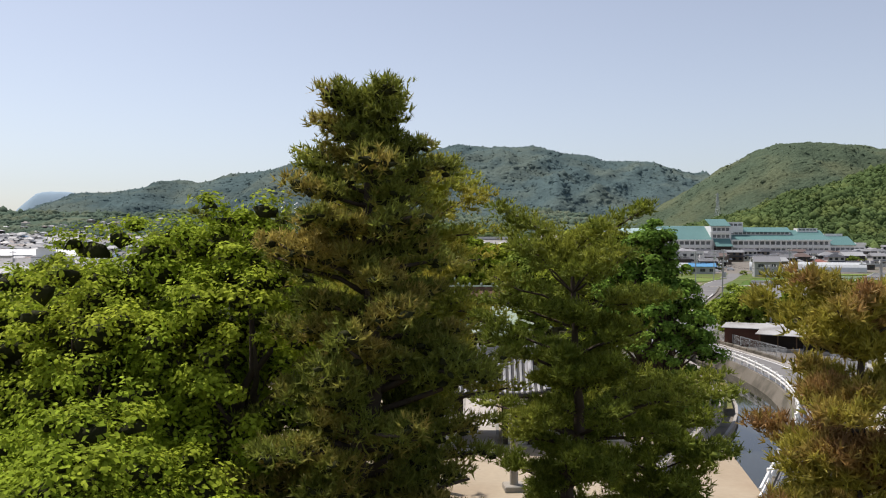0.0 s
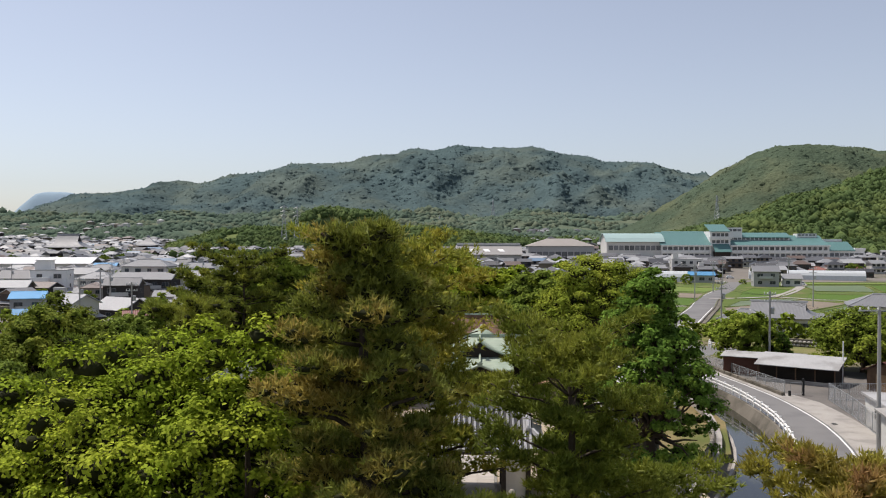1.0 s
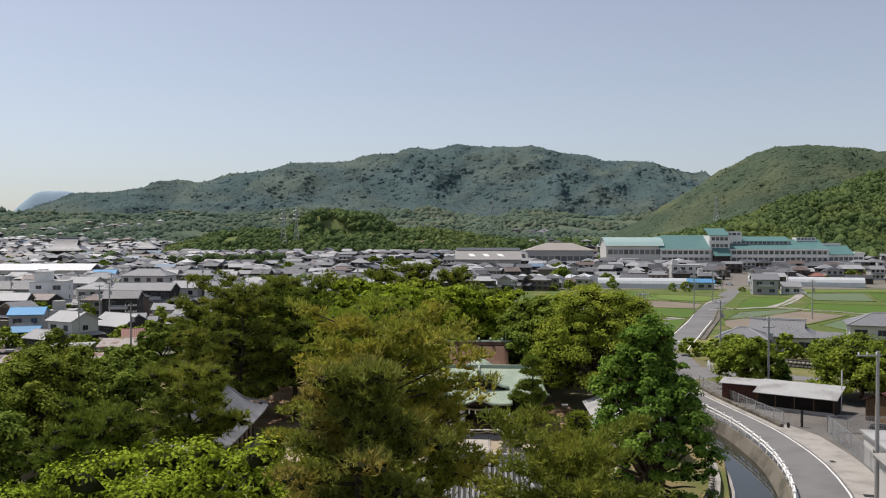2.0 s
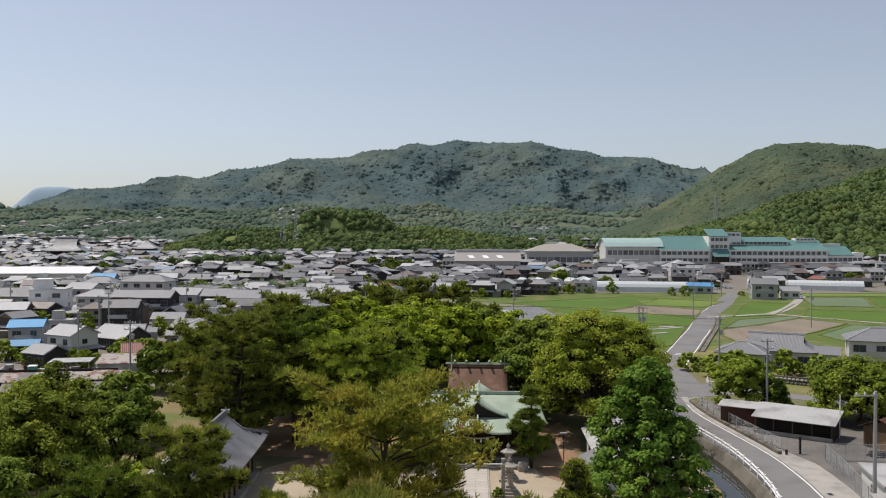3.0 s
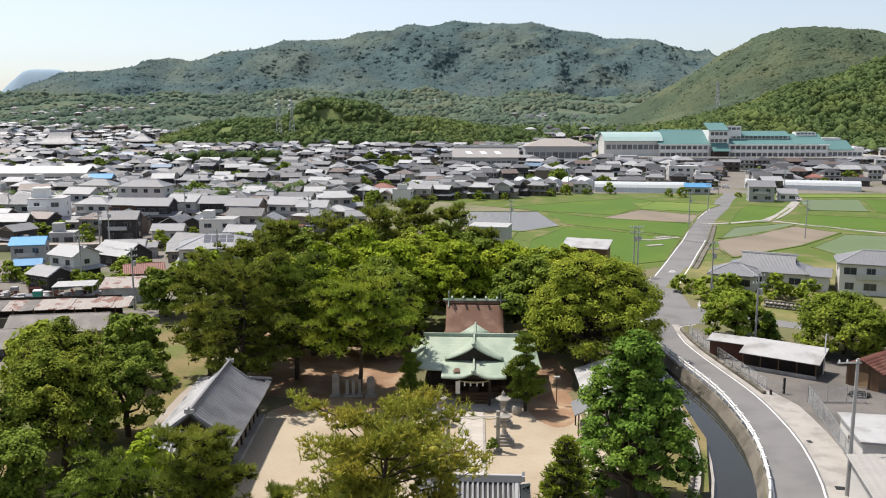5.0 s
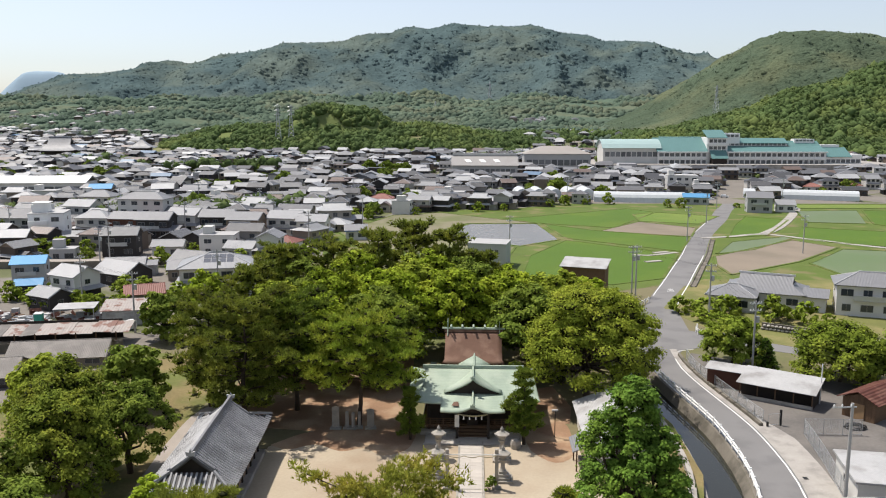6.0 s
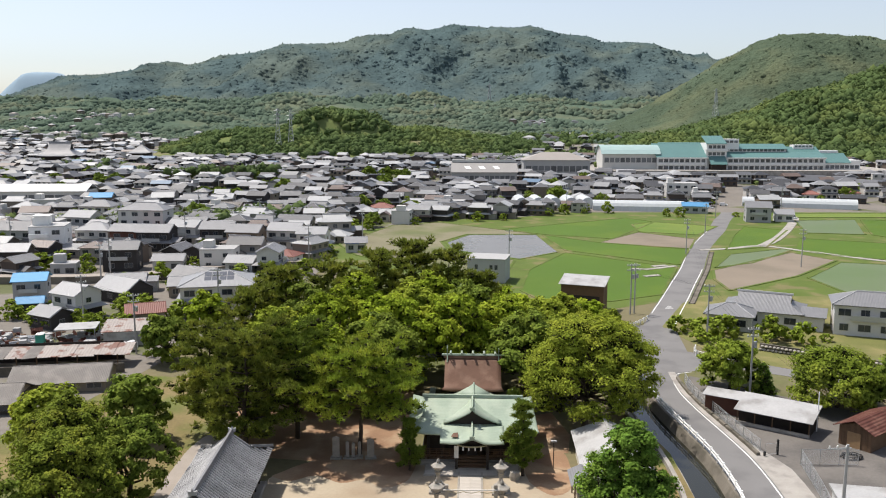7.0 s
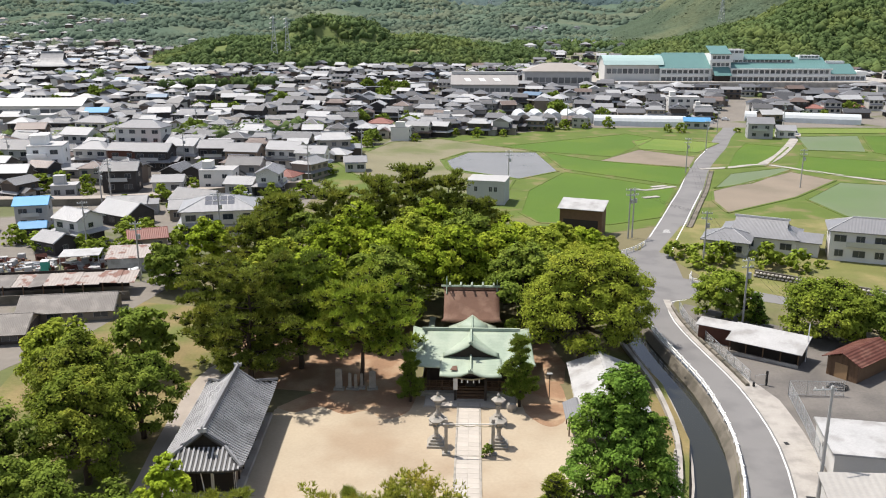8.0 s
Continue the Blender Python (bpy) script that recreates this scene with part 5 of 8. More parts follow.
def heiden():
    h = thing("offering_hall", arranged(6.2, 99.6, -3.4), "narrow copper-roofed hall joining the two shrine buildings", "shrine building")
    part("wall", Geo().box(-2.6, -1.2, 0.3, 2.6, 5.0, 3.3), M["darkwood"], h)
    g = Geo()
    rows = []
    for i in range(9):
        u = -1 + 2 * i / 8
        z = 7.25 - 1.5 * abs(u) ** 0.75
        rows.append([(u * 3.1, -3.9, z - 0.9), (u * 3.1, 4.4, z - 2.6)])
    g.grid(rows)
    g.add([(-2.1, -4.9, 6.15), (2.1, -4.9, 6.15), (0, -3.2, 7.2), (-1.9, -1.2, 5.5), (1.9, -1.2, 5.5)], [(0, 1, 2), (1, 4, 2), (4, 3, 2), (3, 0, 2)])
    part("roof", g, M["copper"], h, "", True, 0.12)
    r = Geo()
    ridge_bar(r, (0, -4.9, 6.15), (0, -3.1, 7.2), 0.12, 0.2)
    part("ridge", r, M["copper"], h)
    for s in (-1, 1):
        fence = Geo()
        fence.box(s * 5.6 - 0.15, 0.6, 0, s * 5.6 + 0.15, 10, 2.1)
        fence.box(min(s * 2.9, s * 5.7), 0.4, 0, max(s * 2.9, s * 5.7), 0.7, 3.4)
        part("side_fence", fence, M["darkwood"], h)
        caps = Geo()
        caps.box(s * 5.6 - 0.4, 0.3, 2.1, s * 5.6 + 0.4, 10.2, 2.25)
        caps.box(min(s * 2.8, s * 6.0), 0.0, 3.4, max(s * 2.8, s * 6.0), 1.1, 3.55)
        part("fence_roof", caps, M["copper"], h)


heiden()


def honden():
    h = thing("main_sanctuary", arranged(6.55, 107.7, -3.4), "shrine sanctuary with red-brown roof and crossed finials", "shrine building")
    part("wall", Geo().box(-2.9, -2.4, 0.2, 2.9, 2.6, 5.2), M["darkwood"], h)
    g, pt, half = swept_roof(3.75, 4.0, 4.6, 4.15, 7.25, 0.98, 1.25, 0.1, 9, 10, False)
    part("roof", g, M["bark"], h, "red-brown bark-covered roof", True, 0.28)
    r = Geo()
    ridge_bar(r, (-3.9, 0, 7.15), (3.9, 0, 7.15), 0.3, 0.34)
    part("ridge", r, M["bark"], h)
    r = Geo()
    ridge_bar(r, (-4.2, 0, 7.5), (4.2, 0, 7.5), 0.2, 0.2)
    part("ridge_cap", r, M["copper"], h, "pale green copper ridge cap")
    for x in (-3.0, -1.5, 0, 1.5, 3.0):
        part("ridge_log", Geo().tube([(x, -0.65, 7.85), (x, 0.65, 7.85)], [0.15, 0.15], 9), M["copper"], h, "short cross log with metal cap")
    for s in (-1, 1):
        for f in (-1, 1):
            part("finial", Geo().tube([(s * 3.45, f * -0.75, 6.7), (s * 3.45, f * 0.75, 8.7)], [0.09, 0.07], 5), M["copper"], h, "forked roof finial")


honden()


def tiled_hall(name, m, a, b, w, ze, zr, label, pitch=0.36, cap_key="tilecap"):
    """A hall under a hip-and-gable roof of rounded grey tiles."""
    h = thing(name, m, label, "shrine building")
    g, pt, half = swept_roof(a, b, w, ze, zr, 0.5, 1.25, 0.35, 9, 14)
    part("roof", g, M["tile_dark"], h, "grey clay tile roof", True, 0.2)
    part("roof_tiles", ribs(pt, half, b, w, pitch, pitch * 0.24, 0.5, 7, True, ze, zr, 1.25), M["tile"], h, "rows of rounded cover tiles")
    gable_ends(h, "gable_board", "darkwood", a, w, ze, zr, 0.5, 1.25, 0.4)
    cap = Geo()
    ridge_bar(cap, (-a - 0.1, 0, zr - 0.05), (a + 0.1, 0, zr - 0.05), 0.19, 0.5)
    part("ridge", cap, M[cap_key], h, "stacked ridge tiles")
    for s in (-1, 1):
        d = Geo()
        for f in (-1, 1):
            p, q = pt(s, 0.0, f), pt(s, 0.5, f)
            ridge_bar(d, (s * (a - 0.3), 0, zr - 0.1), (s * (a - 0.3), q[1], q[2] + 0.02), 0.15, 0.22)
            e = pt(s, 1.0, f)
            ridge_bar(d, (s * a, q[1], q[2]), (e[0] * 0.985, e[1] * 0.985, e[2] + 0.02), 0.15, 0.22)
            onigawara(d, s * (a - 0.25), q[1] * 1.02, q[2] + 0.05, 0.2, 90)
        part("descending_ridge", d, M[cap_key], h)
        o = Geo()
        onigawara(o, s * (a + 0.2), 0, zr + 0.1, 0.36, 90)
        part("ridge_end_tile", o, M["tile"], h, "horned ridge-end tile")
    return h, pt


# long hall on the courtyard's far side, its ridge along the court
hall, _ = tiled_hall("tiled_hall", arranged(-20.2, 75.9, 90), 7.3, 9.6, 3.9, 3.6, 6.35, "long shrine hall with grey tiled roof and dark timber walls", 0.44, "roof_mid")
part("stone_platform", Geo().box(-8.5, -3.25, -0.1, 8.5, 3.25, 0.45, c=0.05), M["concrete"], hall)
part("wall", Geo().box(-7.6, -2.5, 0.4, 7.9, 2.5, 3.75), M["earthwall"], hall, "brown plaster wall")
part("front_wall", Geo().box(-7.75, -2.35, 0.4, -7.62, 2.35, 3.6), M["darkwood"], hall)
for y in (-2.5, -0.7, 1.0, 2.5):
    part("post", Geo().box(-7.95, y - 0.12, 0.4, -7.7, y + 0.12, 3.8), M["plaster"] if abs(y) < 2 and y < 0 else M["darkwood"], hall)
for i in range(9):
    x = -7.4 + i * 1.9
    part("post", Geo().box(x - 0.1, -2.66, 0.4, x + 0.1, -2.5, 3.7), M["darkwood"], hall)
part("white_panel", Geo().box(-7.6, -2.62, 0.5, -6.9, -2.5, 3.3), M["plaster"], hall, "white plaster panel")
part("downpipe", Geo().tube([(-8.4, 0.3, 3.7), (-8.1, 0.0, 0.4)], 0.05, 6), M["white"], hall)
for y in (-1.9, -1.1):
    part("window", Geo().box(-7.82, y, 2.3, -7.74, y + 0.7, 2.9), M["glass"], hall)

# gate on the approach
gate, _ = tiled_hall("shrine_gate", arranged(3.5, 56.0, -3.4), 3.4, 4.3, 3.3, 3.7, 5.9, "roofed shrine gate with pale grey tiles and open passage")
for x in (-3.1, -1.5, 1.5, 3.1):
    for y in (-1.9, 1.9):
        part("post", Geo().box(x - 0.16, y - 0.16, 0.15, x + 0.16, y + 0.16, 3.8), M["darkwood"], gate)
part("beam", Geo().box(-3.4, -2.1, 3.2, 3.4, 2.1, 3.7), M["darkwood"], gate)
for s in (-1, 1):
    part("side_wall", Geo().box(min(s * 1.5, s * 3.15), -1.8, 0.15, max(s * 1.5, s * 3.15), 1.8, 3.3), M["plaster"], gate, "weathered pale plaster wall")
    part("plinth", Geo().box(s * 2.35 - 1.1, -2.3, -0.1, s * 2.35 + 1.1, 2.3, 0.18), M["stone"], gate)
for s in (-1, 1):
    w = thing("precinct_wall", arranged(3.5 + s * 6.9, 56.0 - s * 0.35, -3.4), "low white plaster precinct wall with tile coping", "wall", "precinct walls")
    part("body", Geo().box(-2.6, -0.18, -0.1, 2.6, 0.18, 1.7), M["plaster"], w)
    part("coping", Geo().add([(-2.7, -0.5, 1.7), (2.7, -0.5, 1.7), (2.7, 0.5, 1.7), (-2.7, 0.5, 1.7), (-2.7, 0, 2.1), (2.7, 0, 2.1)], [(3, 2, 1, 0), (0, 1, 5, 4), (2, 3, 4, 5), (1, 2, 5), (3, 0, 4)]), M["tile"], w)


def stone_lantern(m):
    L = thing("stone_lantern", m, "tall grey granite lantern on a stepped base", "stone lantern", "lanterns along the approach")
    for i in range(4):
        s = 0.95 - 0.19 * i
        part("base_step", Geo().box(-s, -s, i * 0.26 - (0.05 if i == 0 else 0), s, s, (i + 1) * 0.26, c=0.03), M["stone"], L)
    part("shaft", Geo().lathe([(0.36, 1.04), (0.26, 1.2), (0.20, 1.55), (0.24, 1.9), (0.42, 2.12), (0.45, 2.22)], 10), M["stone"], L)
    part("fire_box", Geo().lathe([(0.34, 2.22), (0.36, 2.7)], 6), M["stone"], L)
    part("cap", Geo().lathe([(0.78, 2.7), (0.82, 2.84), (0.50, 2.98), (0.22, 3.14)], 6), M["stone"], L)
    part("jewel", Geo().lathe([(0.10, 3.14), (0.2, 3.26), (0.17, 3.42), (0.03, 3.66)], 8), M["stone"], L)
    return L


first_lantern = stone_lantern(arranged(1.25, 77.6, -3.4))
for x, y in ((7.75, 77.2), (1.5, 82.6), (8.1, 82.2)):
    copy_thing(first_lantern, arranged(x, y, -3.4))


def rope_gate():
    t = thing("rope_gate", arranged(4.6, 75.4, -1.5), "pair of granite pillars joined by a pale crossbar and straw rope", "gateway")
    for s in (-1, 1):
        part("pillar", Geo().box(s * 2.38 - 0.17, -0.17, 0.2, s * 2.38 + 0.17, 0.17, 4.0, c=0.05), M["stone"], t)
        part("foot", Geo().box(s * 2.38 - 0.42, -0.36, -0.05, s * 2.38 + 0.42, 0.36, 0.24, c=0.04), M["stone"], t)
    part("crossbar", Geo().tube([(-2.7, -0.22, 3.52), (2.7, -0.22, 3.52)], 0.06, 7), M["plaster"], t, "pale bamboo crossbar")
    r = Geo()
    r.tube([(-2.3 + 4.6 * i / 24, -0.3, 3.42 - 0.16 * abs(math.sin(math.pi * i / 8))) for i in range(25)], 0.035, 6)
    part("straw_rope", r, bpy.data.materials["straw"], t)


rope_gate()
for x in (0.15, 4.5):
    p = thing("stone_pillar", arranged(x, 44.6, 4), "round-topped granite pillar before the gate", "pillar", "pillars before the gate")
    part("shaft", Geo().lathe([(0.23, 0.3), (0.22, 3.4), (0.19, 3.6), (0.10, 3.72)], 10), M["stone"], p)
    part("foot", Geo().box(-0.55, -0.55, -0.05, 0.55, 0.55, 0.32, c=0.05), M["stone"], p)

# steles and a stone basin under the spreading pine
for x, y, h, w in ((-10.2, 91.2, 2.7, 0.42), (-8.9, 91.3, 2.1, 0.2), (-8.2, 91.2, 2.0, 0.18), (-7.5, 91.4, 2.0, 0.17), (-6.2, 91.2, 2.4, 0.42)):
    s = thing("stele", arranged(x, y, random.Random(int(x * 10)).uniform(-8, 8)), "upright grey memorial stone under the pine", "stele", "memorial stones")
    part("slab", Geo().add([(-w, -0.12, 0.2), (w, -0.12, 0.2), (w * 0.94, -0.1, h - 0.12), (0, -0.1, h), (-w * 0.94, -0.1, h - 0.12), (-w, 0.12, 0.2), (w, 0.12, 0.2), (w * 0.94, 0.1, h - 0.12), (0, 0.1, h), (-w * 0.94, 0.1, h - 0.12)],
                           [(0, 1, 2, 3, 4), (9, 8, 7, 6, 5), (0, 5, 6, 1), (1, 6, 7, 2), (2, 7, 8, 3), (3, 8, 9, 4), (4, 9, 5, 0)]), M["stone"], s)
    part("foot", Geo().box(-w - 0.22, -0.4, -0.05, w + 0.22, 0.4, 0.24, c=0.03), M["stone"], s)
s = thing("boulder", arranged(9.9, 85.2, 10), "pale squared stone block beside the cedar", "stone")
part("block", Geo().lathe([(0.55, -0.05), (0.6, 0.5), (0.5, 0.9), (0.2, 1.0)], 7), M["stone"], s)
s = thing("water_jar", arranged(8.3, 60.8, 0), "dark round jar standing in the courtyard", "jar")
part("jar", Geo().lathe([(0.25, -0.02), (0.42, 0.4), (0.45, 0.9), (0.32, 1.25), (0.36, 1.3)], 10), M["darkwood"], s)

# building with a pale metal roof beside the canal
b = thing("shrine_office", arranged(20.6, 85.0, -4), "single-storey office with pale grey metal roof beside the canal", "building")
part("wall", Geo().box(-3.3, -6.6, -0.1, 3.3, 6.6, 2.8), M["plaster"], b)
g = Geo().grid([[(-3.9, y, 2.75), (0, y, 4.25), (3.9, y, 2.75)] for y in (-7.2, 0, 7.2)])
part("roof", g, M["tin"], b, "pale weathered metal sheet roof", False, 0.1)
part("gable", Geo().add([(-3.3, -6.61, 2.75), (3.3, -6.61, 2.75), (0, -6.61, 4.0)], [(0, 1, 2)]), M["plaster"], b)
part("ridge", Geo().box(-0.15, -7.25, 4.2, 0.15, 7.25, 4.32), M["tin"], b)
for i in range(4):
    part("window", Geo().box(-3.36, -5.4 + i * 2.8, 0.9, -3.3, -3.8 + i * 2.8, 2.1), M["glass"], b)
b = thing("purification_shed", arranged(16.4, 80.4, -4), "small tile-roofed shelter beside the office", "shelter")
for x in (-0.9, 0.9):
    for y in (-1.4, 1.4):
        part("post", Geo().box(x - 0.07, y - 0.07, -0.05, x + 0.07, y + 0.07, 2.4), M["wood"], b)
g = Geo().grid([[(-1.4, y, 2.3), (0, y, 3.0), (1.4, y, 2.3)] for y in (-2.0, 0, 2.0)])
part("roof", g, M["roof_mid"], b, "", False, 0.1)
part("basin", Geo().box(-0.5, -0.9, -0.05, 0.5, 0.9, 0.8, c=0.05), M["stone"], b)
b = thing("canal_hut", arranged(16.6, 66.5, -20), "small open concrete enclosure near the canal", "enclosure")
part("wall", Geo().box(-1.8, -1.3, -0.05, 1.8, -1.15, 1.3).box(-1.8, 1.15, -0.05, 1.8, 1.3, 1.3).box(-1.8, -1.15, -0.05, -1.65, 1.15, 1.3).box(1.65, -1.15, -0.05, 1.8, 1.15, 1.3), M["oldconc"], b)
part("floor_slab", Geo().box(-1.65, -1.15, -0.05, 1.65, 1.15, 0.25), M["concrete"], b)
lp = thing("lamp_post", arranged(14.6, 88.2, 0), "thin brown lamp post in the courtyard", "lamp post")
part("pole", Geo().tube([(0, 0, -0.05), (0, 0, 3.2)], 0.05, 7), M["darkwood"], lp)
part("lamp", Geo().box(-0.35, -0.15, 3.1, 0.3, 0.15, 3.24), M["tin"], lp)

# paved approach: slabs with open joints between kerbs
approach = thing("approach", arranged(3.55, 60.0, -3.4), "granite paved approach with raised kerbs", "paving", kind="structure")
part("bed", Geo().box(-1.35, -8, -0.02, 1.35, 27, 0.05), M["pave"], approach)
for s in (-1, 1):
    part("kerb", Geo().box(s * 1.27 - 0.1, -8, 0.0, s * 1.27 + 0.1, 27, 0.13, c=0.02), M["stone"], approach)
part("cross_kerb", Geo().box(-1.3, 14.9, 0.0, 1.3, 15.15, 0.11), M["stone"], approach)
slab_mesh = mesh_of("paving_slab", Geo().box(-0.572, -0.438, 0, 0.572, 0.438, 0.06, c=0.008), M["pave"])
apron = thing("apron", arranged(5.35, 88.0, -3.4), "grey granite paved apron before the worship hall", "paving", kind="structure")
part("bed", Geo().box(-5.3, -1.9, -0.02, 5.3, 0.8, 0.05), M["stone"], apron)
part("kerb", Geo().box(-5.4, -2.1, 0.0, 5.4, -1.9, 0.16, c=0.02), M["stone"], apron)


# ---------------------------------------------------------------- houses
def gable_roof(w, d, z, rise, over=0.6):
    a, b = w / 2 + over * 0.7, d / 2 + over
    return Geo().grid([[(-a, -b, z - over * rise / (d / 2)), (-a, 0, z + rise), (-a, b, z - over * rise / (d / 2))], [(a, -b, z - over * rise / (d / 2)), (a, 0, z + rise), (a, b, z - over * rise / (d / 2))]])


def hip_roof(w, d, z, rise, over=0.6, cut=1.0):
    a, b = w / 2 + over, d / 2 + over
    r = max(0.3, a - b * cut)
    z0 = z - 0.15
    return Geo().add([(-a, -b, z0), (a, -b, z0), (a, b, z0), (-a, b, z0), (-r, 0, z + rise), (r, 0, z + rise)], [(0, 1, 5, 4), (1, 2, 5), (2, 3, 4, 5), (3, 0, 4)]), r


def window(parent, x, y, z, w, h, face="front", frame=True):
    """A window set 3 cm proud of a wall."""
    g, q = Geo(), Geo()
    if face in ("front", "back"):
        s = -1 if face == "front" else 1
        g.box(x - w / 2, min(y, y + s * 0.05), z, x + w / 2, max(y, y + s * 0.05), z + h)
        q.box(x - w / 2 + 0.06, min(y, y + s * 0.07), z + 0.06, x - 0.03, max(y, y + s * 0.07), z + h - 0.06).box(x + 0.03, min(y, y + s * 0.07), z + 0.06, x + w / 2 - 0.06, max(y, y + s * 0.07), z + h - 0.06)
    else:
        s = -1 if face == "left" else 1
        g.box(min(y, y + s * 0.05), x - w / 2, z, max(y, y + s * 0.05), x + w / 2, z + h)
        q.box(min(y, y + s * 0.07), x - w / 2 + 0.06, z + 0.06, max(y, y + s * 0.07), x - 0.03, z + h - 0.06).box(min(y, y + s * 0.07), x + 0.03, z + 0.06, max(y, y + s * 0.07), x + w / 2 - 0.06, z + h - 0.06)
    if frame:
        f = part("window", g, M["frame"], parent)
        part("pane", q, M["glass"], f)
    else:
        part("window", q, M["glass"], parent)


def house(m, w=9.0, d=7.0, storeys=2, roof="gable", wall="wall", tiles="roof_grey", label="two-storey house with grey tiled roof", skirt=True, frame=False, rise=0.0, group="town houses", side=True, annex=0.0, wing=0.0, plinth=""):
    h = thing("house", m, label, "house", group)
    H = 2.75 * storeys + 0.35
    part("wall", Geo().box(-w / 2, -d / 2, -0.3, w / 2, d / 2, H), M[wall], h)
    if storeys > 1 and plinth:
        part("lower_wall", Geo().box(-w / 2 - 0.05, -d / 2 - 0.05, -0.3, w / 2 + 0.05, d / 2 + 0.05, 2.6), M[plinth], h, "dark lower boarding")
    rise = rise or d * 0.24
    if roof == "gable":
        part("roof", gable_roof(w, d, H, rise), M[tiles], h, "", False, 0.18)
        for s in (-1, 1):
            x = s * (w / 2 - 0.01)
            part("gable", Geo().add([(x, -d / 2, H), (x, d / 2, H), (x, 0, H + rise - 0.1)], [(0, 1, 2)] if s > 0 else [(2, 1, 0)]), M[wall], h)
        r = Geo()
        ridge_bar(r, (-w / 2 - 0.45, 0, H + rise - 0.03), (w / 2 + 0.45, 0, H + rise - 0.03), 0.16, 0.24)
        e, sl = w / 2 + 0.40, 0.6 * rise / (d / 2)
        for sx in (-1, 1):
            for sy in (-1, 1):
                ridge_bar(r, (sx * e, 0.0, H + rise - 0.03), (sx * e, sy * (d / 2 + 0.58), H - sl), 0.12, 0.10)
        part("ridge", r, M["tilecap"] if tiles in ("roof_grey", "roof_mid", "roof_light", "roof_dark") else M[tiles], h)
    elif roof == "hip":
        g, r0 = hip_roof(w, d, H, rise)
        part("roof", g, M[tiles], h, "", False, 0.18)
        r = Geo()
        ridge_bar(r, (-r0 - 0.1, 0, H + rise - 0.03), (r0 + 0.1, 0, H + rise - 0.03), 0.16, 0.22)
        for s in (-1, 1):
            for f in (-1, 1):
                ridge_bar(r, (s * r0, 0, H + rise - 0.05), (s * (w / 2 + 0.55), f * (d / 2 + 0.55), H - 0.12), 0.11, 0.13)
        part("ridge", r, M["tilecap"] if tiles in ("roof_grey", "roof_mid", "roof_light", "roof_dark") else M[tiles], h)
    elif roof == "irimoya":
        g, pt, half = swept_roof(w * 0.36, w / 2 + 0.7, d / 2 + 0.7, H - 0.1, H + rise, 0.5, 1.15, 0.15, 5, 6)
        part("roof", g, M[tiles], h, "", False, 0.18)
        gable_ends(h, "gable", "plaster", w * 0.36, d / 2 + 0.7, H - 0.1, H + rise, 0.5, 1.15)
        r = Geo()
        ridge_bar(r, (-w * 0.38, 0, H + rise - 0.04), (w * 0.38, 0, H + rise - 0.04), 0.2, 0.34)
        part("ridge", r, M["tilecap"], h)
    else:
        part("parapet", Geo().box(-w / 2 - 0.1, -d / 2 - 0.1, H, w / 2 + 0.1, d / 2 + 0.1, H + 0.25), M["wall_grey"], h)
        part("stair_head", Geo().box(-w / 2 + 0.6, -d / 4, H + 0.25, -w / 2 + 3.2, d / 4, H + 2.4), M[wall], h)
    if skirt and storeys > 1 and roof != "flat":
        z, a, b = 2.9, w / 2 + 1.2, d / 2 + 1.2
        o = [(-a, -b, z - 0.3), (a, -b, z - 0.3), (a, b, z - 0.3), (-a, b, z - 0.3)]
        q = [(-w / 2, -d / 2, z + 0.4), (w / 2, -d / 2, z + 0.4), (w / 2, d / 2, z + 0.4), (-w / 2, d / 2, z + 0.4)]
        g = Geo().add(o + q, [(k, (k + 1) % 4, 4 + (k + 1) % 4, 4 + k) for k in range(4 if side else 1)])
        part("lower_roof", g, M[tiles], h, "", False, 0.14)
    if wing:
        x, y1, z = -w * 0.18, -d / 2 - wing, 2.75 * max(1, storeys - 1) + 0.2
        part("wing_wall", Geo().box(x - 2.2, y1, -0.3, x + 2.2, -d / 2 + 0.05, z), M[wall], h)
        part("wing_roof", Geo().grid([[(x - 2.7, y1 - 0.5, z - 0.05), (x, y1 - 0.5, z + 1.35), (x + 2.7, y1 - 0.5, z - 0.05)], [(x - 2.7, -d / 2 + 1.2, z - 0.05), (x, -d / 2 + 1.2, z + 1.35), (x + 2.7, -d / 2 + 1.2, z - 0.05)]][::-1]), M[tiles], h, "", False, 0.14)
        part("wing_gable", Geo().add([(x - 2.2, y1, z), (x + 2.2, y1, z), (x, y1, z + 1.15)], [(0, 1, 2)]), M[wall], h)
        part("window", Geo().box(x - 0.8, y1 - 0.05, 0.9, x + 0.8, y1, 2.1), M["glass"], h)
    if annex:
        part("annex_wall", Geo().box(w / 2, -d / 2 + 0.4, -0.3, w / 2 + annex, d / 2 - 1.2, 2.7), M[wall], h)
        part("annex_roof", Geo().grid([[(w / 2 - 0.1, -d / 2 - 0.2, 2.7), (w / 2 - 0.1, -0.4, 3.7), (w / 2 - 0.1, d / 2 - 0.6, 2.7)], [(w / 2 + annex + 0.5, -d / 2 - 0.2, 2.7), (w / 2 + annex + 0.5, -0.4, 3.7), (w / 2 + annex + 0.5, d / 2 - 0.6, 2.7)]]), M[tiles], h, "", False, 0.14)
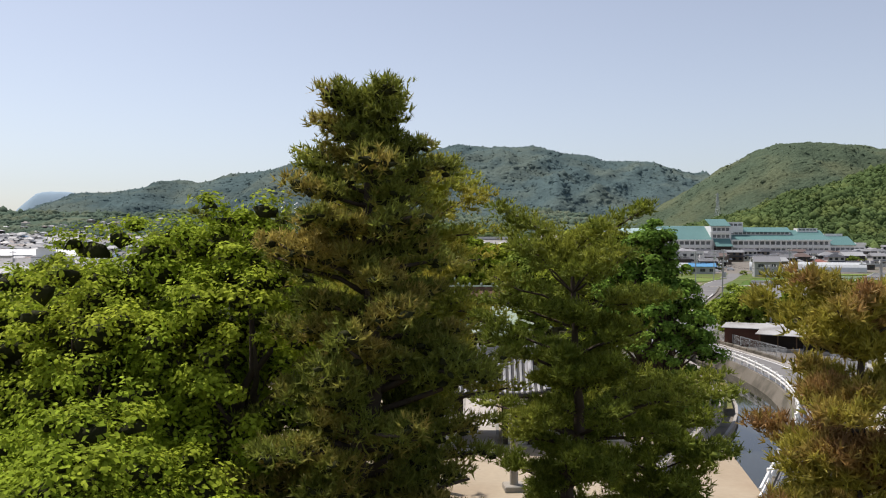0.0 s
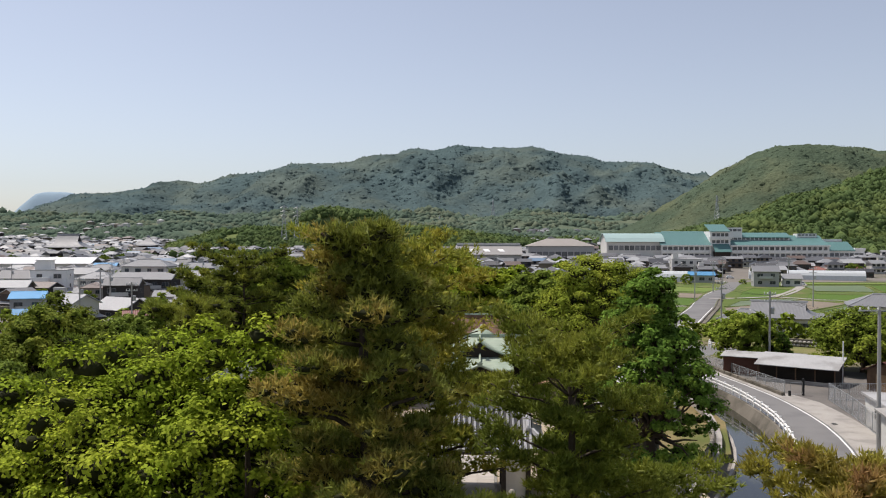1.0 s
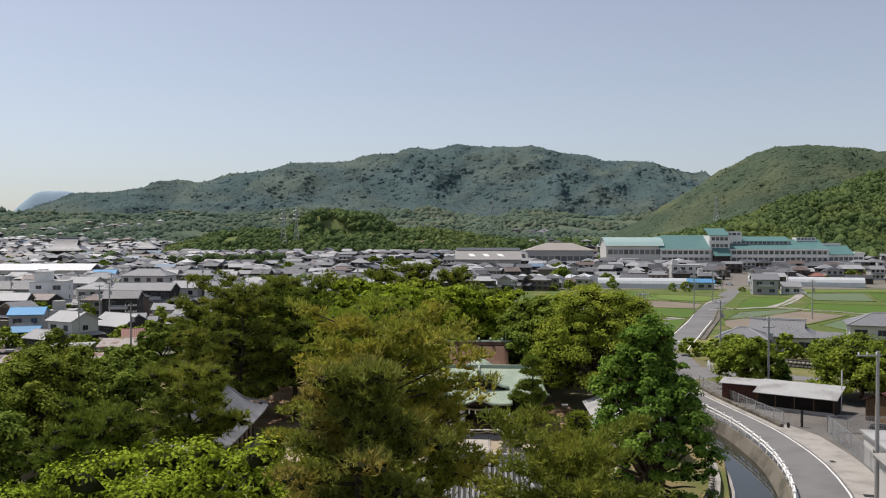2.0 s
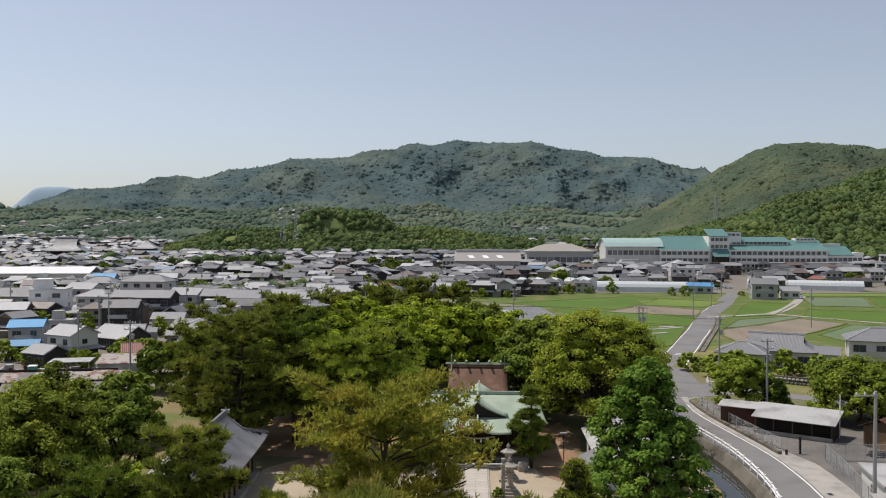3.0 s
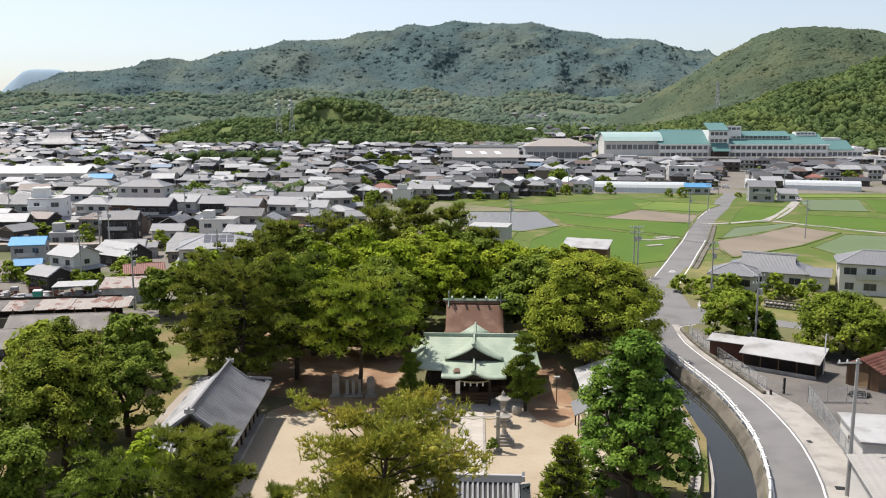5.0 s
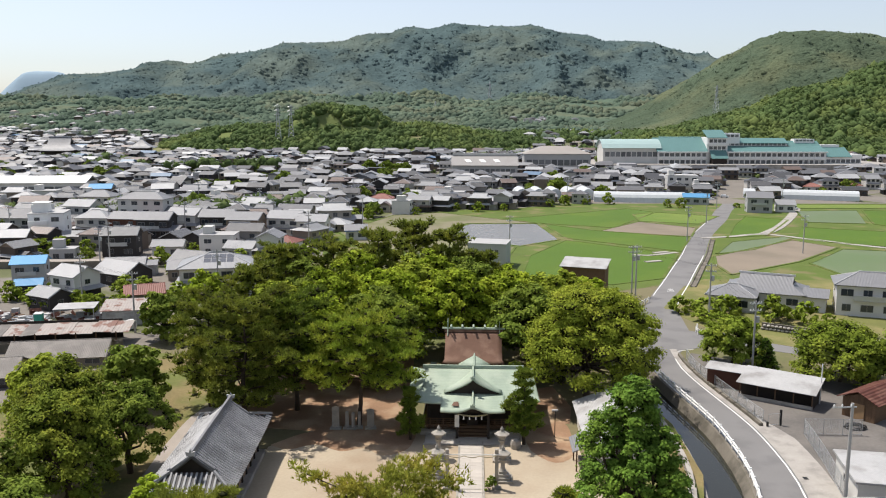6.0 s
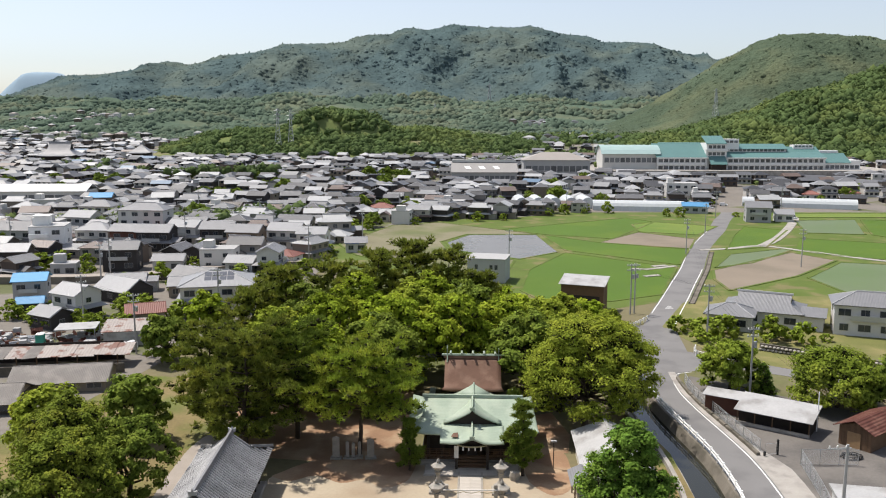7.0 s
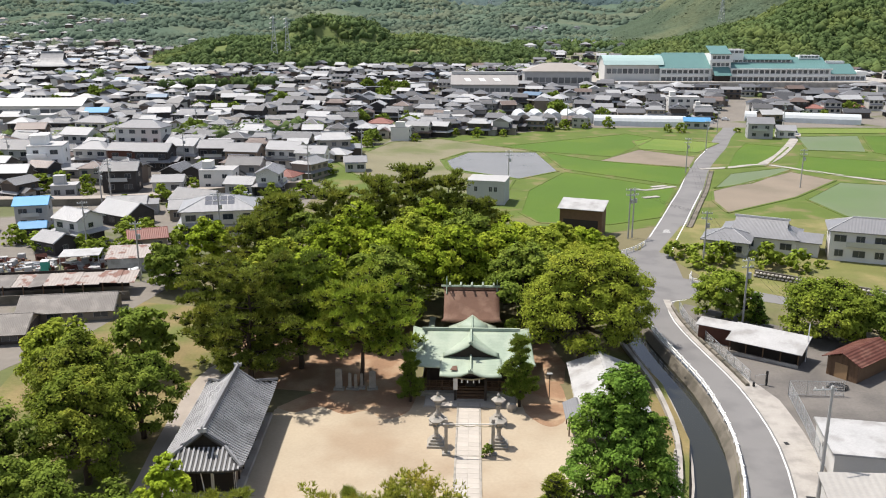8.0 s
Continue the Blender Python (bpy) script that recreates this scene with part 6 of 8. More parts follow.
    for k in range(storeys):
        n = max(2, int(w / 3.2))
        for i in range(n):
            x = -w / 2 + w * (i + 0.5) / n
            window(h, x, -d / 2 - (0.05 if plinth and k == 0 else 0), 0.9 + 2.75 * k, 2.1 if (i + k) % 2 else 1.5, 1.3, "front", frame)
        window(h, 0.0, w / 2, 0.95 + 2.75 * k, 1.4, 1.1, "right", frame)
        if x < 0 or frame:
            window(h, 0.8, -w / 2, 0.95 + 2.75 * k, 1.2, 1.0, "left", frame)
    if storeys > 1 and frame:
        b = part("balcony", Geo().box(-w * 0.3, -d / 2 - 1.0, 3.0, w * 0.25, -d / 2 - 0.02, 3.12), M["wall_grey"], h)
        rail = Geo()
        rail.box(-w * 0.3, -d / 2 - 1.0, 3.12, w * 0.25, -d / 2 - 0.94, 4.0)
        part("rail", rail, M["metal"], b)
    return h


A = {}
A["two"] = house(arranged(-140, 300, 8), 9.5, 7.0, 2, "gable", label="two-storey house with grey tiled gable roof and low front wing", frame=False, wing=3.2, plinth="wall_dark")
A["hip"] = house(arranged(-108, 318, 6), 10.0, 8.0, 1, "hip", label="single-storey house with grey tiled hip roof and porch wing", wing=2.4)
A["modern"] = house(arranged(-152, 318, 4), 8.0, 7.5, 2, "hip", "wall", label="two-storey house with pale walls and hip roof", skirt=False)
A["long"] = house(arranged(-60, 352, 12), 13.0, 6.0, 1, "gable", label="long low outbuilding with grey roof")
A["old"] = house(arranged(-30.0, 272, 10), 10.5, 8.0, 2, "irimoya", "wall", label="traditional house with sweeping grey tiled roof", annex=3.6)
A["flat"] = house(arranged(-155, 342, 5), 9.5, 8.0, 2, "flat", "wall_white", label="flat-roofed white concrete house", skirt=False)
A["blue"] = house(arranged(-138, 356, 5), 9.0, 6.5, 2, "gable", "wall", "roof_blue", "house with faded blue metal roof", skirt=False)
A["red"] = house(arranged(-18, 340, -4), 9.0, 7.0, 1, "hip", "wall_white", "roof_red", "house with red-brown tiled roof")
A["annex"] = house(arranged(-112, 356, 12), 8.5, 7.0, 2, "gable", "wall_dark", label="dark boarded house with grey roof and low annex", annex=4.0)

# houses nearest to the grove, one by one
house(arranged(-84.0, 175.5, 14), 7.6, 7.0, 2, "gable", "wall_grey", "roof_blue", "grey house with sky-blue metal roof", False, True, 1.3, annex=0)
house(arranged(-93.0, 168.5, 14), 7.5, 6.0, 1, "gable", "wall_grey", "roof_blue", "low shed with sky-blue metal roof", False, True, 1.0)
house(arranged(-79.0, 164.0, 16), 5.6, 4.0, 1, "gable", "wall_dark", "roof_blue", "small porch house with sky-blue roof", False, True, 0.9)
house(arranged(-69.0, 162.0, -30), 8.4, 7.0, 2, "gable", "wall_white", "roof_light", "two-storey white house with grey gable roof and dark lower boarding", True, True, plinth="wall_dark")
house(arranged(-70.5, 154.0, -30), 7.0, 5.5, 1, "gable", "wall_dark", "roof_mid", "dark boarded wing with grey roof", False, True)
house(arranged(-65.5, 178.0, -32), 12.0, 8.5, 1, "gable", "wall_dark", "roof_light", "wide dark house with pale grey roof", False, True, 2.4)
house(arranged(-53.5, 156.0, 20), 8.0, 5.5, 1, "gable", "wall", "roof_red", "small house with red-brown metal roof", False, True, 1.4)
sol = house(arranged(-42.6, 169.5, 10), 14.6, 11.0, 2, "hip", "plaster", "roof_light", "cream two-storey house with solar panels on hip roof", True, True, 2.1)
for i in range(4):
    for j in range(2):
        x, t = -2.7 + i * 1.5, 0.28 + j * 0.3
        z = 5.85 + 2.1 * (1 - t) + 0.10
        y = -5.35 * t
        part("solar_panel", Geo().add([(x, y - 0.7, z - 0.28), (x + 1.35, y - 0.7, z - 0.28), (x + 1.35, y + 0.7, z + 0.28), (x, y + 0.7, z + 0.28)], [(0, 1, 2, 3)]), M["panel"], sol, "dark glossy solar panel", False, 0.05)
house(arranged(-53.0, 191.0, -24), 13.0, 8.0, 1, "gable", "wall_white", "roof_dark", "white house with broad grey gable roof", False, True, 2.3)
house(arranged(-68.0, 187.0, 10), 10.0, 6.0, 1, "gable", "wall_grey", "roof_mid", "grey house with low tiled roof", False, True, annex=3.0)
house(arranged(-52.5, 182.5, 10), 10.0, 6.5, 1, "gable", "wall", "roof_mid", "low house with grey tiled roof", False, True)
house(arranged(-36.0, 182.0, 10), 9.0, 6.5, 1, "gable", "wall_dark", "roof_dark", "low dark house with grey tiled roof on the lane", False, True)
house(arranged(-78.5, 214.0, 6), 8.5, 6.5, 2, "gable", "wall_dark", "roof_dark", "black boarded two-storey house", False, True)
house(arranged(-66.0, 212.5, 4), 7.5, 5.0, 1, "gable", "wall_grey", "roof_mid", "small block shed with grey roof", False, True)
house(arranged(-90.0, 206.0, 10), 6.0, 4.5, 1, "flat", "wall_grey", "roof_mid", "small grey concrete hut by the railway", False, True)
apt = house(arranged(-107.5, 238.0, 12), 9.4, 9.6, 3, "flat", "white", "roof_light", "white three-storey apartment block with stair tower", False, True)
part("stair_tower", Geo().box(-3.6, -2.6, 8.6, 0.2, 2.0, 11.4, c=0.1), M["white"], apt)
part("roof_ledge", Geo().box(-4.0, -3.0, 11.4, 0.6, 2.4, 11.6), M["white"], apt)
for z in (3.0, 5.75):
    part("balcony", Geo().box(-4.6, -5.9, z, 0.4, -4.82, z + 1.0), M["white"], apt)
house(arranged(66.0, 156.0, -28), 13.5, 9.0, 1, "irimoya", "wall_white", "roof_mid", "white-walled house with grey tiled roof", False, True, 2.6, annex=4.0)
house(arranged(58.0, 152.0, -26), 8.0, 6.5, 1, "hip", "wall_white", "roof_mid", "small wing with grey tiled hip roof", False, True)
house(arranged(82.5, 147.0, -22), 13.5, 7.5, 2, "hip", "wall_white", "roof_mid", "white two-storey house with balcony and grey roof", False, True)
house(arranged(127.5, 314.0, -14), 9.0, 7.5, 2, "gable", "wall_grey", "roof_mid", "grey two-storey house beside the road", False, True)
house(arranged(138.0, 315.0, -14), 6.5, 6.0, 1, "gable", "wall_white", "roof_light", "low white shed beside the house", False, True)
house(arranged(113.0, 344.0, -14), 10.0, 7.0, 1, "gable", "wall_grey", "roof_blue", "low house with bright blue roof", False, True, 1.2)
house(arranged(122.0, 394.0, -8), 14.0, 9.0, 3, "flat", "wall_white", "roof_mid", "white three-storey concrete house", False, True)
house(arranged(183.0, 300.0, -30), 10.0, 8.0, 2, "irimoya", "wall", "roof_dark", "farmhouse with dark tiled roof by the paddies", True, True)
LANE = [
    (-89.1, 249.2, 9.3, 2, "gable", "redwood", "roof_mid", "brown boarded two-storey house"),
    (-80.1, 247.1, 10.2, 2, "gable", "wall_dark", "roof_mid", "black boarded two-storey house with grey roof"),
    (-68.6, 229.0, 6.8, 1, "gable90", "wall_dark", "roof_dark", "low black boarded house with grey gable"),
    (-63.0, 228.9, 7.0, 1, "gable90", "wall_dark", "roof_mid", "low black boarded house with grey gable"),
    (-95.0, 282.5, 16.5, 3, "hip", "wall_white", "roof_mid", "white three-storey house with dark window band"),
    (-74.7, 259.2, 10.0, 2, "gable", "wall_white", "roof_light", "white two-storey house with pale tiled roof"),
    (-63.3, 253.9, 10.2, 2, "gable", "wall_dark", "roof_mid", "dark boarded two-storey house with grey roof"),
    (-53.4, 246.8, 10.2, 2, "gable", "earthwall", "roof_mid", "brown plastered two-storey house"),
    (-46.6, 209.5, 7.5, 1, "gable", "wall_grey", "roof_light", "low pale grey house"),
    (-39.4, 209.4, 6.3, 2, "gable90", "wall_white", "roof_mid", "pale two-storey house with gable to the lane"),
    (-41.9, 250.6, 10.3, 2, "gable", "plaster", "roof_light", "cream two-storey house with pale tiled roof"),
    (-32.9, 242.7, 8.9, 2, "gable", "plaster", "roof_light", "cream house with pale tiled roof"),
    (-99.8, 252.3, 10.6, 2, "hip", "wall_white", "roof_light", "white two-storey house with hip roof"),
    (-117.2, 285.2, 10.4, 2, "gable", "wall_white", "roof_light", "white house with pale roof behind the apartment block"),
    (-123.0, 252.5, 12.5, 2, "gable", "wall_grey", "roof_dark", "grey two-storey house by the lane"),
    (-125.5, 321.0, 13.5, 2, "hip", "plaster", "roof_mid", "cream two-storey house with grey hip roof"),
    (-86.1, 306.8, 11.2, 1, "gable90", "wall_white", "roof_mid", "white house with wide grey gable"),
    (-95.6, 346.7, 15.1, 2, "irimoya", "wall_dark", "roof_mid", "large old house with sweeping tiled roof"),
    (-81.2, 339.2, 14.1, 1, "gable", "earthwall", "roof_old", "low brown house with old tiles"),
    (-65.5, 328.7, 13.1, 1, "gable", "wall_dark", "roof_mid", "long dark house with grey roof"),
    (-73.2, 309.7, 15.0, 1, "gable", "wall", "roof_dark", "long low house with grey tiled roof"),
    (-43.7, 292.3, 17.0, 1, "gable", "wall_dark", "roof_dark", "long dark farmhouse with grey roof"),
]
for i, (x, y, w, st, kind, wall, tiles, label) in enumerate(LANE):
    turned = kind == "gable90"
    house(arranged(x, y, (82 if turned else -8) + 5 * math.sin(i * 2.3)), w * (1.15 if turned else 0.95), min(8.5, w * (0.85 if turned else 0.72)), st, "gable" if turned else kind, wall, tiles, label, st == 2, True, annex=2.6 if i % 4 == 1 else 0.0, plinth="wall_dark" if i % 3 == 0 else "")
kio = thing("field_shed", arranged(33.0, 167.5, -22), "tall farm shed with pale tin roof and brown boards", "shed")
part("wall", Geo().box(-4.4, -2.2, -0.1, 4.4, 2.2, 5.6), M["wood"], kio)
part("roof", Geo().grid([[(-4.8, -3.0, 5.5), (4.8, -3.0, 5.5)], [(-4.8, 2.6, 6.7), (4.8, 2.6, 6.7)]]), M["tin"], kio, "", False, 0.12)
# dark panel on the closed wall, its colour standing in for a shaded interior
part("opening", Geo().box(-3.6, -2.26, 0.1, 3.6, -2.2, 3.2), M["darkwood"], kio)
gb = thing("concrete_store", arranged(15.6, 199, -14), "grey flat-roofed concrete store beside the paddies", "building")
part("wall", Geo().box(-4.6, -4.0, -0.1, 4.6, 4.0, 5.6), M["wall_grey"], gb)
part("parapet", Geo().box(-4.75, -4.15, 5.6, 4.75, 4.15, 5.85), M["wall_grey"], gb)
for x in (-2.4, 1.2, 2.4):
    window(gb, x, -4.0, 3.2, 0.8, 1.2)
tp = house(arranged(-20.5, 243, 6), 6.0, 5.0, 1, "gable", "wall_white", "roof_mid", "small shed partly under blue tarpaulin", False, True)
part("tarpaulin", Geo().add([(-3.2, -3.2, 2.75), (0.8, -3.2, 2.75), (0.8, 0.1, 4.5), (-3.2, 0.1, 4.5)], [(0, 1, 2, 3)]), M["tarp"], tp, "bright blue tarpaulin", False, 0.06)

for o in list(scene.objects):
    p = o.matrix_world.translation
    if o.parent is None and o.name.startswith("house") and -100 < p.x < -45 and 140 < p.y < 198:
        o.scale = (0.84, 0.84, 0.88)


def inside(x, y, poly):
    c = False
    for i in range(len(poly)):
        (xa, ya), (xb, yb) = poly[i], poly[i - 1]
        if (ya > y) != (yb > y) and x < (xb - xa) * (y - ya) / (yb - ya) + xa:
            c = not c
    return c


for k, x, y, deg in (("two", 152, 374, -14), ("old", 166, 386, -10), ("hip", 128, 376, -12), ("modern", 170, 404, -14), ("red", 184, 392, -8), ("two", 140, 404, -16), ("old", 146, 424, -10), ("annex", 182, 424, -12), ("modern", 118, 414, -10), ("long", 196, 376, -12), ("red", 206, 398, -6), ("two", 216, 380, -14)):
    copy_thing(A[k], pose(x, y, lift(y), 0, 0, deg)).scale = (0.85, 0.85, 0.85)
TAKEN = [(o.matrix_world.translation.x, o.matrix_world.translation.y, 9.5) for o in scene.objects if o.name.startswith("house")]
TAKEN += [(205, 540, 75), (150, 540, 55), (265, 540, 50), (-200, 378, 30), (-175, 376, 30), (-225, 378, 30), (-265, 612, 20), (-212, 628, 18), (33, 468, 26), (78, 512, 28), (165, 362, 16), (150, 366, 14), (182, 354, 14), (78, 352, 14), (90, 353, 14), (102, 354, 14),
          (45, 368, 12), (55, 368, 14), (66, 368, 14), (-170, 300, 14), (-96, 214, 9), (-112, 488, 22), (-138, 498, 14)]
RAILWAY = smooth_line([(-150, 196), (-103, 197.5), (-81, 198), (-63.9, 203), (-52, 212), (-43, 217), (-30, 219)], 4.0)


def free(x, y):
    if y < 345 and not inside(x, y, TOWN):
        return False
    if y < 203 + max(0, (x + 64)) * 0.7 or x < -30 - 0.56 * y - 20:
        return False
    if any((x - a) ** 2 + (y - b) ** 2 < r * r for a, b, r in TAKEN):
        return False
    if any((x - a) ** 2 + (y - b) ** 2 < 81 for a, b in ROAD_C if abs(b - y) < 14):
        return False
    if green_hill(x, y) - lift(y) > -1.5 and y > 600 and -330 < x < 120:
        return False
    if right_hill(x, y) - lift(y) > -4 and y > 600 and x > 150:
        return False
    return True


rng = random.Random(5)
spots, gaps = [], []
y = 206.0
while y < 900:
    x = -60 - 0.56 * y
    step = 9.4 if y < 345 else 10.6 + max(0, y - 600) * 0.01
    while x < 70 + 0.55 * y:
        px, py = x + rng.uniform(-2.4, 2.4), y + rng.uniform(-2.6, 2.6)
        if free(px, py):
            if py > 640 and px > -215 and (rng.random() < 0.62 or noise.noise(Vector((px / 45, py / 60, 8))) > 0.0):
                pass
            elif noise.noise(Vector((px / 38, py / 30, 2.2))) > 0.36 or rng.random() < 0.06:
                gaps.append((px, py))
            else:
                spots.append((px, py))
        x += step + rng.uniform(0, 2.2)
    y += 9.2 if y < 345 else 10.2 + max(0, y - 600) * 0.02
spots.sort(key=lambda p: p[1] + 0.15 * abs(p[0]))
KINDS = ["two"] * 7 + ["hip"] * 4 + ["modern"] * 4 + ["long"] * 3 + ["old"] * 5 + ["flat"] * 1 + ["red"] * 1 + ["annex"] * 4
for px, py in spots[:270]:
    k = rng.choice(KINDS)
    c = copy_thing(A[k], pose(px, py, lift(py), 0, 0, rng.choice((0, 0, 0, 180, 90)) + rng.gauss(-10, 9)))
    s = rng.uniform(0.70, 0.92)
    c.scale = (s * rng.uniform(0.9, 1.1), s, s)
# the rest of the town, too many to tell apart
gw, gr, gp = Geo(), Geo(), Geo()
for px, py in spots[270:]:
    w, d, st = rng.uniform(6, 10.5), rng.uniform(5, 7.2), rng.choice((1, 2, 2))
    H = 2.5 * st + 0.2
    m = pose(px, py, lift(py), 0, 0, rng.choice((0, 0, 90)) + rng.gauss(-10, 10))
    gw.box(-w / 2, -d / 2, -0.5, w / 2, d / 2, H, m)
    q = rng.random()
    rise = d * rng.uniform(0.2, 0.28)
    if q < 0.55:
        a, b = w / 2 + 0.5, d / 2 + 0.6
        gr.add([(-a, -b, H - 0.1), (a, -b, H - 0.1), (a, b, H - 0.1), (-a, b, H - 0.1), (-a, 0, H + rise), (a, 0, H + rise)], [(0, 1, 5, 4), (2, 3, 4, 5), (1, 2, 5), (3, 0, 4), (3, 2, 1, 0)], m)
    elif q < 0.92:
        t, r0 = hip_roof(w, d, H, rise)
        gr.add(t.v, t.f + [(3, 2, 1, 0)], m)
    else:
        gr.box(-w / 2 - 0.1, -d / 2 - 0.1, H, w / 2 + 0.1, d / 2 + 0.1, H + 0.3, m)
    if st > 1 and q < 0.7:
        a, b = w / 2 + 1.2, d / 2 + 1.3
        gr.add([(-a, -b, 2.6), (a, -b, 2.6), (w / 2, -d / 2, 3.3), (-w / 2, -d / 2, 3.3)], [(0, 1, 2, 3)], m)
    for k in range(st):
        for i in range(3):
            x = -w / 2 + w * (i + 0.5) / 3
            gp.box(x - 0.7, -d / 2 - 0.06, 0.9 + 2.75 * k, x + 0.7, -d / 2, 2.1 + 2.75 * k, m)
# hamlets on the foothills
for cx, cy, n, sx, sy in ((-640, 1480, 26, 130, 90), (-680, 1200, 40, 220, 120), (190, 1330, 12, 70, 50), (150, 970, 14, 80, 40), (-470, 1040, 60, 200, 90)):
    for _ in range(n):
        px, py = cx + rng.gauss(0, sx * 0.5), cy + rng.gauss(0, sy * 0.5)
        w, d, H = rng.uniform(7, 13), rng.uniform(6, 9), rng.uniform(3, 6)
        m = pose(px, py, foothills(px, py) + 2.0, 0, 0, rng.gauss(-8, 12))
        gw.box(-w / 2, -d / 2, -4, w / 2, d / 2, H, m)
        t, r0 = hip_roof(w, d, H, d * 0.24)
        gr.add(t.v, t.f + [(3, 2, 1, 0)], m)
for nm, gg, mm, lb in (("town_walls", gw, "wall_many", "crowded house walls of the farther town"), ("town_roofs", gr, "roof_many", "crowded grey house roofs of the farther town"), ("town_windows", gp, "glass", "dark windows of the farther town")):
    tagged(part(nm, gg, M[mm], None, lb), category="town", kind="stuff")
# gardens and trees in the gaps
g_tree = broadleaf(-42.0, 262.0, 5.5, 3.0, "leaf_dark", "dark garden tree among the houses", 120, 26, 16, 0.75, 0.15, name="garden_tree")
for px, py in gaps[:110]:
    k = rng.uniform(0.6, 1.4)
    copy_thing(g_tree, pose(px, py, lift(py), 0, 0, rng.uniform(0, 360))).scale = (k, k, k * rng.uniform(0.7, 1.1))
for px, py in spots[:420]:
    if rng.random() < 0.36:
        k = rng.uniform(0.5, 1.1)
        copy_thing(base, pose(px + rng.choice((-5.0, 5.0)), py + rng.uniform(-5, 5), lift(py), 0, 0, rng.uniform(0, 360))).scale = (k, k, k)
lanes = [(rng.uniform(-330, 330), rng.uniform(350, 640), rng.uniform(1.2, 2.8)) for _ in range(2200)]
clumps("town_greenery", [(x, y, lift(y) + 0.8, r) for x, y, r in lanes if free(x, y) and min(((x - a) ** 2 + (y - b) ** 2 for a, b in spots if abs(b - y) < 9), default=99) > 22], M["forest"], "garden trees of the farther town", 15, "greenery")
for gx, gy, n, sp, seed in ((-75, 300, 26, 13, 1), (-112, 292, 14, 9, 2), (-48, 318, 14, 8, 3), (-228, 560, 24, 16, 4), (95, 556, 20, 14, 5), (-190, 520, 12, 10, 6), (-112, 488, 34, 17, 7), (-140, 500, 16, 9, 8), (62, 600, 16, 14, 9)):
    r2 = random.Random(seed)
    clumps("town_grove", [(gx + r2.gauss(0, sp), gy + r2.gauss(0, sp * 0.5), lift(gy) + r2.uniform(1.5, 4.0) + (2.5 if gy == 488 else 0.0), r2.uniform(2.4, 4.6)) for _ in range(n)], M["forest"], "small dark grove among the houses", 30 + seed, "grove")

# raised railway bank with a concrete face
g = Geo()
g.ribbon(shifted(RAILWAY, 2.6), shifted(RAILWAY, 3.0), -0.1, 1.7)
setting("railway_wall", g, M["oldconc"], "stained concrete wall below the railway", "wall")
g = Geo()
g.ribbon(shifted(RAILWAY, -3.0), shifted(RAILWAY, 2.6), -0.1, 1.3)
setting("railway_bed", g, M["gravel"], "grey gravel railway bed", "railway")


# ---------------------------------------------------------------- school and large buildings
def strip_windows(parent, x0, x1, n, y, z, h, key="glass_pale"):
    for i in range(n):
        w = (x1 - x0) / n
        part("window", Geo().box(x0 + i * w + 0.3, y - 0.12, z, x0 + (i + 1) * w - 0.3, y, z + h), M[key], parent)


school = thing("school", arranged(201.0, 532, -1.0, 6.4), "long white school with teal sheet roofs and stair tower", "school")


def teal(name, x0, x1, y0, z0, y1, z1):
    part(name, Geo().grid([[(x0, y0, z0), (x1, y0, z0)], [(x0, y1, z1), (x1, y1, z1)]]), M["roof_teal"], school, "teal sheet roof", False, 0.3)


for x0, x1 in ((-53, -21.5), (-8.5, 54)):
    part("wall", Geo().box(x0, -4, -2, x1, 16, 8.2), M["white"], school)
    part("eave_band", Geo().box(x0 - 0.7, -5.9, 7.5, x1 + 0.7, -5.45, 8.2), M["white"], school)
    part("balcony", Geo().box(x0, -5.5, 3.3, x1, -4.0, 4.4), M["white"], school)
    n = int((x1 - x0) / 3.3)
    strip_windows(school, x0 + 0.6, x1 - 0.6, n, -4.0, 5.0, 2.1)
    strip_windows(school, x0 + 0.6, x1 - 0.6, n, -4.0, 0.5, 2.2)
    for i in range(n + 1):
        x = x0 + 0.3 + (x1 - x0 - 0.6) * i / n
        part("pilaster", Geo().box(x - 0.18, -5.4, -2, x + 0.18, -5.0, 7.5), M["white"], school)
teal("wing_roof", -54, -21.5, -5.8, 8.2, 10, 16.6)
teal("rear_wing_roof", -49, -21.5, 10.05, 16.7, 12, 17.2)
teal("lower_roof", -8.5, 54.7, -5.8, 8.0, 5.4, 11.4)
part("clerestory", Geo().box(-7.5, 5.5, 8.2, 33, 14, 13.5), M["white"], school)
strip_windows(school, -6.5, 32, 14, 5.5, 11.7, 1.5)
teal("upper_roof", -8.2, 33.6, 4.3, 13.3, 12.5, 16.4)
teal("end_roof", 33.7, 54.7, 5.45, 11.4, 11.5, 14.6)
part("roof_room", Geo().box(39, 9, 11, 52, 15, 15.8), M["white"], school)
strip_windows(school, 39.6, 51.4, 5, 9.0, 14.3, 1.1)
part("tower", Geo().box(-21.5, -3, -2, -8.5, 12, 17.0), M["white"], school)
part("tower_balcony", Geo().box(-22.4, -4.4, 12.2, -7.8, -3.0, 13.2), M["white"], school)
teal("tower_roof", -22.0, -9.0, -4.4, 17.0, 8, 21.7)
strip_windows(school, -20.5, -9.5, 4, -3.0, 9.4, 2.0)
strip_windows(school, -20.5, -9.5, 4, -3.0, 13.8, 2.0)
part("roof_room", Geo().box(-8.4, 4, 13, 1.5, 13, 19.6), M["white"], school)
strip_windows(school, -7.6, 1.0, 3, 4.0, 17.2, 1.5)
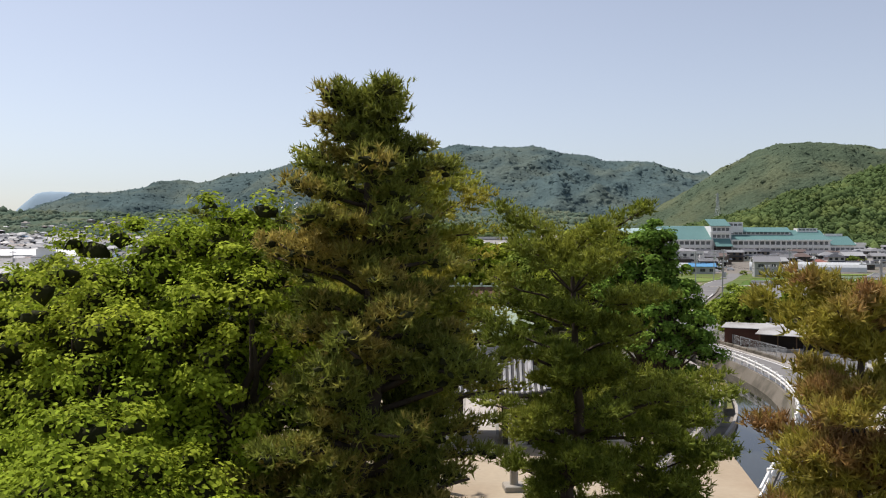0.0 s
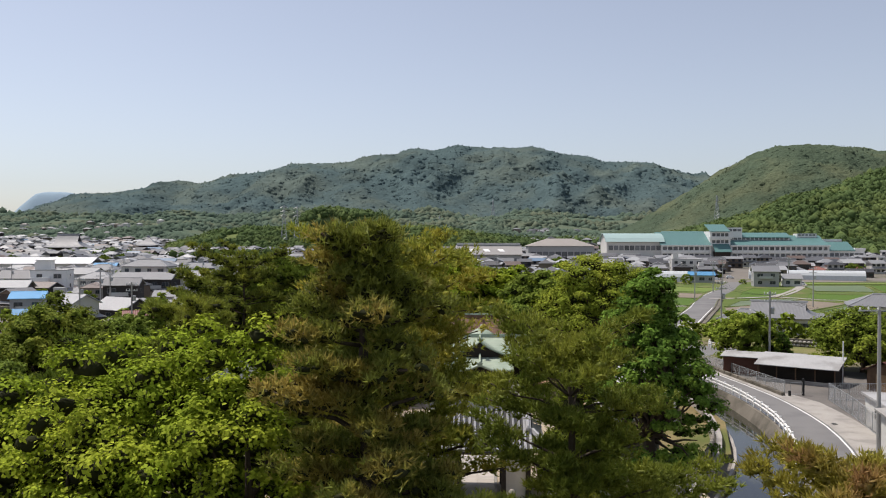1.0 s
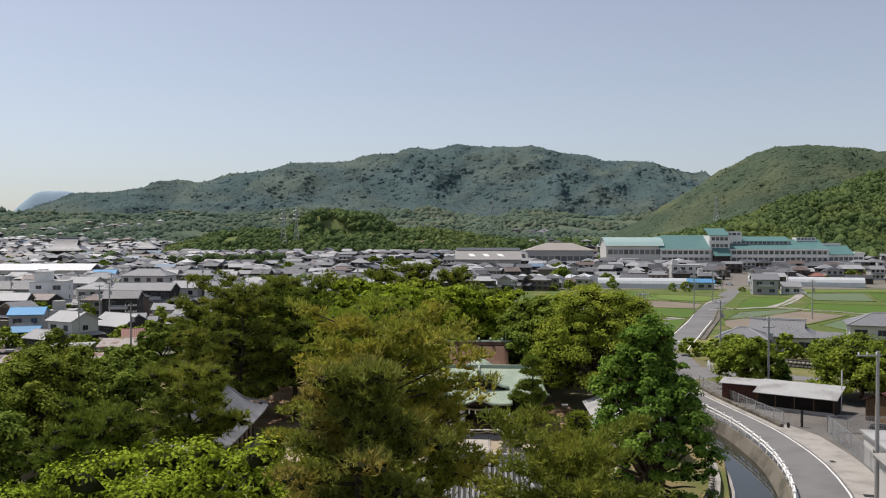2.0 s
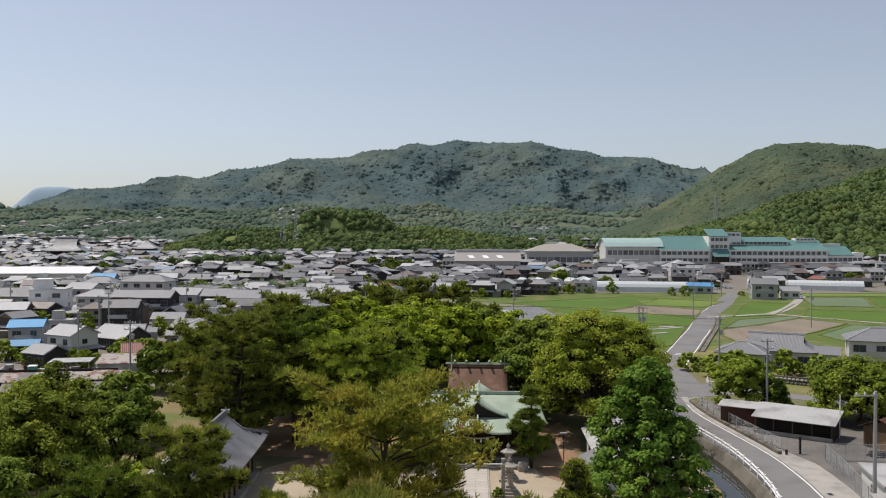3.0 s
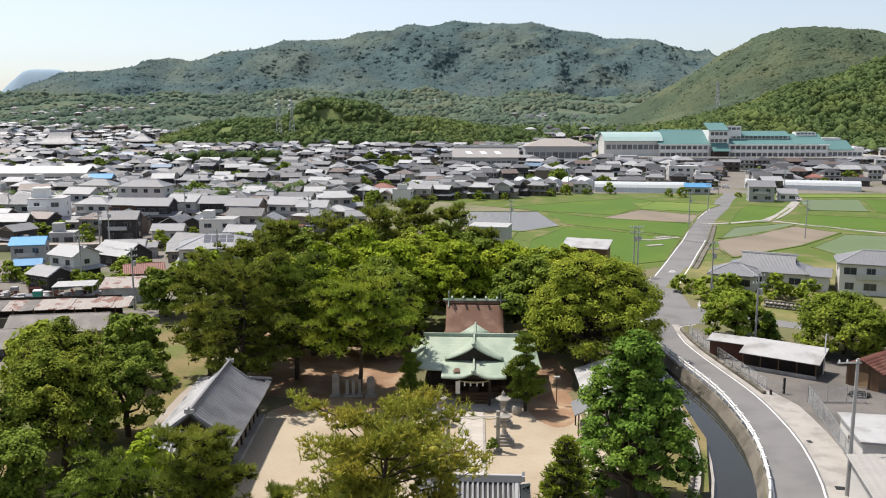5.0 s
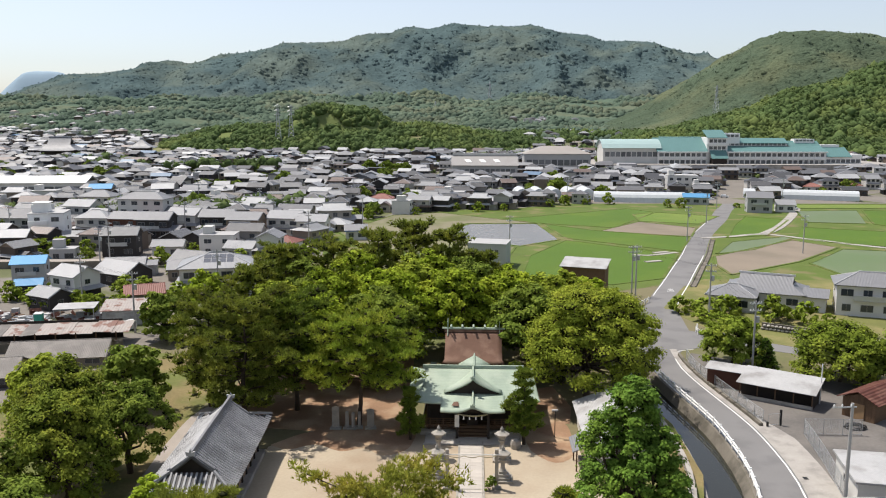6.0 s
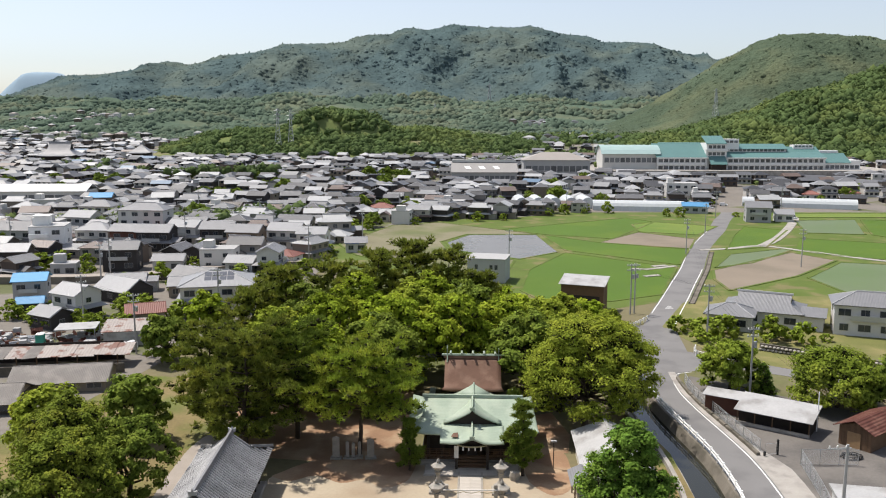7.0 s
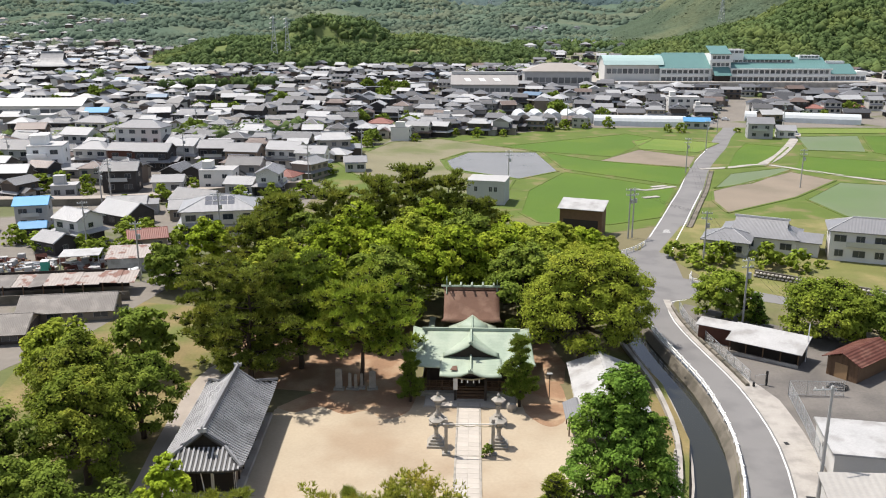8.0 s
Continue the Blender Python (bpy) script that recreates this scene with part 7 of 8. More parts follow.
teal("entrance_roof", -20.2, -9.5, -9.5, 4.0, -3.05, 9.0)
# solid dark block in place of the shade under the entrance roof
part("entrance_wall", Geo().box(-19.5, -8.5, -2, -10.2, -3.1, 4.2), M["darkwood"], school, "dark block standing in for the shaded entrance")
part("annex_wall", Geo().box(54.8, -2, -2, 78, 12, 4.8), M["white"], school)
teal("annex_roof", 54.9, 71.5, -3.5, 4.9, 8, 10.6)
part("annex_band", Geo().box(71.6, -2.4, 4.8, 78.4, 12, 6.4), M["white"], school)
part("roof_room", Geo().box(56, 8.1, 4.8, 68, 13, 12.2), M["white"], school)
strip_windows(school, 55.5, 77.5, 7, -2.0, 1.0, 2.2)
setting("school_terrace", Geo().slab([(100, 517), (300, 514), (300, 585), (100, 588)], 0.0, 6.9), M["concrete"], "raised pale terrace below the school", "terrace")
gym = thing("gymnasium", arranged(131.5, 540, -1.0, 6.8), "school gymnasium with pale mint barrel roof", "school building")
part("wall", Geo().box(-18, -9, -2, 18, 12, 9.6), M["wall_white"], gym)
part("roof", Geo().grid([[(x, -10.5 + 24 * i / 8, 9.6 + 5.4 * math.sin(math.pi * i / 8) ** 0.8) for x in (-19, 19)][::-1] for i in range(9)]), M["roof_mint"], gym, "pale mint sheet roof", False, 0.3)
for s in (-1, 1):
    v = [(s * 18, -9 + 21 * i / 8, 9.5 + 5.2 * math.sin(math.pi * i / 8) ** 0.8) for i in range(9)]
    part("gable", Geo().add(v, [tuple(range(9))]), M["wall_white"], gym)
strip_windows(gym, -17, 17, 10, -9.0, 4.4, 3.0)

f = thing("factory", arranged(33, 468, -2, 2.7), "grey factory with skylights in a long sheet roof", "factory")
part("wall", Geo().box(-18, -8, -1, 18, 10, 7), M["wall_grey"], f)
part("roof", Geo().grid([[(-18.6, -9, 6.8), (18.6, -9, 6.8)], [(-18.6, 3, 12.0), (18.6, 3, 12.0)], [(-18.6, 10.6, 9), (18.6, 10.6, 9)]]), mat("dull_sheet_roof", (0.30, 0.285, 0.27), 0.6, 0.12, 0.2, 3.0, stripe=0.7, stripe_depth=0.04), f, "", False, 0.25)
for i in range(3):
    x = -10 + i * 8
    part("skylight", Geo().add([(x, -5.6, 8.45), (x + 3, -5.6, 8.45), (x + 1.6, -2.4, 9.85), (x - 1.4, -2.4, 9.85)], [(0, 1, 2, 3)]), M["white"], f, "pale skylight", False, 0.1)
part("ridge_vent", Geo().box(-18, 2, 11.8, 18, 4, 13.2), M["wall_white"], f)
strip_windows(f, -17, 17, 12, -8.0, 2.6, 2.2)
f = thing("town_hall", arranged(80, 512, -2, 3.6), "plain grey hall with shallow roof", "hall")
part("wall", Geo().box(-20, -9, -1, 20, 9, 10.5), M["wall_grey"], f)
part("roof", Geo().add([(-20.8, -9.8, 10.5), (20.8, -9.8, 10.5), (20.8, 9.8, 10.5), (-20.8, 9.8, 10.5), (-8, 0, 15), (8, 0, 15)], [(0, 1, 5, 4), (1, 2, 5), (2, 3, 4, 5), (3, 0, 4), (3, 2, 1, 0)]), mat("dull_brown_roof", (0.33, 0.30, 0.27), 0.7, 0.1, 0.2, 3.0), f)
strip_windows(f, -19, 19, 10, -9.0, 3.5, 3.4)
f = thing("warehouse", arranged(-200, 378, 3, 0.8), "very long white sheet-roofed warehouse", "warehouse")
part("wall", Geo().box(-48, -8, -1, 48, 8, 6), M["wall_white"], f)
part("roof", Geo().grid([[(-48.6, -8.8, 5.9), (48.6, -8.8, 5.9)], [(-48.6, 0, 8.6), (48.6, 0, 8.6)], [(-48.6, 8.8, 5.9), (48.6, 8.8, 5.9)]]), mat("white_sheet_roof", (0.70, 0.70, 0.69), 0.5, 0.06, 0.2, 3.0, stripe=0.7, stripe_depth=0.03), f, "", False, 0.25)
strip_windows(f, -46, 46, 16, -8.0, 2.2, 2.0)
for x, y, w, d, z, lb in ((-265, 612, 26, 22, 7, "large temple hall with sweeping grey roof"), (-212, 628, 16, 16, 8, "temple hall with pyramidal tiled roof")):
    t = thing("temple_hall", arranged(x, y, 6, lift(y) - 1), lb, "temple")
    part("wall", Geo().box(-w / 2 + 2, -d / 2 + 2, -1, w / 2 - 2, d / 2 - 2, z), M["darkwood"], t)
    g, pt, half = swept_roof(w * (0.3 if w > 20 else 0.06), w / 2 + 1.5, d / 2 + 1.5, z, z + d * 0.42, 0.4 if w > 20 else 0.1, 1.5, 0.8, 7, 8)
    part("roof", g, M["roof_mid"], t, "", False, 0.3)
    r = Geo()
    ridge_bar(r, (-w * 0.3 if w > 20 else -1.2, 0, z + d * 0.42), (w * 0.3 if w > 20 else 1.2, 0, z + d * 0.42), 0.4, 0.8)
    part("ridge", r, M["tilecap"], t)


def hothouse(x, y, deg, L, w, h, n=1, name="greenhouse"):
    t = thing(name, arranged(x, y, deg, lift(y)), "long greenhouse under pale translucent film", "greenhouse", "greenhouses")
    for i in range(n):
        o = (i - (n - 1) / 2) * w
        rows = [[(-L / 2, o + w / 2 * math.cos(math.pi * j / 8), 0.6 + (h - 0.6) * math.sin(math.pi * j / 8) if 0 < j < 8 else -0.1), (L / 2, o + w / 2 * math.cos(math.pi * j / 8), 0.6 + (h - 0.6) * math.sin(math.pi * j / 8) if 0 < j < 8 else -0.1)] for j in range(9)]
        part("cover", Geo().grid(rows), M["polyfilm"], t, "", False, 0.04)
        for s in (-1, 1):
            part("end_wall", Geo().add([(s * L / 2, r[0][1], r[0][2]) for r in rows], [tuple(range(9))]), M["polyfilm"], t)


hothouse(91, 352, -9, 38, 7.5, 4.2)
hothouse(165, 362, -19, 47, 7.0, 4.0)
for i in range(5):
    hothouse(42 + i * 7.2, 366, 90, 16, 6.6, 4.6)


# ---------------------------------------------------------------- roadside and yard
gr = thing("guard_rail", arranged(0, 0), "white painted guard rail along the canal wall", "guard rail")
for z in (0.62, 0.98):
    part("rail", Geo().tube([(x, y, 0.3 + z - 0.25) for x, y in RAIL], 0.095, 6), M["white"], gr)
post = mesh_of("post", Geo().box(-0.09, -0.09, 0.2, 0.09, 0.09, 1.2, c=0.02), M["white"])
fine_rail = [q for q in smooth_line([p for p in RAIL if p[1] > 44][::2], 1.9)]
for x, y in fine_rail:
    o = new("post", post)
    o.parent, o.location = gr, (x, y, 0.05)
gr2 = thing("guard_rail", arranged(0, 0), "white guard rail at the junction corner", "guard rail")
for pts in ([(31.5, 149.2), (36.5, 149.8), (40.2, 152.6), (43.6, 157.2)], [(46.2, 136), (45.2, 132.5), (48.5, 129.6)]):
    ln = smooth_line(pts, 1.8)
    for z in (0.55, 0.85):
        part("rail", Geo().tube([(x, y, z) for x, y in ln], 0.06, 6), M["white"], gr2)
    for x, y in ln:
        o = new("post", post)
        o.parent, o.location = gr2, (x, y, -0.2)

# shrine-side fence of pale stone posts above the canal ledge
sf = thing("stone_fence", arranged(0, 0), "row of pale granite fence posts above the canal", "fence")
fp = mesh_of("post", Geo().box(-0.13, -0.13, 0.0, 0.13, 0.13, 1.35, c=0.05), M["stone"])
edge = smooth_line([(x - 0.55, y) for x, y in BANK_L if 46 < y < 80][::2], 0.75)
for x, y in edge:
    o = new("post", fp)
    o.parent, o.location = sf, (x, y, 0)
for z in (0.5, 1.05):
    part("rail", Geo().tube([(x, y, z) for x, y in edge], 0.06, 5), M["stone"], sf)


def mesh_fence(pts, h, label, step=2.0):
    t = thing("wire_fence", arranged(0, 0), label, "fence")
    ln = smooth_line(pts, step) if len(pts) > 2 else [tuple(Vector(pts[0]).lerp(Vector(pts[1]), i / max(1, round((Vector(pts[1]) - Vector(pts[0])).length / step)))) for i in range(max(1, round((Vector(pts[1]) - Vector(pts[0])).length / step)) + 1)]
    for x, y in ln:
        part("post", Geo().tube([(x, y, -0.05), (x, y, h)], 0.035, 6), M["metal"], t)
    for z in (0.12, h - 0.03):
        part("rail", Geo().tube([(x, y, z) for x, y in ln], 0.025, 5), M["metal"], t)
    w = Geo()
    for i in range(1, 14):
        z = 0.12 + (h - 0.15) * i / 14
        w.tube([(x, y, z) for x, y in ln], 0.008, 3)
    for (xa, ya), (xb, yb) in zip(ln, ln[1:]):
        for i in range(1, 12):
            u = i / 12
            w.tube([(xa + (xb - xa) * u, ya + (yb - ya) * u, 0.12), (xa + (xb - xa) * u, ya + (yb - ya) * u, h - 0.03)], 0.008, 3)
    tagged(part("wire_mesh", w, M["metal"], t), kind="stuff")
    return t


mesh_fence([(39.0, 118.8), (38.4, 113), (38.8, 106), (39.3, 99), (39.9, 92.5)], 1.5, "galvanised wire fence between road and yard")
mesh_fence([(43.0, 88.6), (41.4, 80.5), (39.2, 71.5)], 1.9, "galvanised wire fence round the storage plot")
mesh_fence([(43.0, 88.6), (49.4, 88.2)], 1.9, "galvanised wire fence round the storage plot")
kb = thing("block_kerb", arranged(0, 0), "low wall of weathered concrete blocks along the road", "kerb")
blk = mesh_of("block", Geo().box(-0.22, -0.85, -0.02, 0.22, 0.85, 0.42, c=0.05), M["oldconc"])
e = [p for p in near if 88 < p[1] < 121]
for (xa, ya), (xb, yb) in zip(shifted(e, 3.25), shifted(e, 3.25)[1:]):
    n = 2
    for i in range(n):
        o = new("block", blk)
        o.parent = kb
        o.matrix_local = pose(xa + (xb - xa) * (i + 0.5) / n, ya + (yb - ya) * (i + 0.5) / n, 0, 0, 0, -math.degrees(math.atan2(xb - xa, yb - ya)))
yg = thing("yard_gate", arranged(40.6, 91.2, 12), "open grey steel yard gate between dark posts", "gate")
for x in (-0.8, 0.9):
    part("post", Geo().box(x - 0.1, -0.1, -0.05, x + 0.1, 0.1, 1.9 if x > 0 else 0.6), M["black"], yg)
part("leaf", Geo().tube([(-0.7, 0, 0.2), (0.8, 0, 0.2), (0.8, 0, 1.5), (-0.7, 0, 1.5), (-0.7, 0, 0.2)], 0.03, 5), M["metal"], yg)

# long shed
sh = thing("long_shed", arranged(0, 0), "long open shed with pale grey sheet roof", "shed")
dx, dy = Vector((0.80, -0.60)), Vector((-0.60, -0.80))
o0 = Vector((39.4, 107.4))


def sp(u, v, z):
    p = o0 + dx * u + dy * v
    return (p.x, p.y, z)


def sbox(u0, v0, z0, u1, v1, z1):
    v = [sp(u, w, z) for z in (z0, z1) for u, w in ((u0, v0), (u1, v0), (u1, v1), (u0, v1))]
    return Geo().add(v, [(0, 1, 2, 3), (7, 6, 5, 4), (4, 5, 1, 0), (5, 6, 2, 1), (6, 7, 3, 2), (7, 4, 0, 3)])


part("main_roof", Geo().grid([[sp(4.0, -0.4, 3.75), sp(13.6, -0.4, 3.75)], [sp(4.0, 4.6, 2.55), sp(13.6, 4.6, 2.55)]][::-1]), M["tin"], sh, "", False, 0.10)
part("rear_roof", Geo().grid([[sp(-1.0, -0.3, 3.5), sp(4.0, -0.4, 3.62)], [sp(-1.0, 1.9, 2.9), sp(4.0, 1.9, 3.0)]][::-1]), M["tin"], sh, "", False, 0.10)
part("back_wall", sbox(-0.7, 0.0, -0.05, 13.3, 0.15, 3.4), M["wood"], sh)
part("board_wall", sbox(-0.7, 1.3, -0.05, 4.2, 1.42, 2.75), M["redwood"], sh, "red-brown weathered boards")
part("end_wall", sbox(13.0, 0.2, -0.05, 13.15, 4.0, 2.6), M["darkwood"], sh)
part("low_wall", sbox(4.2, 4.0, -0.05, 13.2, 4.15, 0.55), M["concrete"], sh)
part("inner_wall", sbox(4.2, 2.6, -0.05, 13.0, 2.7, 2.7), M["darkwood"], sh)
for i in range(5):
    part("post", sbox(4.3 + i * 2.18, 3.95, 0.5, 4.42 + i * 2.18, 4.07, 2.6), M["wood"], sh)
sh.scale = (1, 1, 0.82)
wp = thing("white_post", arranged(49.5, 98.6, 0), "tall thin white post beside the shed", "post")
part("pole", Geo().tube([(0, 0, -0.05), (0.05, 0, 5.2)], 0.07, 7), M["white"], wp)

# rust-roofed barn
bn = thing("barn", arranged(54.6, 95.4, -54.4), "weathered board barn with rusty red tin roof", "barn")
for i in range(11):
    part("board", Geo().box(-1.95 + i * 0.355, -3.76, -0.05, -1.62 + i * 0.355, -3.7, 2.7 + 0.9 * (1 - abs(i - 5) / 5.5)), M["wood"], bn)
part("wall", Geo().box(-1.95, -3.7, -0.05, 1.95, 4.6, 2.7), M["wood"], bn)
part("door", Geo().box(-0.9, -3.84, 0.0, 0.7, -3.77, 2.2), mat("pale_door_board", (0.30, 0.19, 0.10), 0.85, 0.2, 2.0), bn, "paler plank door")
part("roof", Geo().grid([[(-2.5, -4.2, 2.6), (0, -4.2, 3.9), (2.5, -4.2, 2.6)], [(-2.5, 5.0, 2.6), (0, 5.0, 3.9), (2.5, 5.0, 2.6)]][::-1]), M["rust"], bn, "rusty red corrugated tin roof", False, 0.08)
bn.scale = (1, 1, 0.88)
ls = thing("lean_to", arranged(60.0, 92.4, 30), "low shelter with white sheet roof", "shelter")
part("roof", Geo().grid([[(-2.2, -2.6, 2.1), (2.4, -2.6, 2.1)], [(-2.2, 2.0, 2.7), (2.4, 2.0, 2.7)]]), M["white"], ls, "", False, 0.08)
for x in (-2.0, 2.2):
    for y in (-2.3, 1.8):
        part("post", Geo().box(x - 0.06, y - 0.06, -0.05, x + 0.06, y + 0.06, 2.4), M["metal"], ls)
cc = thing("cable_coil", arranged(49.8, 90.4, 0), "heap of coiled black cable on the yard", "cable")
for i in range(7):
    r2 = random.Random(i)
    a, b = r2.uniform(0.7, 1.25), r2.uniform(0.5, 0.9)
    part("loop", Geo().tube([(a * math.cos(k * math.pi / 10) + r2.uniform(-.15, .15), b * math.sin(k * math.pi / 10) + r2.uniform(-.1, .1), 0.07 + i * 0.05) for k in range(21)], 0.04, 5), M["black"], cc)

# pale buildings by the storage plot
wb = thing("store_house", arranged(43.2, 72.6, -12), "white store house with flat pale sheet roof", "building")
part("wall", Geo().box(-3.3, -3.6, -0.05, 3.3, 3.6, 2.85), M["wall_white"], wb)
part("roof", Geo().box(-3.6, -3.9, 2.85, 3.6, 3.9, 3.05), M["tin"], wb)
window(wb, 0.0, -3.3, 1.2, 1.4, 0.8, "left")
ww = thing("warehouse_white", arranged(40.4, 55.0, -14), "tall white warehouse with grey sheet roof beside the road", "warehouse")
ww.name = "roadside_warehouse"
part("wall", Geo().box(-7.2, -9.0, -0.05, 7.5, 7.6, 3.9), M["wall_white"], ww)
part("roof", Geo().grid([[(-7.6, -9.3, 3.9), (0, -9.3, 4.7), (7.8, -9.3, 3.9)], [(-7.6, 8.0, 3.9), (0, 8.0, 4.7), (7.8, 8.0, 3.9)]][::-1]), mat("grey_sheet_roof", (0.33, 0.315, 0.29), 0.7, 0.15, 0.4, 4.0, stripe=0.6, stripe_depth=0.03), ww, "", False, 0.14)
part("gable", Geo().add([(-7.2, 7.61, 3.85), (7.5, 7.61, 3.85), (0, 7.61, 4.6)], [(0, 1, 2)][::-1]), M["wall_white"], ww)
for y in (5.6, 3.4):
    u = thing("outdoor_unit", arranged(34.4 + (y - 5.6) * 0.25, 61.6 + (y - 5.6), -14), "pale boxed outdoor unit beside the warehouse", "outdoor unit", "outdoor units")
    part("case", Geo().box(-0.2, -0.45, 0.0, 0.2, 0.45, 0.8, c=0.03), M["white"], u)
    part("grille", Geo().lathe([(0.28, 0), (0.28, 0.03)], 12, pose(-0.2, 0, 0.42, 0, -90, 0)), M["black"], u)
dr = thing("drain_grate", arranged(35.9, 66.6, -14), "dark steel drain opening in the concrete strip", "drain")
part("grate", Geo().box(-0.5, -0.35, 0.045, 0.5, 0.35, 0.075), M["black"], dr)
mh = thing("drain_grate", arranged(37.9, 77.0, 0), "small dark drain cover in the concrete strip", "drain")
part("grate", Geo().box(-0.22, -0.3, 0.045, 0.22, 0.3, 0.07), M["black"], mh)


# ---------------------------------------------------------------- poles and wires
def utility_pole(m, h=11.0, label="grey concrete utility pole with crossarms and insulators"):
    p = thing("utility_pole", m, label, "utility pole", "utility poles")
    part("pole", Geo().tube([(0, 0, -0.1), (0, 0, h)], [0.17, 0.11], 9), M["pole"], p)
    for z in (h - 0.5, h - 1.5):
        a = part("crossarm", Geo().box(-0.9, -0.06, z, 0.9, 0.06, z + 0.12), M["metal"], p)
        for x in (-0.8, -0.3, 0.4, 0.8):
            part("insulator", Geo().lathe([(0.06, z + 0.12), (0.08, z + 0.22), (0.05, z + 0.36)], 6, Matrix.Translation((x, 0, 0))), M["white"], a)
    part("transformer", Geo().lathe([(0.26, h - 3.1), (0.28, h - 2.3), (0.2, h - 2.2)], 10, Matrix.Translation((0.38, 0, 0))), M["metal"], p)
    return p


up = utility_pole(arranged(46.0, 111.5, 10), 10.4)
rp = thing("utility_pole", arranged(35.7, 65.3, 4), "plain grey concrete pole with one side crossarm", "utility pole", "utility poles")
part("pole", Geo().tube([(0, 0, -0.1), (0, 0, 12.0)], [0.19, 0.12], 9), M["pole"], rp)
arm = part("crossarm", Geo().box(-1.75, -0.05, 11.6, 0.35, 0.05, 11.7), M["metal"], rp)
for x in (-1.6, -0.9, -0.1):
    part("insulator", Geo().lathe([(0.06, 11.7), (0.09, 11.8), (0.05, 11.94)], 6, Matrix.Translation((x, 0, 0))), M["white"], arm)
POLES = [(42.4, 163.0, -20), (41.4, 162.2, -20), (50.0, 141.5, -20), (76, 237, -20), (96, 280, -25), (117, 330, -20), (-48.2, 135.0, 20), (-63.5, 151.5, 20), (-40.0, 158.0, 15), (-77, 201, 10), (-32, 226, 10), (-20, 262, 0), (-48, 262, 10), (-72, 248, 10),
         (-96, 252, 10), (-120, 240, 10), (22, 214, 0), (-10, 320, 0), (-60, 300, 5), (-110, 300, 0), (60, 350, 0), (150, 345, -20), (100, 215, -20), (-150, 280, 5), (-90, 330, 5), (-30, 345, 5), (30, 372, 0), (-75.0, 190.0, 15)]
for x, y, d in POLES:
    copy_thing(up, arranged(x, y, d, lift(y)))


def wire(a, b, sag=0.6, r=0.012):
    w = thing("power_line", arranged(0, 0), "thin black overhead wires between poles", "wire", "overhead wires")
    a, b = Vector(a), Vector(b)
    for o in (-0.7, 0.0, 0.7):
        part("strand", Geo().tube([tuple(a.lerp(b, i / 8) + Vector((o, 0, -sag * math.sin(math.pi * i / 8)))) for i in range(9)], r, 3), M["black"], w)


for a, b in (((44.2, 81.4), (46.0, 111.5)), ((46.0, 111.5), (50.0, 141.5)), ((50.0, 141.5), (42.4, 163.0)), ((50.0, 141.5), (76, 237)), ((76, 237), (96, 280)), ((96, 280), (117, 330)), ((-48.2, 135), (-63.5, 151.5)), ((-63.5, 151.5), (-77, 201)), ((-40, 158), (-32, 226))):
    wire((*a, 9.9), (*b, 9.9))


def pylon(x, y, z, h):
    t = thing("pylon", arranged(x, y, 10, z), "tall grey lattice power pylon on the hillside", "pylon", "pylons")
    w = h * 0.09
    legs = []
    for sx, sy in ((-1, -1), (1, -1), (1, 1), (-1, 1)):
        part("leg", Geo().tube([(sx * w, sy * w, -2), (sx * w * 0.35, sy * w * 0.35, h * 0.6), (sx * 0.4, sy * 0.4, h)], max(0.25, h * 0.009), 4), M["metal"], t)
    for i in range(8):
        z0, z1 = h * i / 9, h * (i + 1) / 9
        k0, k1 = w * max(0.15, 1 - i / 9 * 1.05), w * max(0.15, 1 - (i + 1) / 9 * 1.05)
        for s in (-1, 1):
            part("brace", Geo().tube([(-k0 * s, -k0, z0), (k1 * s, -k1, z1)], 0.16, 3), M["metal"], t)
            part("brace", Geo().tube([(-k0, k0 * s, z0), (-k1, -k1 * s, z1)], 0.16, 3), M["metal"], t)
    for z2 in (0.68, 0.8, 0.92):
        part("arm", Geo().tube([(-w * 1.1, 0, h * z2), (0, 0, h * z2 + 1.5), (w * 1.1, 0, h * z2)], 0.2, 4), M["metal"], t)


pylon(183, 2420, mountain(183, 2420) - 2, 141 - mountain(183, 2420))
pylon(380, 1095, olive_hill(380, 1095) - 1, 36)
pylon(-123, 700, green_hill(-123, 700) + 1, 30)
pylon(-113, 705, green_hill(-113, 705) + 1, 28)
pylon(20, 1800, lift(900) - 1, 60)


# ---------------------------------------------------------------- junk yard beside the grove
js = thing("open_shed", arranged(-59, 128.5, 7), "long open shed with rust-streaked tin roof", "shed")
rs = random.Random(31)
u = -11.2
while u < 10.6:
    w2, k2, z2 = rs.uniform(1.3, 3.4), rs.choice(("rust_white", "rust_white", "rust", "tin", "roof_old")), rs.uniform(-0.12, 0.16)
    part("roof_sheet", Geo().grid([[(u, -2.2 + rs.uniform(-0.5, 0.3), 2.1 + z2), (u + w2, -2.2 + rs.uniform(-0.5, 0.3), 2.1 + z2)], [(u, 2.4, 2.8 + z2), (u + w2, 2.4, 2.8 + z2)]]), M[k2], js, "", False, 0.06)
    u += w2 * 0.97
for i in range(8):
    part("post", Geo().box(-10.7 + i * 3, -2.8, -0.05, -10.55 + i * 3, -2.65, 2.35), M["wood"], js)
part("back_wall", Geo().box(-10.8, 2.6, -0.05, 10.2, 2.72, 3.1), M["darkwood"], js)
gw2 = thing("yard_wall", arranged(-58, 123.6, 7), "long grey block wall in front of the sheds", "wall", kind="structure")
part("body", Geo().box(-14, -0.1, -0.05, 11.5, 0.1, 1.5), M["oldconc"], gw2)
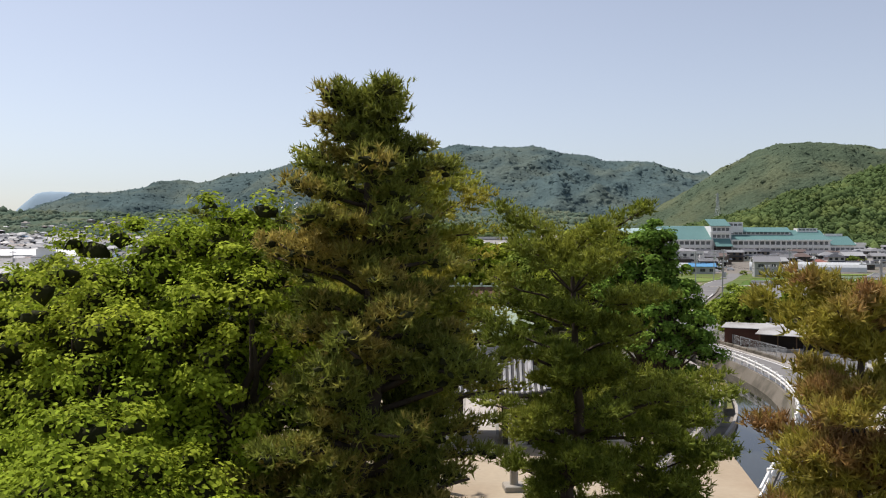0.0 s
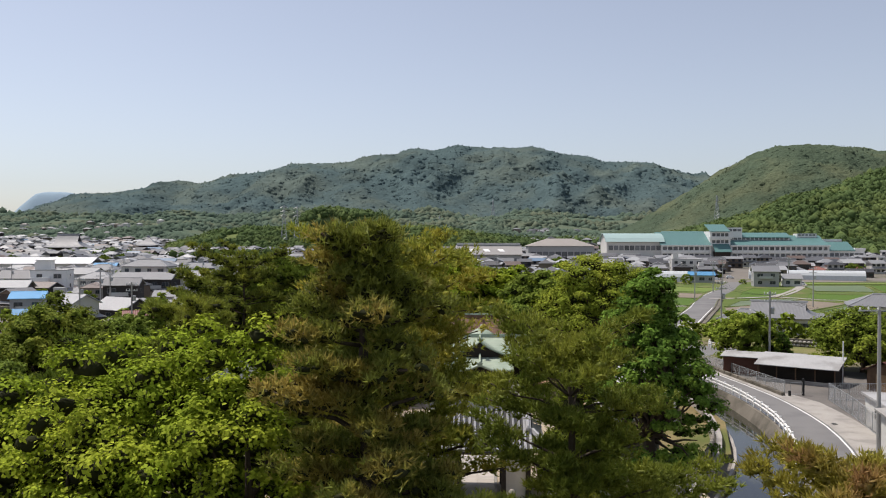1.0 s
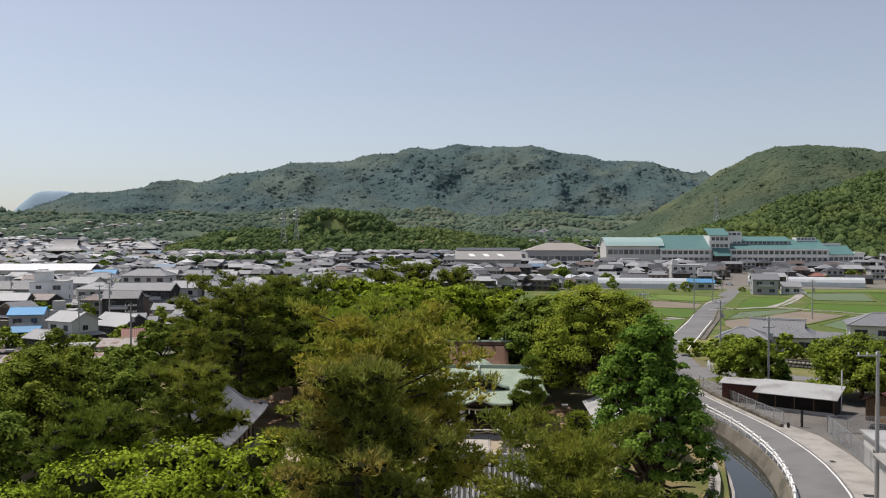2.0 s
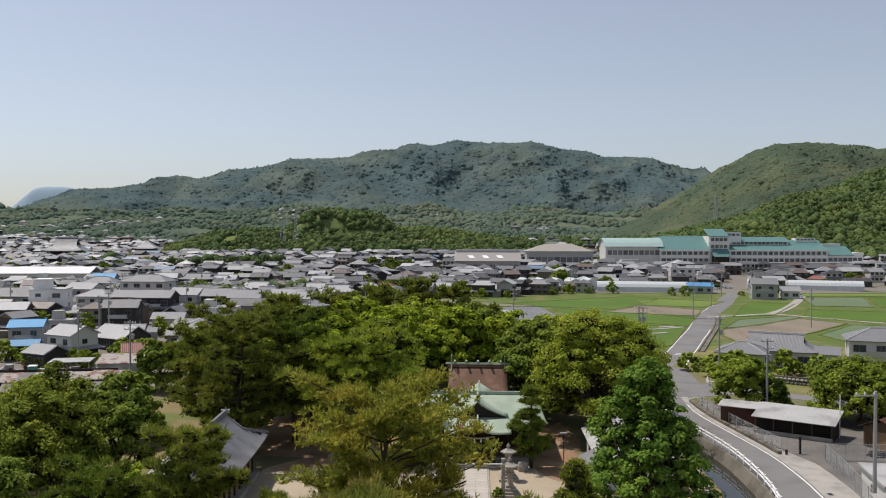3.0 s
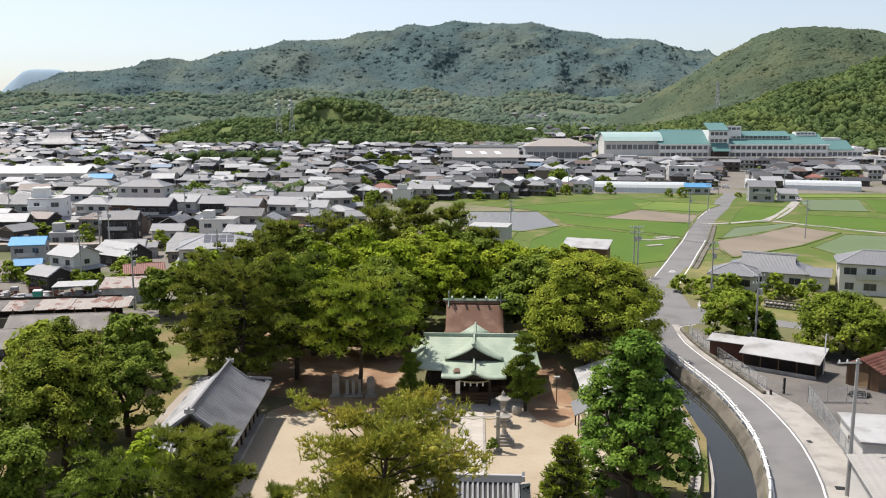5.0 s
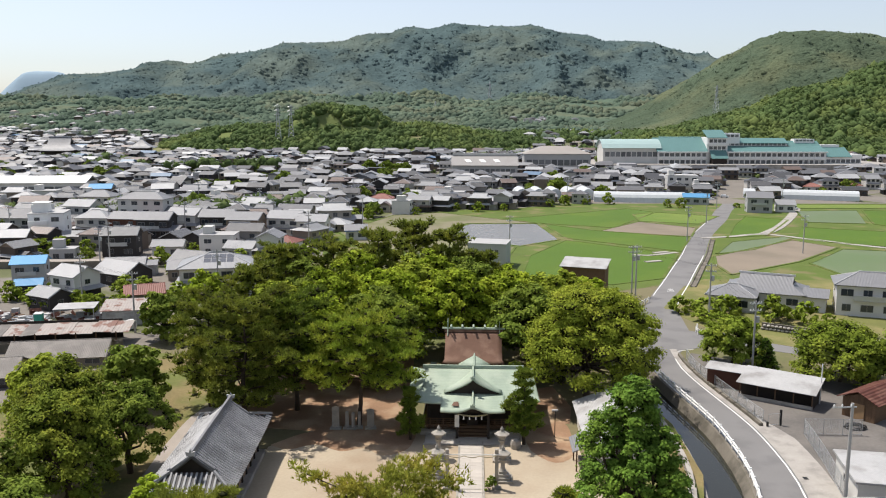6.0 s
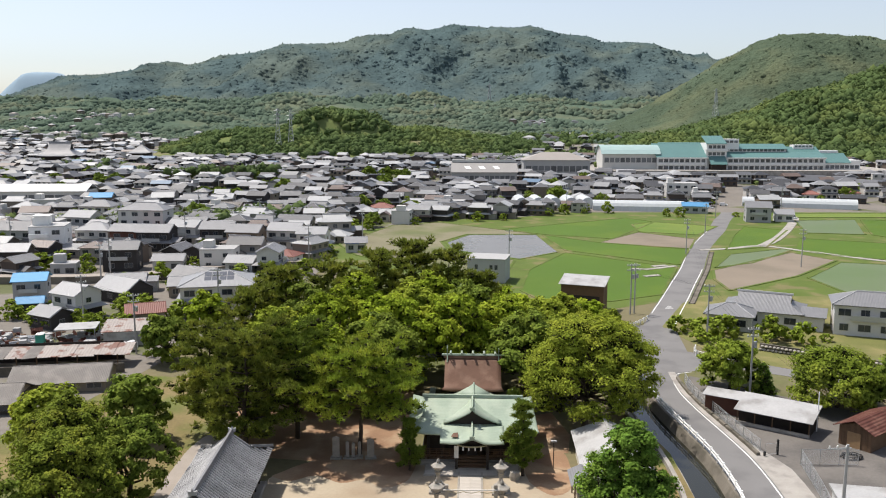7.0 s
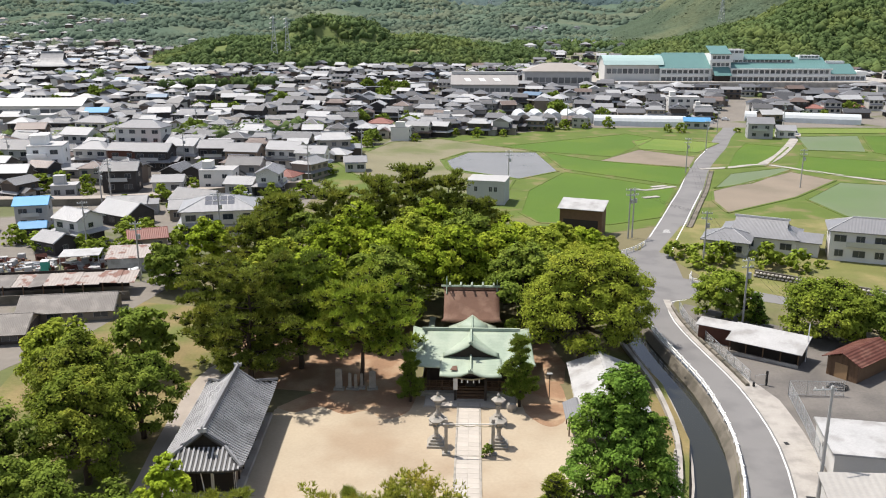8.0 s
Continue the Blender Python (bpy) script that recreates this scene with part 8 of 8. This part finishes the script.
ga = thing("garage", arranged(-52.0, 142.8, 10), "garage with rust-streaked pink-white tin roof", "garage")
part("wall", Geo().box(-3.8, -2.8, -0.05, 3.8, 2.8, 2.7), M["wall_grey"], ga)
part("roof", Geo().grid([[(-4.2, -3.2, 2.7), (4.2, -3.2, 2.7)], [(-4.2, 3.2, 3.5), (4.2, 3.2, 3.5)]]), M["rust_white"], ga, "", False, 0.08)
part("shutter", Geo().box(-3.2, -2.88, 0.1, 3.2, -2.82, 2.3), M["tin"], ga)
ca = thing("carport", arranged(-61.5, 144.0, 12), "carport with pale flat tin roof", "carport")
part("roof", Geo().box(-3.4, -2.6, 2.5, 3.4, 2.6, 2.62), M["tin"], ca)
for x in (-3.2, 3.2):
    for y in (-2.4, 2.4):
        part("post", Geo().box(x - 0.06, y - 0.06, -0.05, x + 0.06, y + 0.06, 2.5), M["metal"], ca)
bi = thing("portable_toilet", arranged(-66.2, 139.8, 10), "green portable toilet cabin with pale roof", "cabin")
part("cabin", Geo().box(-0.65, -0.65, 0.0, 0.65, 0.65, 2.2, c=0.06), mat("green_plastic", (0.05, 0.32, 0.24), 0.5, 0.1), bi)
part("roof", Geo().box(-0.7, -0.7, 2.2, 0.7, 0.7, 2.36, c=0.1), M["white"], bi)
rj = random.Random(9)
for i in range(110):
    x, y = rj.uniform(-80, -56), rj.uniform(139.5, 149.0)
    s = rj.choice(("crate", "pipe_stack", "drum", "scrap_sheet", "timber_pile"))
    t = thing(s, pose(x, y, 0.02, 0, 0, rj.uniform(0, 180)), {"crate": "worn grey crate in the junk yard", "pipe_stack": "stack of grey pipes in the junk yard", "drum": "rusty steel drum in the junk yard", "scrap_sheet": "leaning rusty scrap sheet in the junk yard", "timber_pile": "pile of weathered timber in the junk yard"}[s], s.replace("_", " "), "junk yard clutter")
    if s == "crate":
        part("body", Geo().box(-0.6, -0.5, 0, 0.6, 0.5, rj.uniform(0.5, 1.1), c=0.03), M["wall_grey"], t)
    elif s == "pipe_stack":
        for k in range(5):
            part("pipe", Geo().tube([(-2, k % 3 * 0.24 - 0.24 + 0.12 * (k // 3), 0.12 + 0.2 * (k // 3)), (2, k % 3 * 0.24 - 0.24 + 0.12 * (k // 3), 0.12 + 0.2 * (k // 3))], 0.11, 6), M["metal"], t)
    elif s == "drum":
        part("barrel", Geo().lathe([(0.29, 0), (0.3, 0.3), (0.28, 0.32), (0.3, 0.6), (0.29, 0.88)], 10), M["rust"], t)
    elif s == "scrap_sheet":
        part("sheet", Geo().add([(-1, -0.3, 0), (1, -0.3, 0), (1, 0.4, 1.0), (-1, 0.4, 1.0)], [(0, 1, 2, 3)]), M["rust"], t, "", False, 0.03)
        part("prop", Geo().tube([(0, 0.35, 0), (0, 0.35, 0.95)], 0.05, 5), M["wood"], t)
    else:
        for k in range(4):
            part("beam", Geo().box(-1.6, -0.5 + k * 0.26, 0.0, 1.6 - 0.3 * (k % 2), -0.28 + k * 0.26, 0.22), M["wood"], t)
for x, y, w, d, deg, lb in ((-53.0, 118.5, 13, 6.5, 8, "long low house with dark tiled roof"), (-62.5, 109.0, 15, 7.0, 8, "long low house with dark tiled roof beside the lawn"), (-66.0, 99.0, 10, 7.0, 8, "low house with brown tiled roof by the lawn")):
    house(arranged(x, y, deg), w, d, 1, "gable", "wall", "roof_old", lb, False, True, 2.6).scale = (1, 1, 0.56)
# garden wall and stone wall by the white houses
sw = thing("stone_wall", arranged(0, 0), "low retaining wall of pale rounded stones", "wall", kind="structure")
pa, pb = Vector((57.1, 135.7)), Vector((78.0, 120.5))
part("backing", Geo().ribbon([tuple(pa + Vector((0.2, 0.3))), tuple(pb + Vector((0.2, 0.3)))], [tuple(pa), tuple(pb)], -0.05, 1.25), M["oldconc"], sw)
lane_stone = mesh_of("stone", Geo().lathe([(0.20, -0.16), (0.31, -0.06), (0.29, 0.08), (0.15, 0.17)], 7), M["rubble"])
# a small white truck and parked cars


def car(m, colour, label, truck=False):
    c = thing("car", m, label, "car", "parked vehicles")
    paint = mat(colour[0], colour[1], 0.3, 0.04, 1.0, 8.0, 0.02, spec=0.5)
    v = [(-0.74, -1.7), (0.74, -1.7), (0.78, 0), (0.74, 1.7), (-0.74, 1.7), (-0.78, 0)]
    part("body", Geo().slab(v, 0.3, 0.85), paint, c)
    if truck:
        part("cab", Geo().box(-0.7, -1.65, 0.85, 0.7, -0.5, 1.75, c=0.15), paint, c)
        part("bed", Geo().box(-0.74, -0.4, 0.85, 0.74, 1.68, 1.1), paint, c)
    else:
        part("cab", Geo().add([(-0.7, -1.0, 0.85), (0.7, -1.0, 0.85), (0.7, 1.55, 0.85), (-0.7, 1.55, 0.85), (-0.6, -0.45, 1.5), (0.6, -0.45, 1.5), (0.6, 1.25, 1.5), (-0.6, 1.25, 1.5)], [(0, 1, 5, 4), (1, 2, 6, 5), (2, 3, 7, 6), (3, 0, 4, 7), (4, 5, 6, 7)]), paint, c)
    part("windscreen", Geo().add([(-0.62, -1.02, 0.92), (0.62, -1.02, 0.92), (0.55, -0.55, 1.42), (-0.55, -0.55, 1.42)] if not truck else [(-0.6, -1.68, 1.15), (0.6, -1.68, 1.15), (0.6, -1.62, 1.6), (-0.6, -1.62, 1.6)], [(0, 1, 2, 3)]), M["glass"], c, "", False, 0.02)
    for x in (-0.7, 0.7):
        for y in (-1.1, 1.1):
            w = part("wheel", Geo().lathe([(0.29, -0.09), (0.31, 0), (0.29, 0.09)], 12, pose(x, y, 0.3, 0, 90, 0)), M["black"], c)
            part("rim", Geo().lathe([(0.17, -0.1), (0.17, 0.1)], 10, pose(x, y, 0.3, 0, 90, 0)), M["metal"], w)
    return c


car(arranged(-50.5, 137.5, 60), ("white_car_paint", (0.75, 0.75, 0.74)), "small white pickup truck beside the sheds", True)
c1 = car(arranged(124, 358, 70), ("pearl_car_paint", (0.70, 0.70, 0.69)), "white hatchback parked by the lane")
c2 = car(arranged(60.5, 91.2, 60), ("pale_car_paint", (0.62, 0.62, 0.60)), "pale car under the white shelter")
for x, y, d in ((-99, 226, 20), (-45, 205, 80), (133, 366, 70), (145, 322, 10), (-70, 240, 0)):
    copy_thing(c1, arranged(x, y, d, lift(y)))

# ---------------------------------------------------------------- many small pieces
for j in range(39):
    for i in (-0.58, 0.58):
        ob = new("paving_slab", slab_mesh)
        ob.parent, ob.location = approach, (i, -7.5 + j * 0.89, 0.03)
for j in range(3):
    for i in range(9):
        ob = new("paving_slab", slab_mesh)
        ob.parent, ob.location = apron, (-4.65 + i * 1.16, -1.4 + j * 0.89, 0.05)
d = (pb - pa)
n = 40
rs = random.Random(4)
for j in range(2):
    for i in range(n):
        p = pa + d * ((i + 0.5 * j + 0.25) / n)
        ob = new("stone", lane_stone)
        ob.parent = sw
        ob.matrix_local = pose(p.x - 0.08, p.y - 0.1, 0.28 + j * 0.56, rs.uniform(-12, 12), rs.uniform(-12, 12), rs.uniform(0, 360))
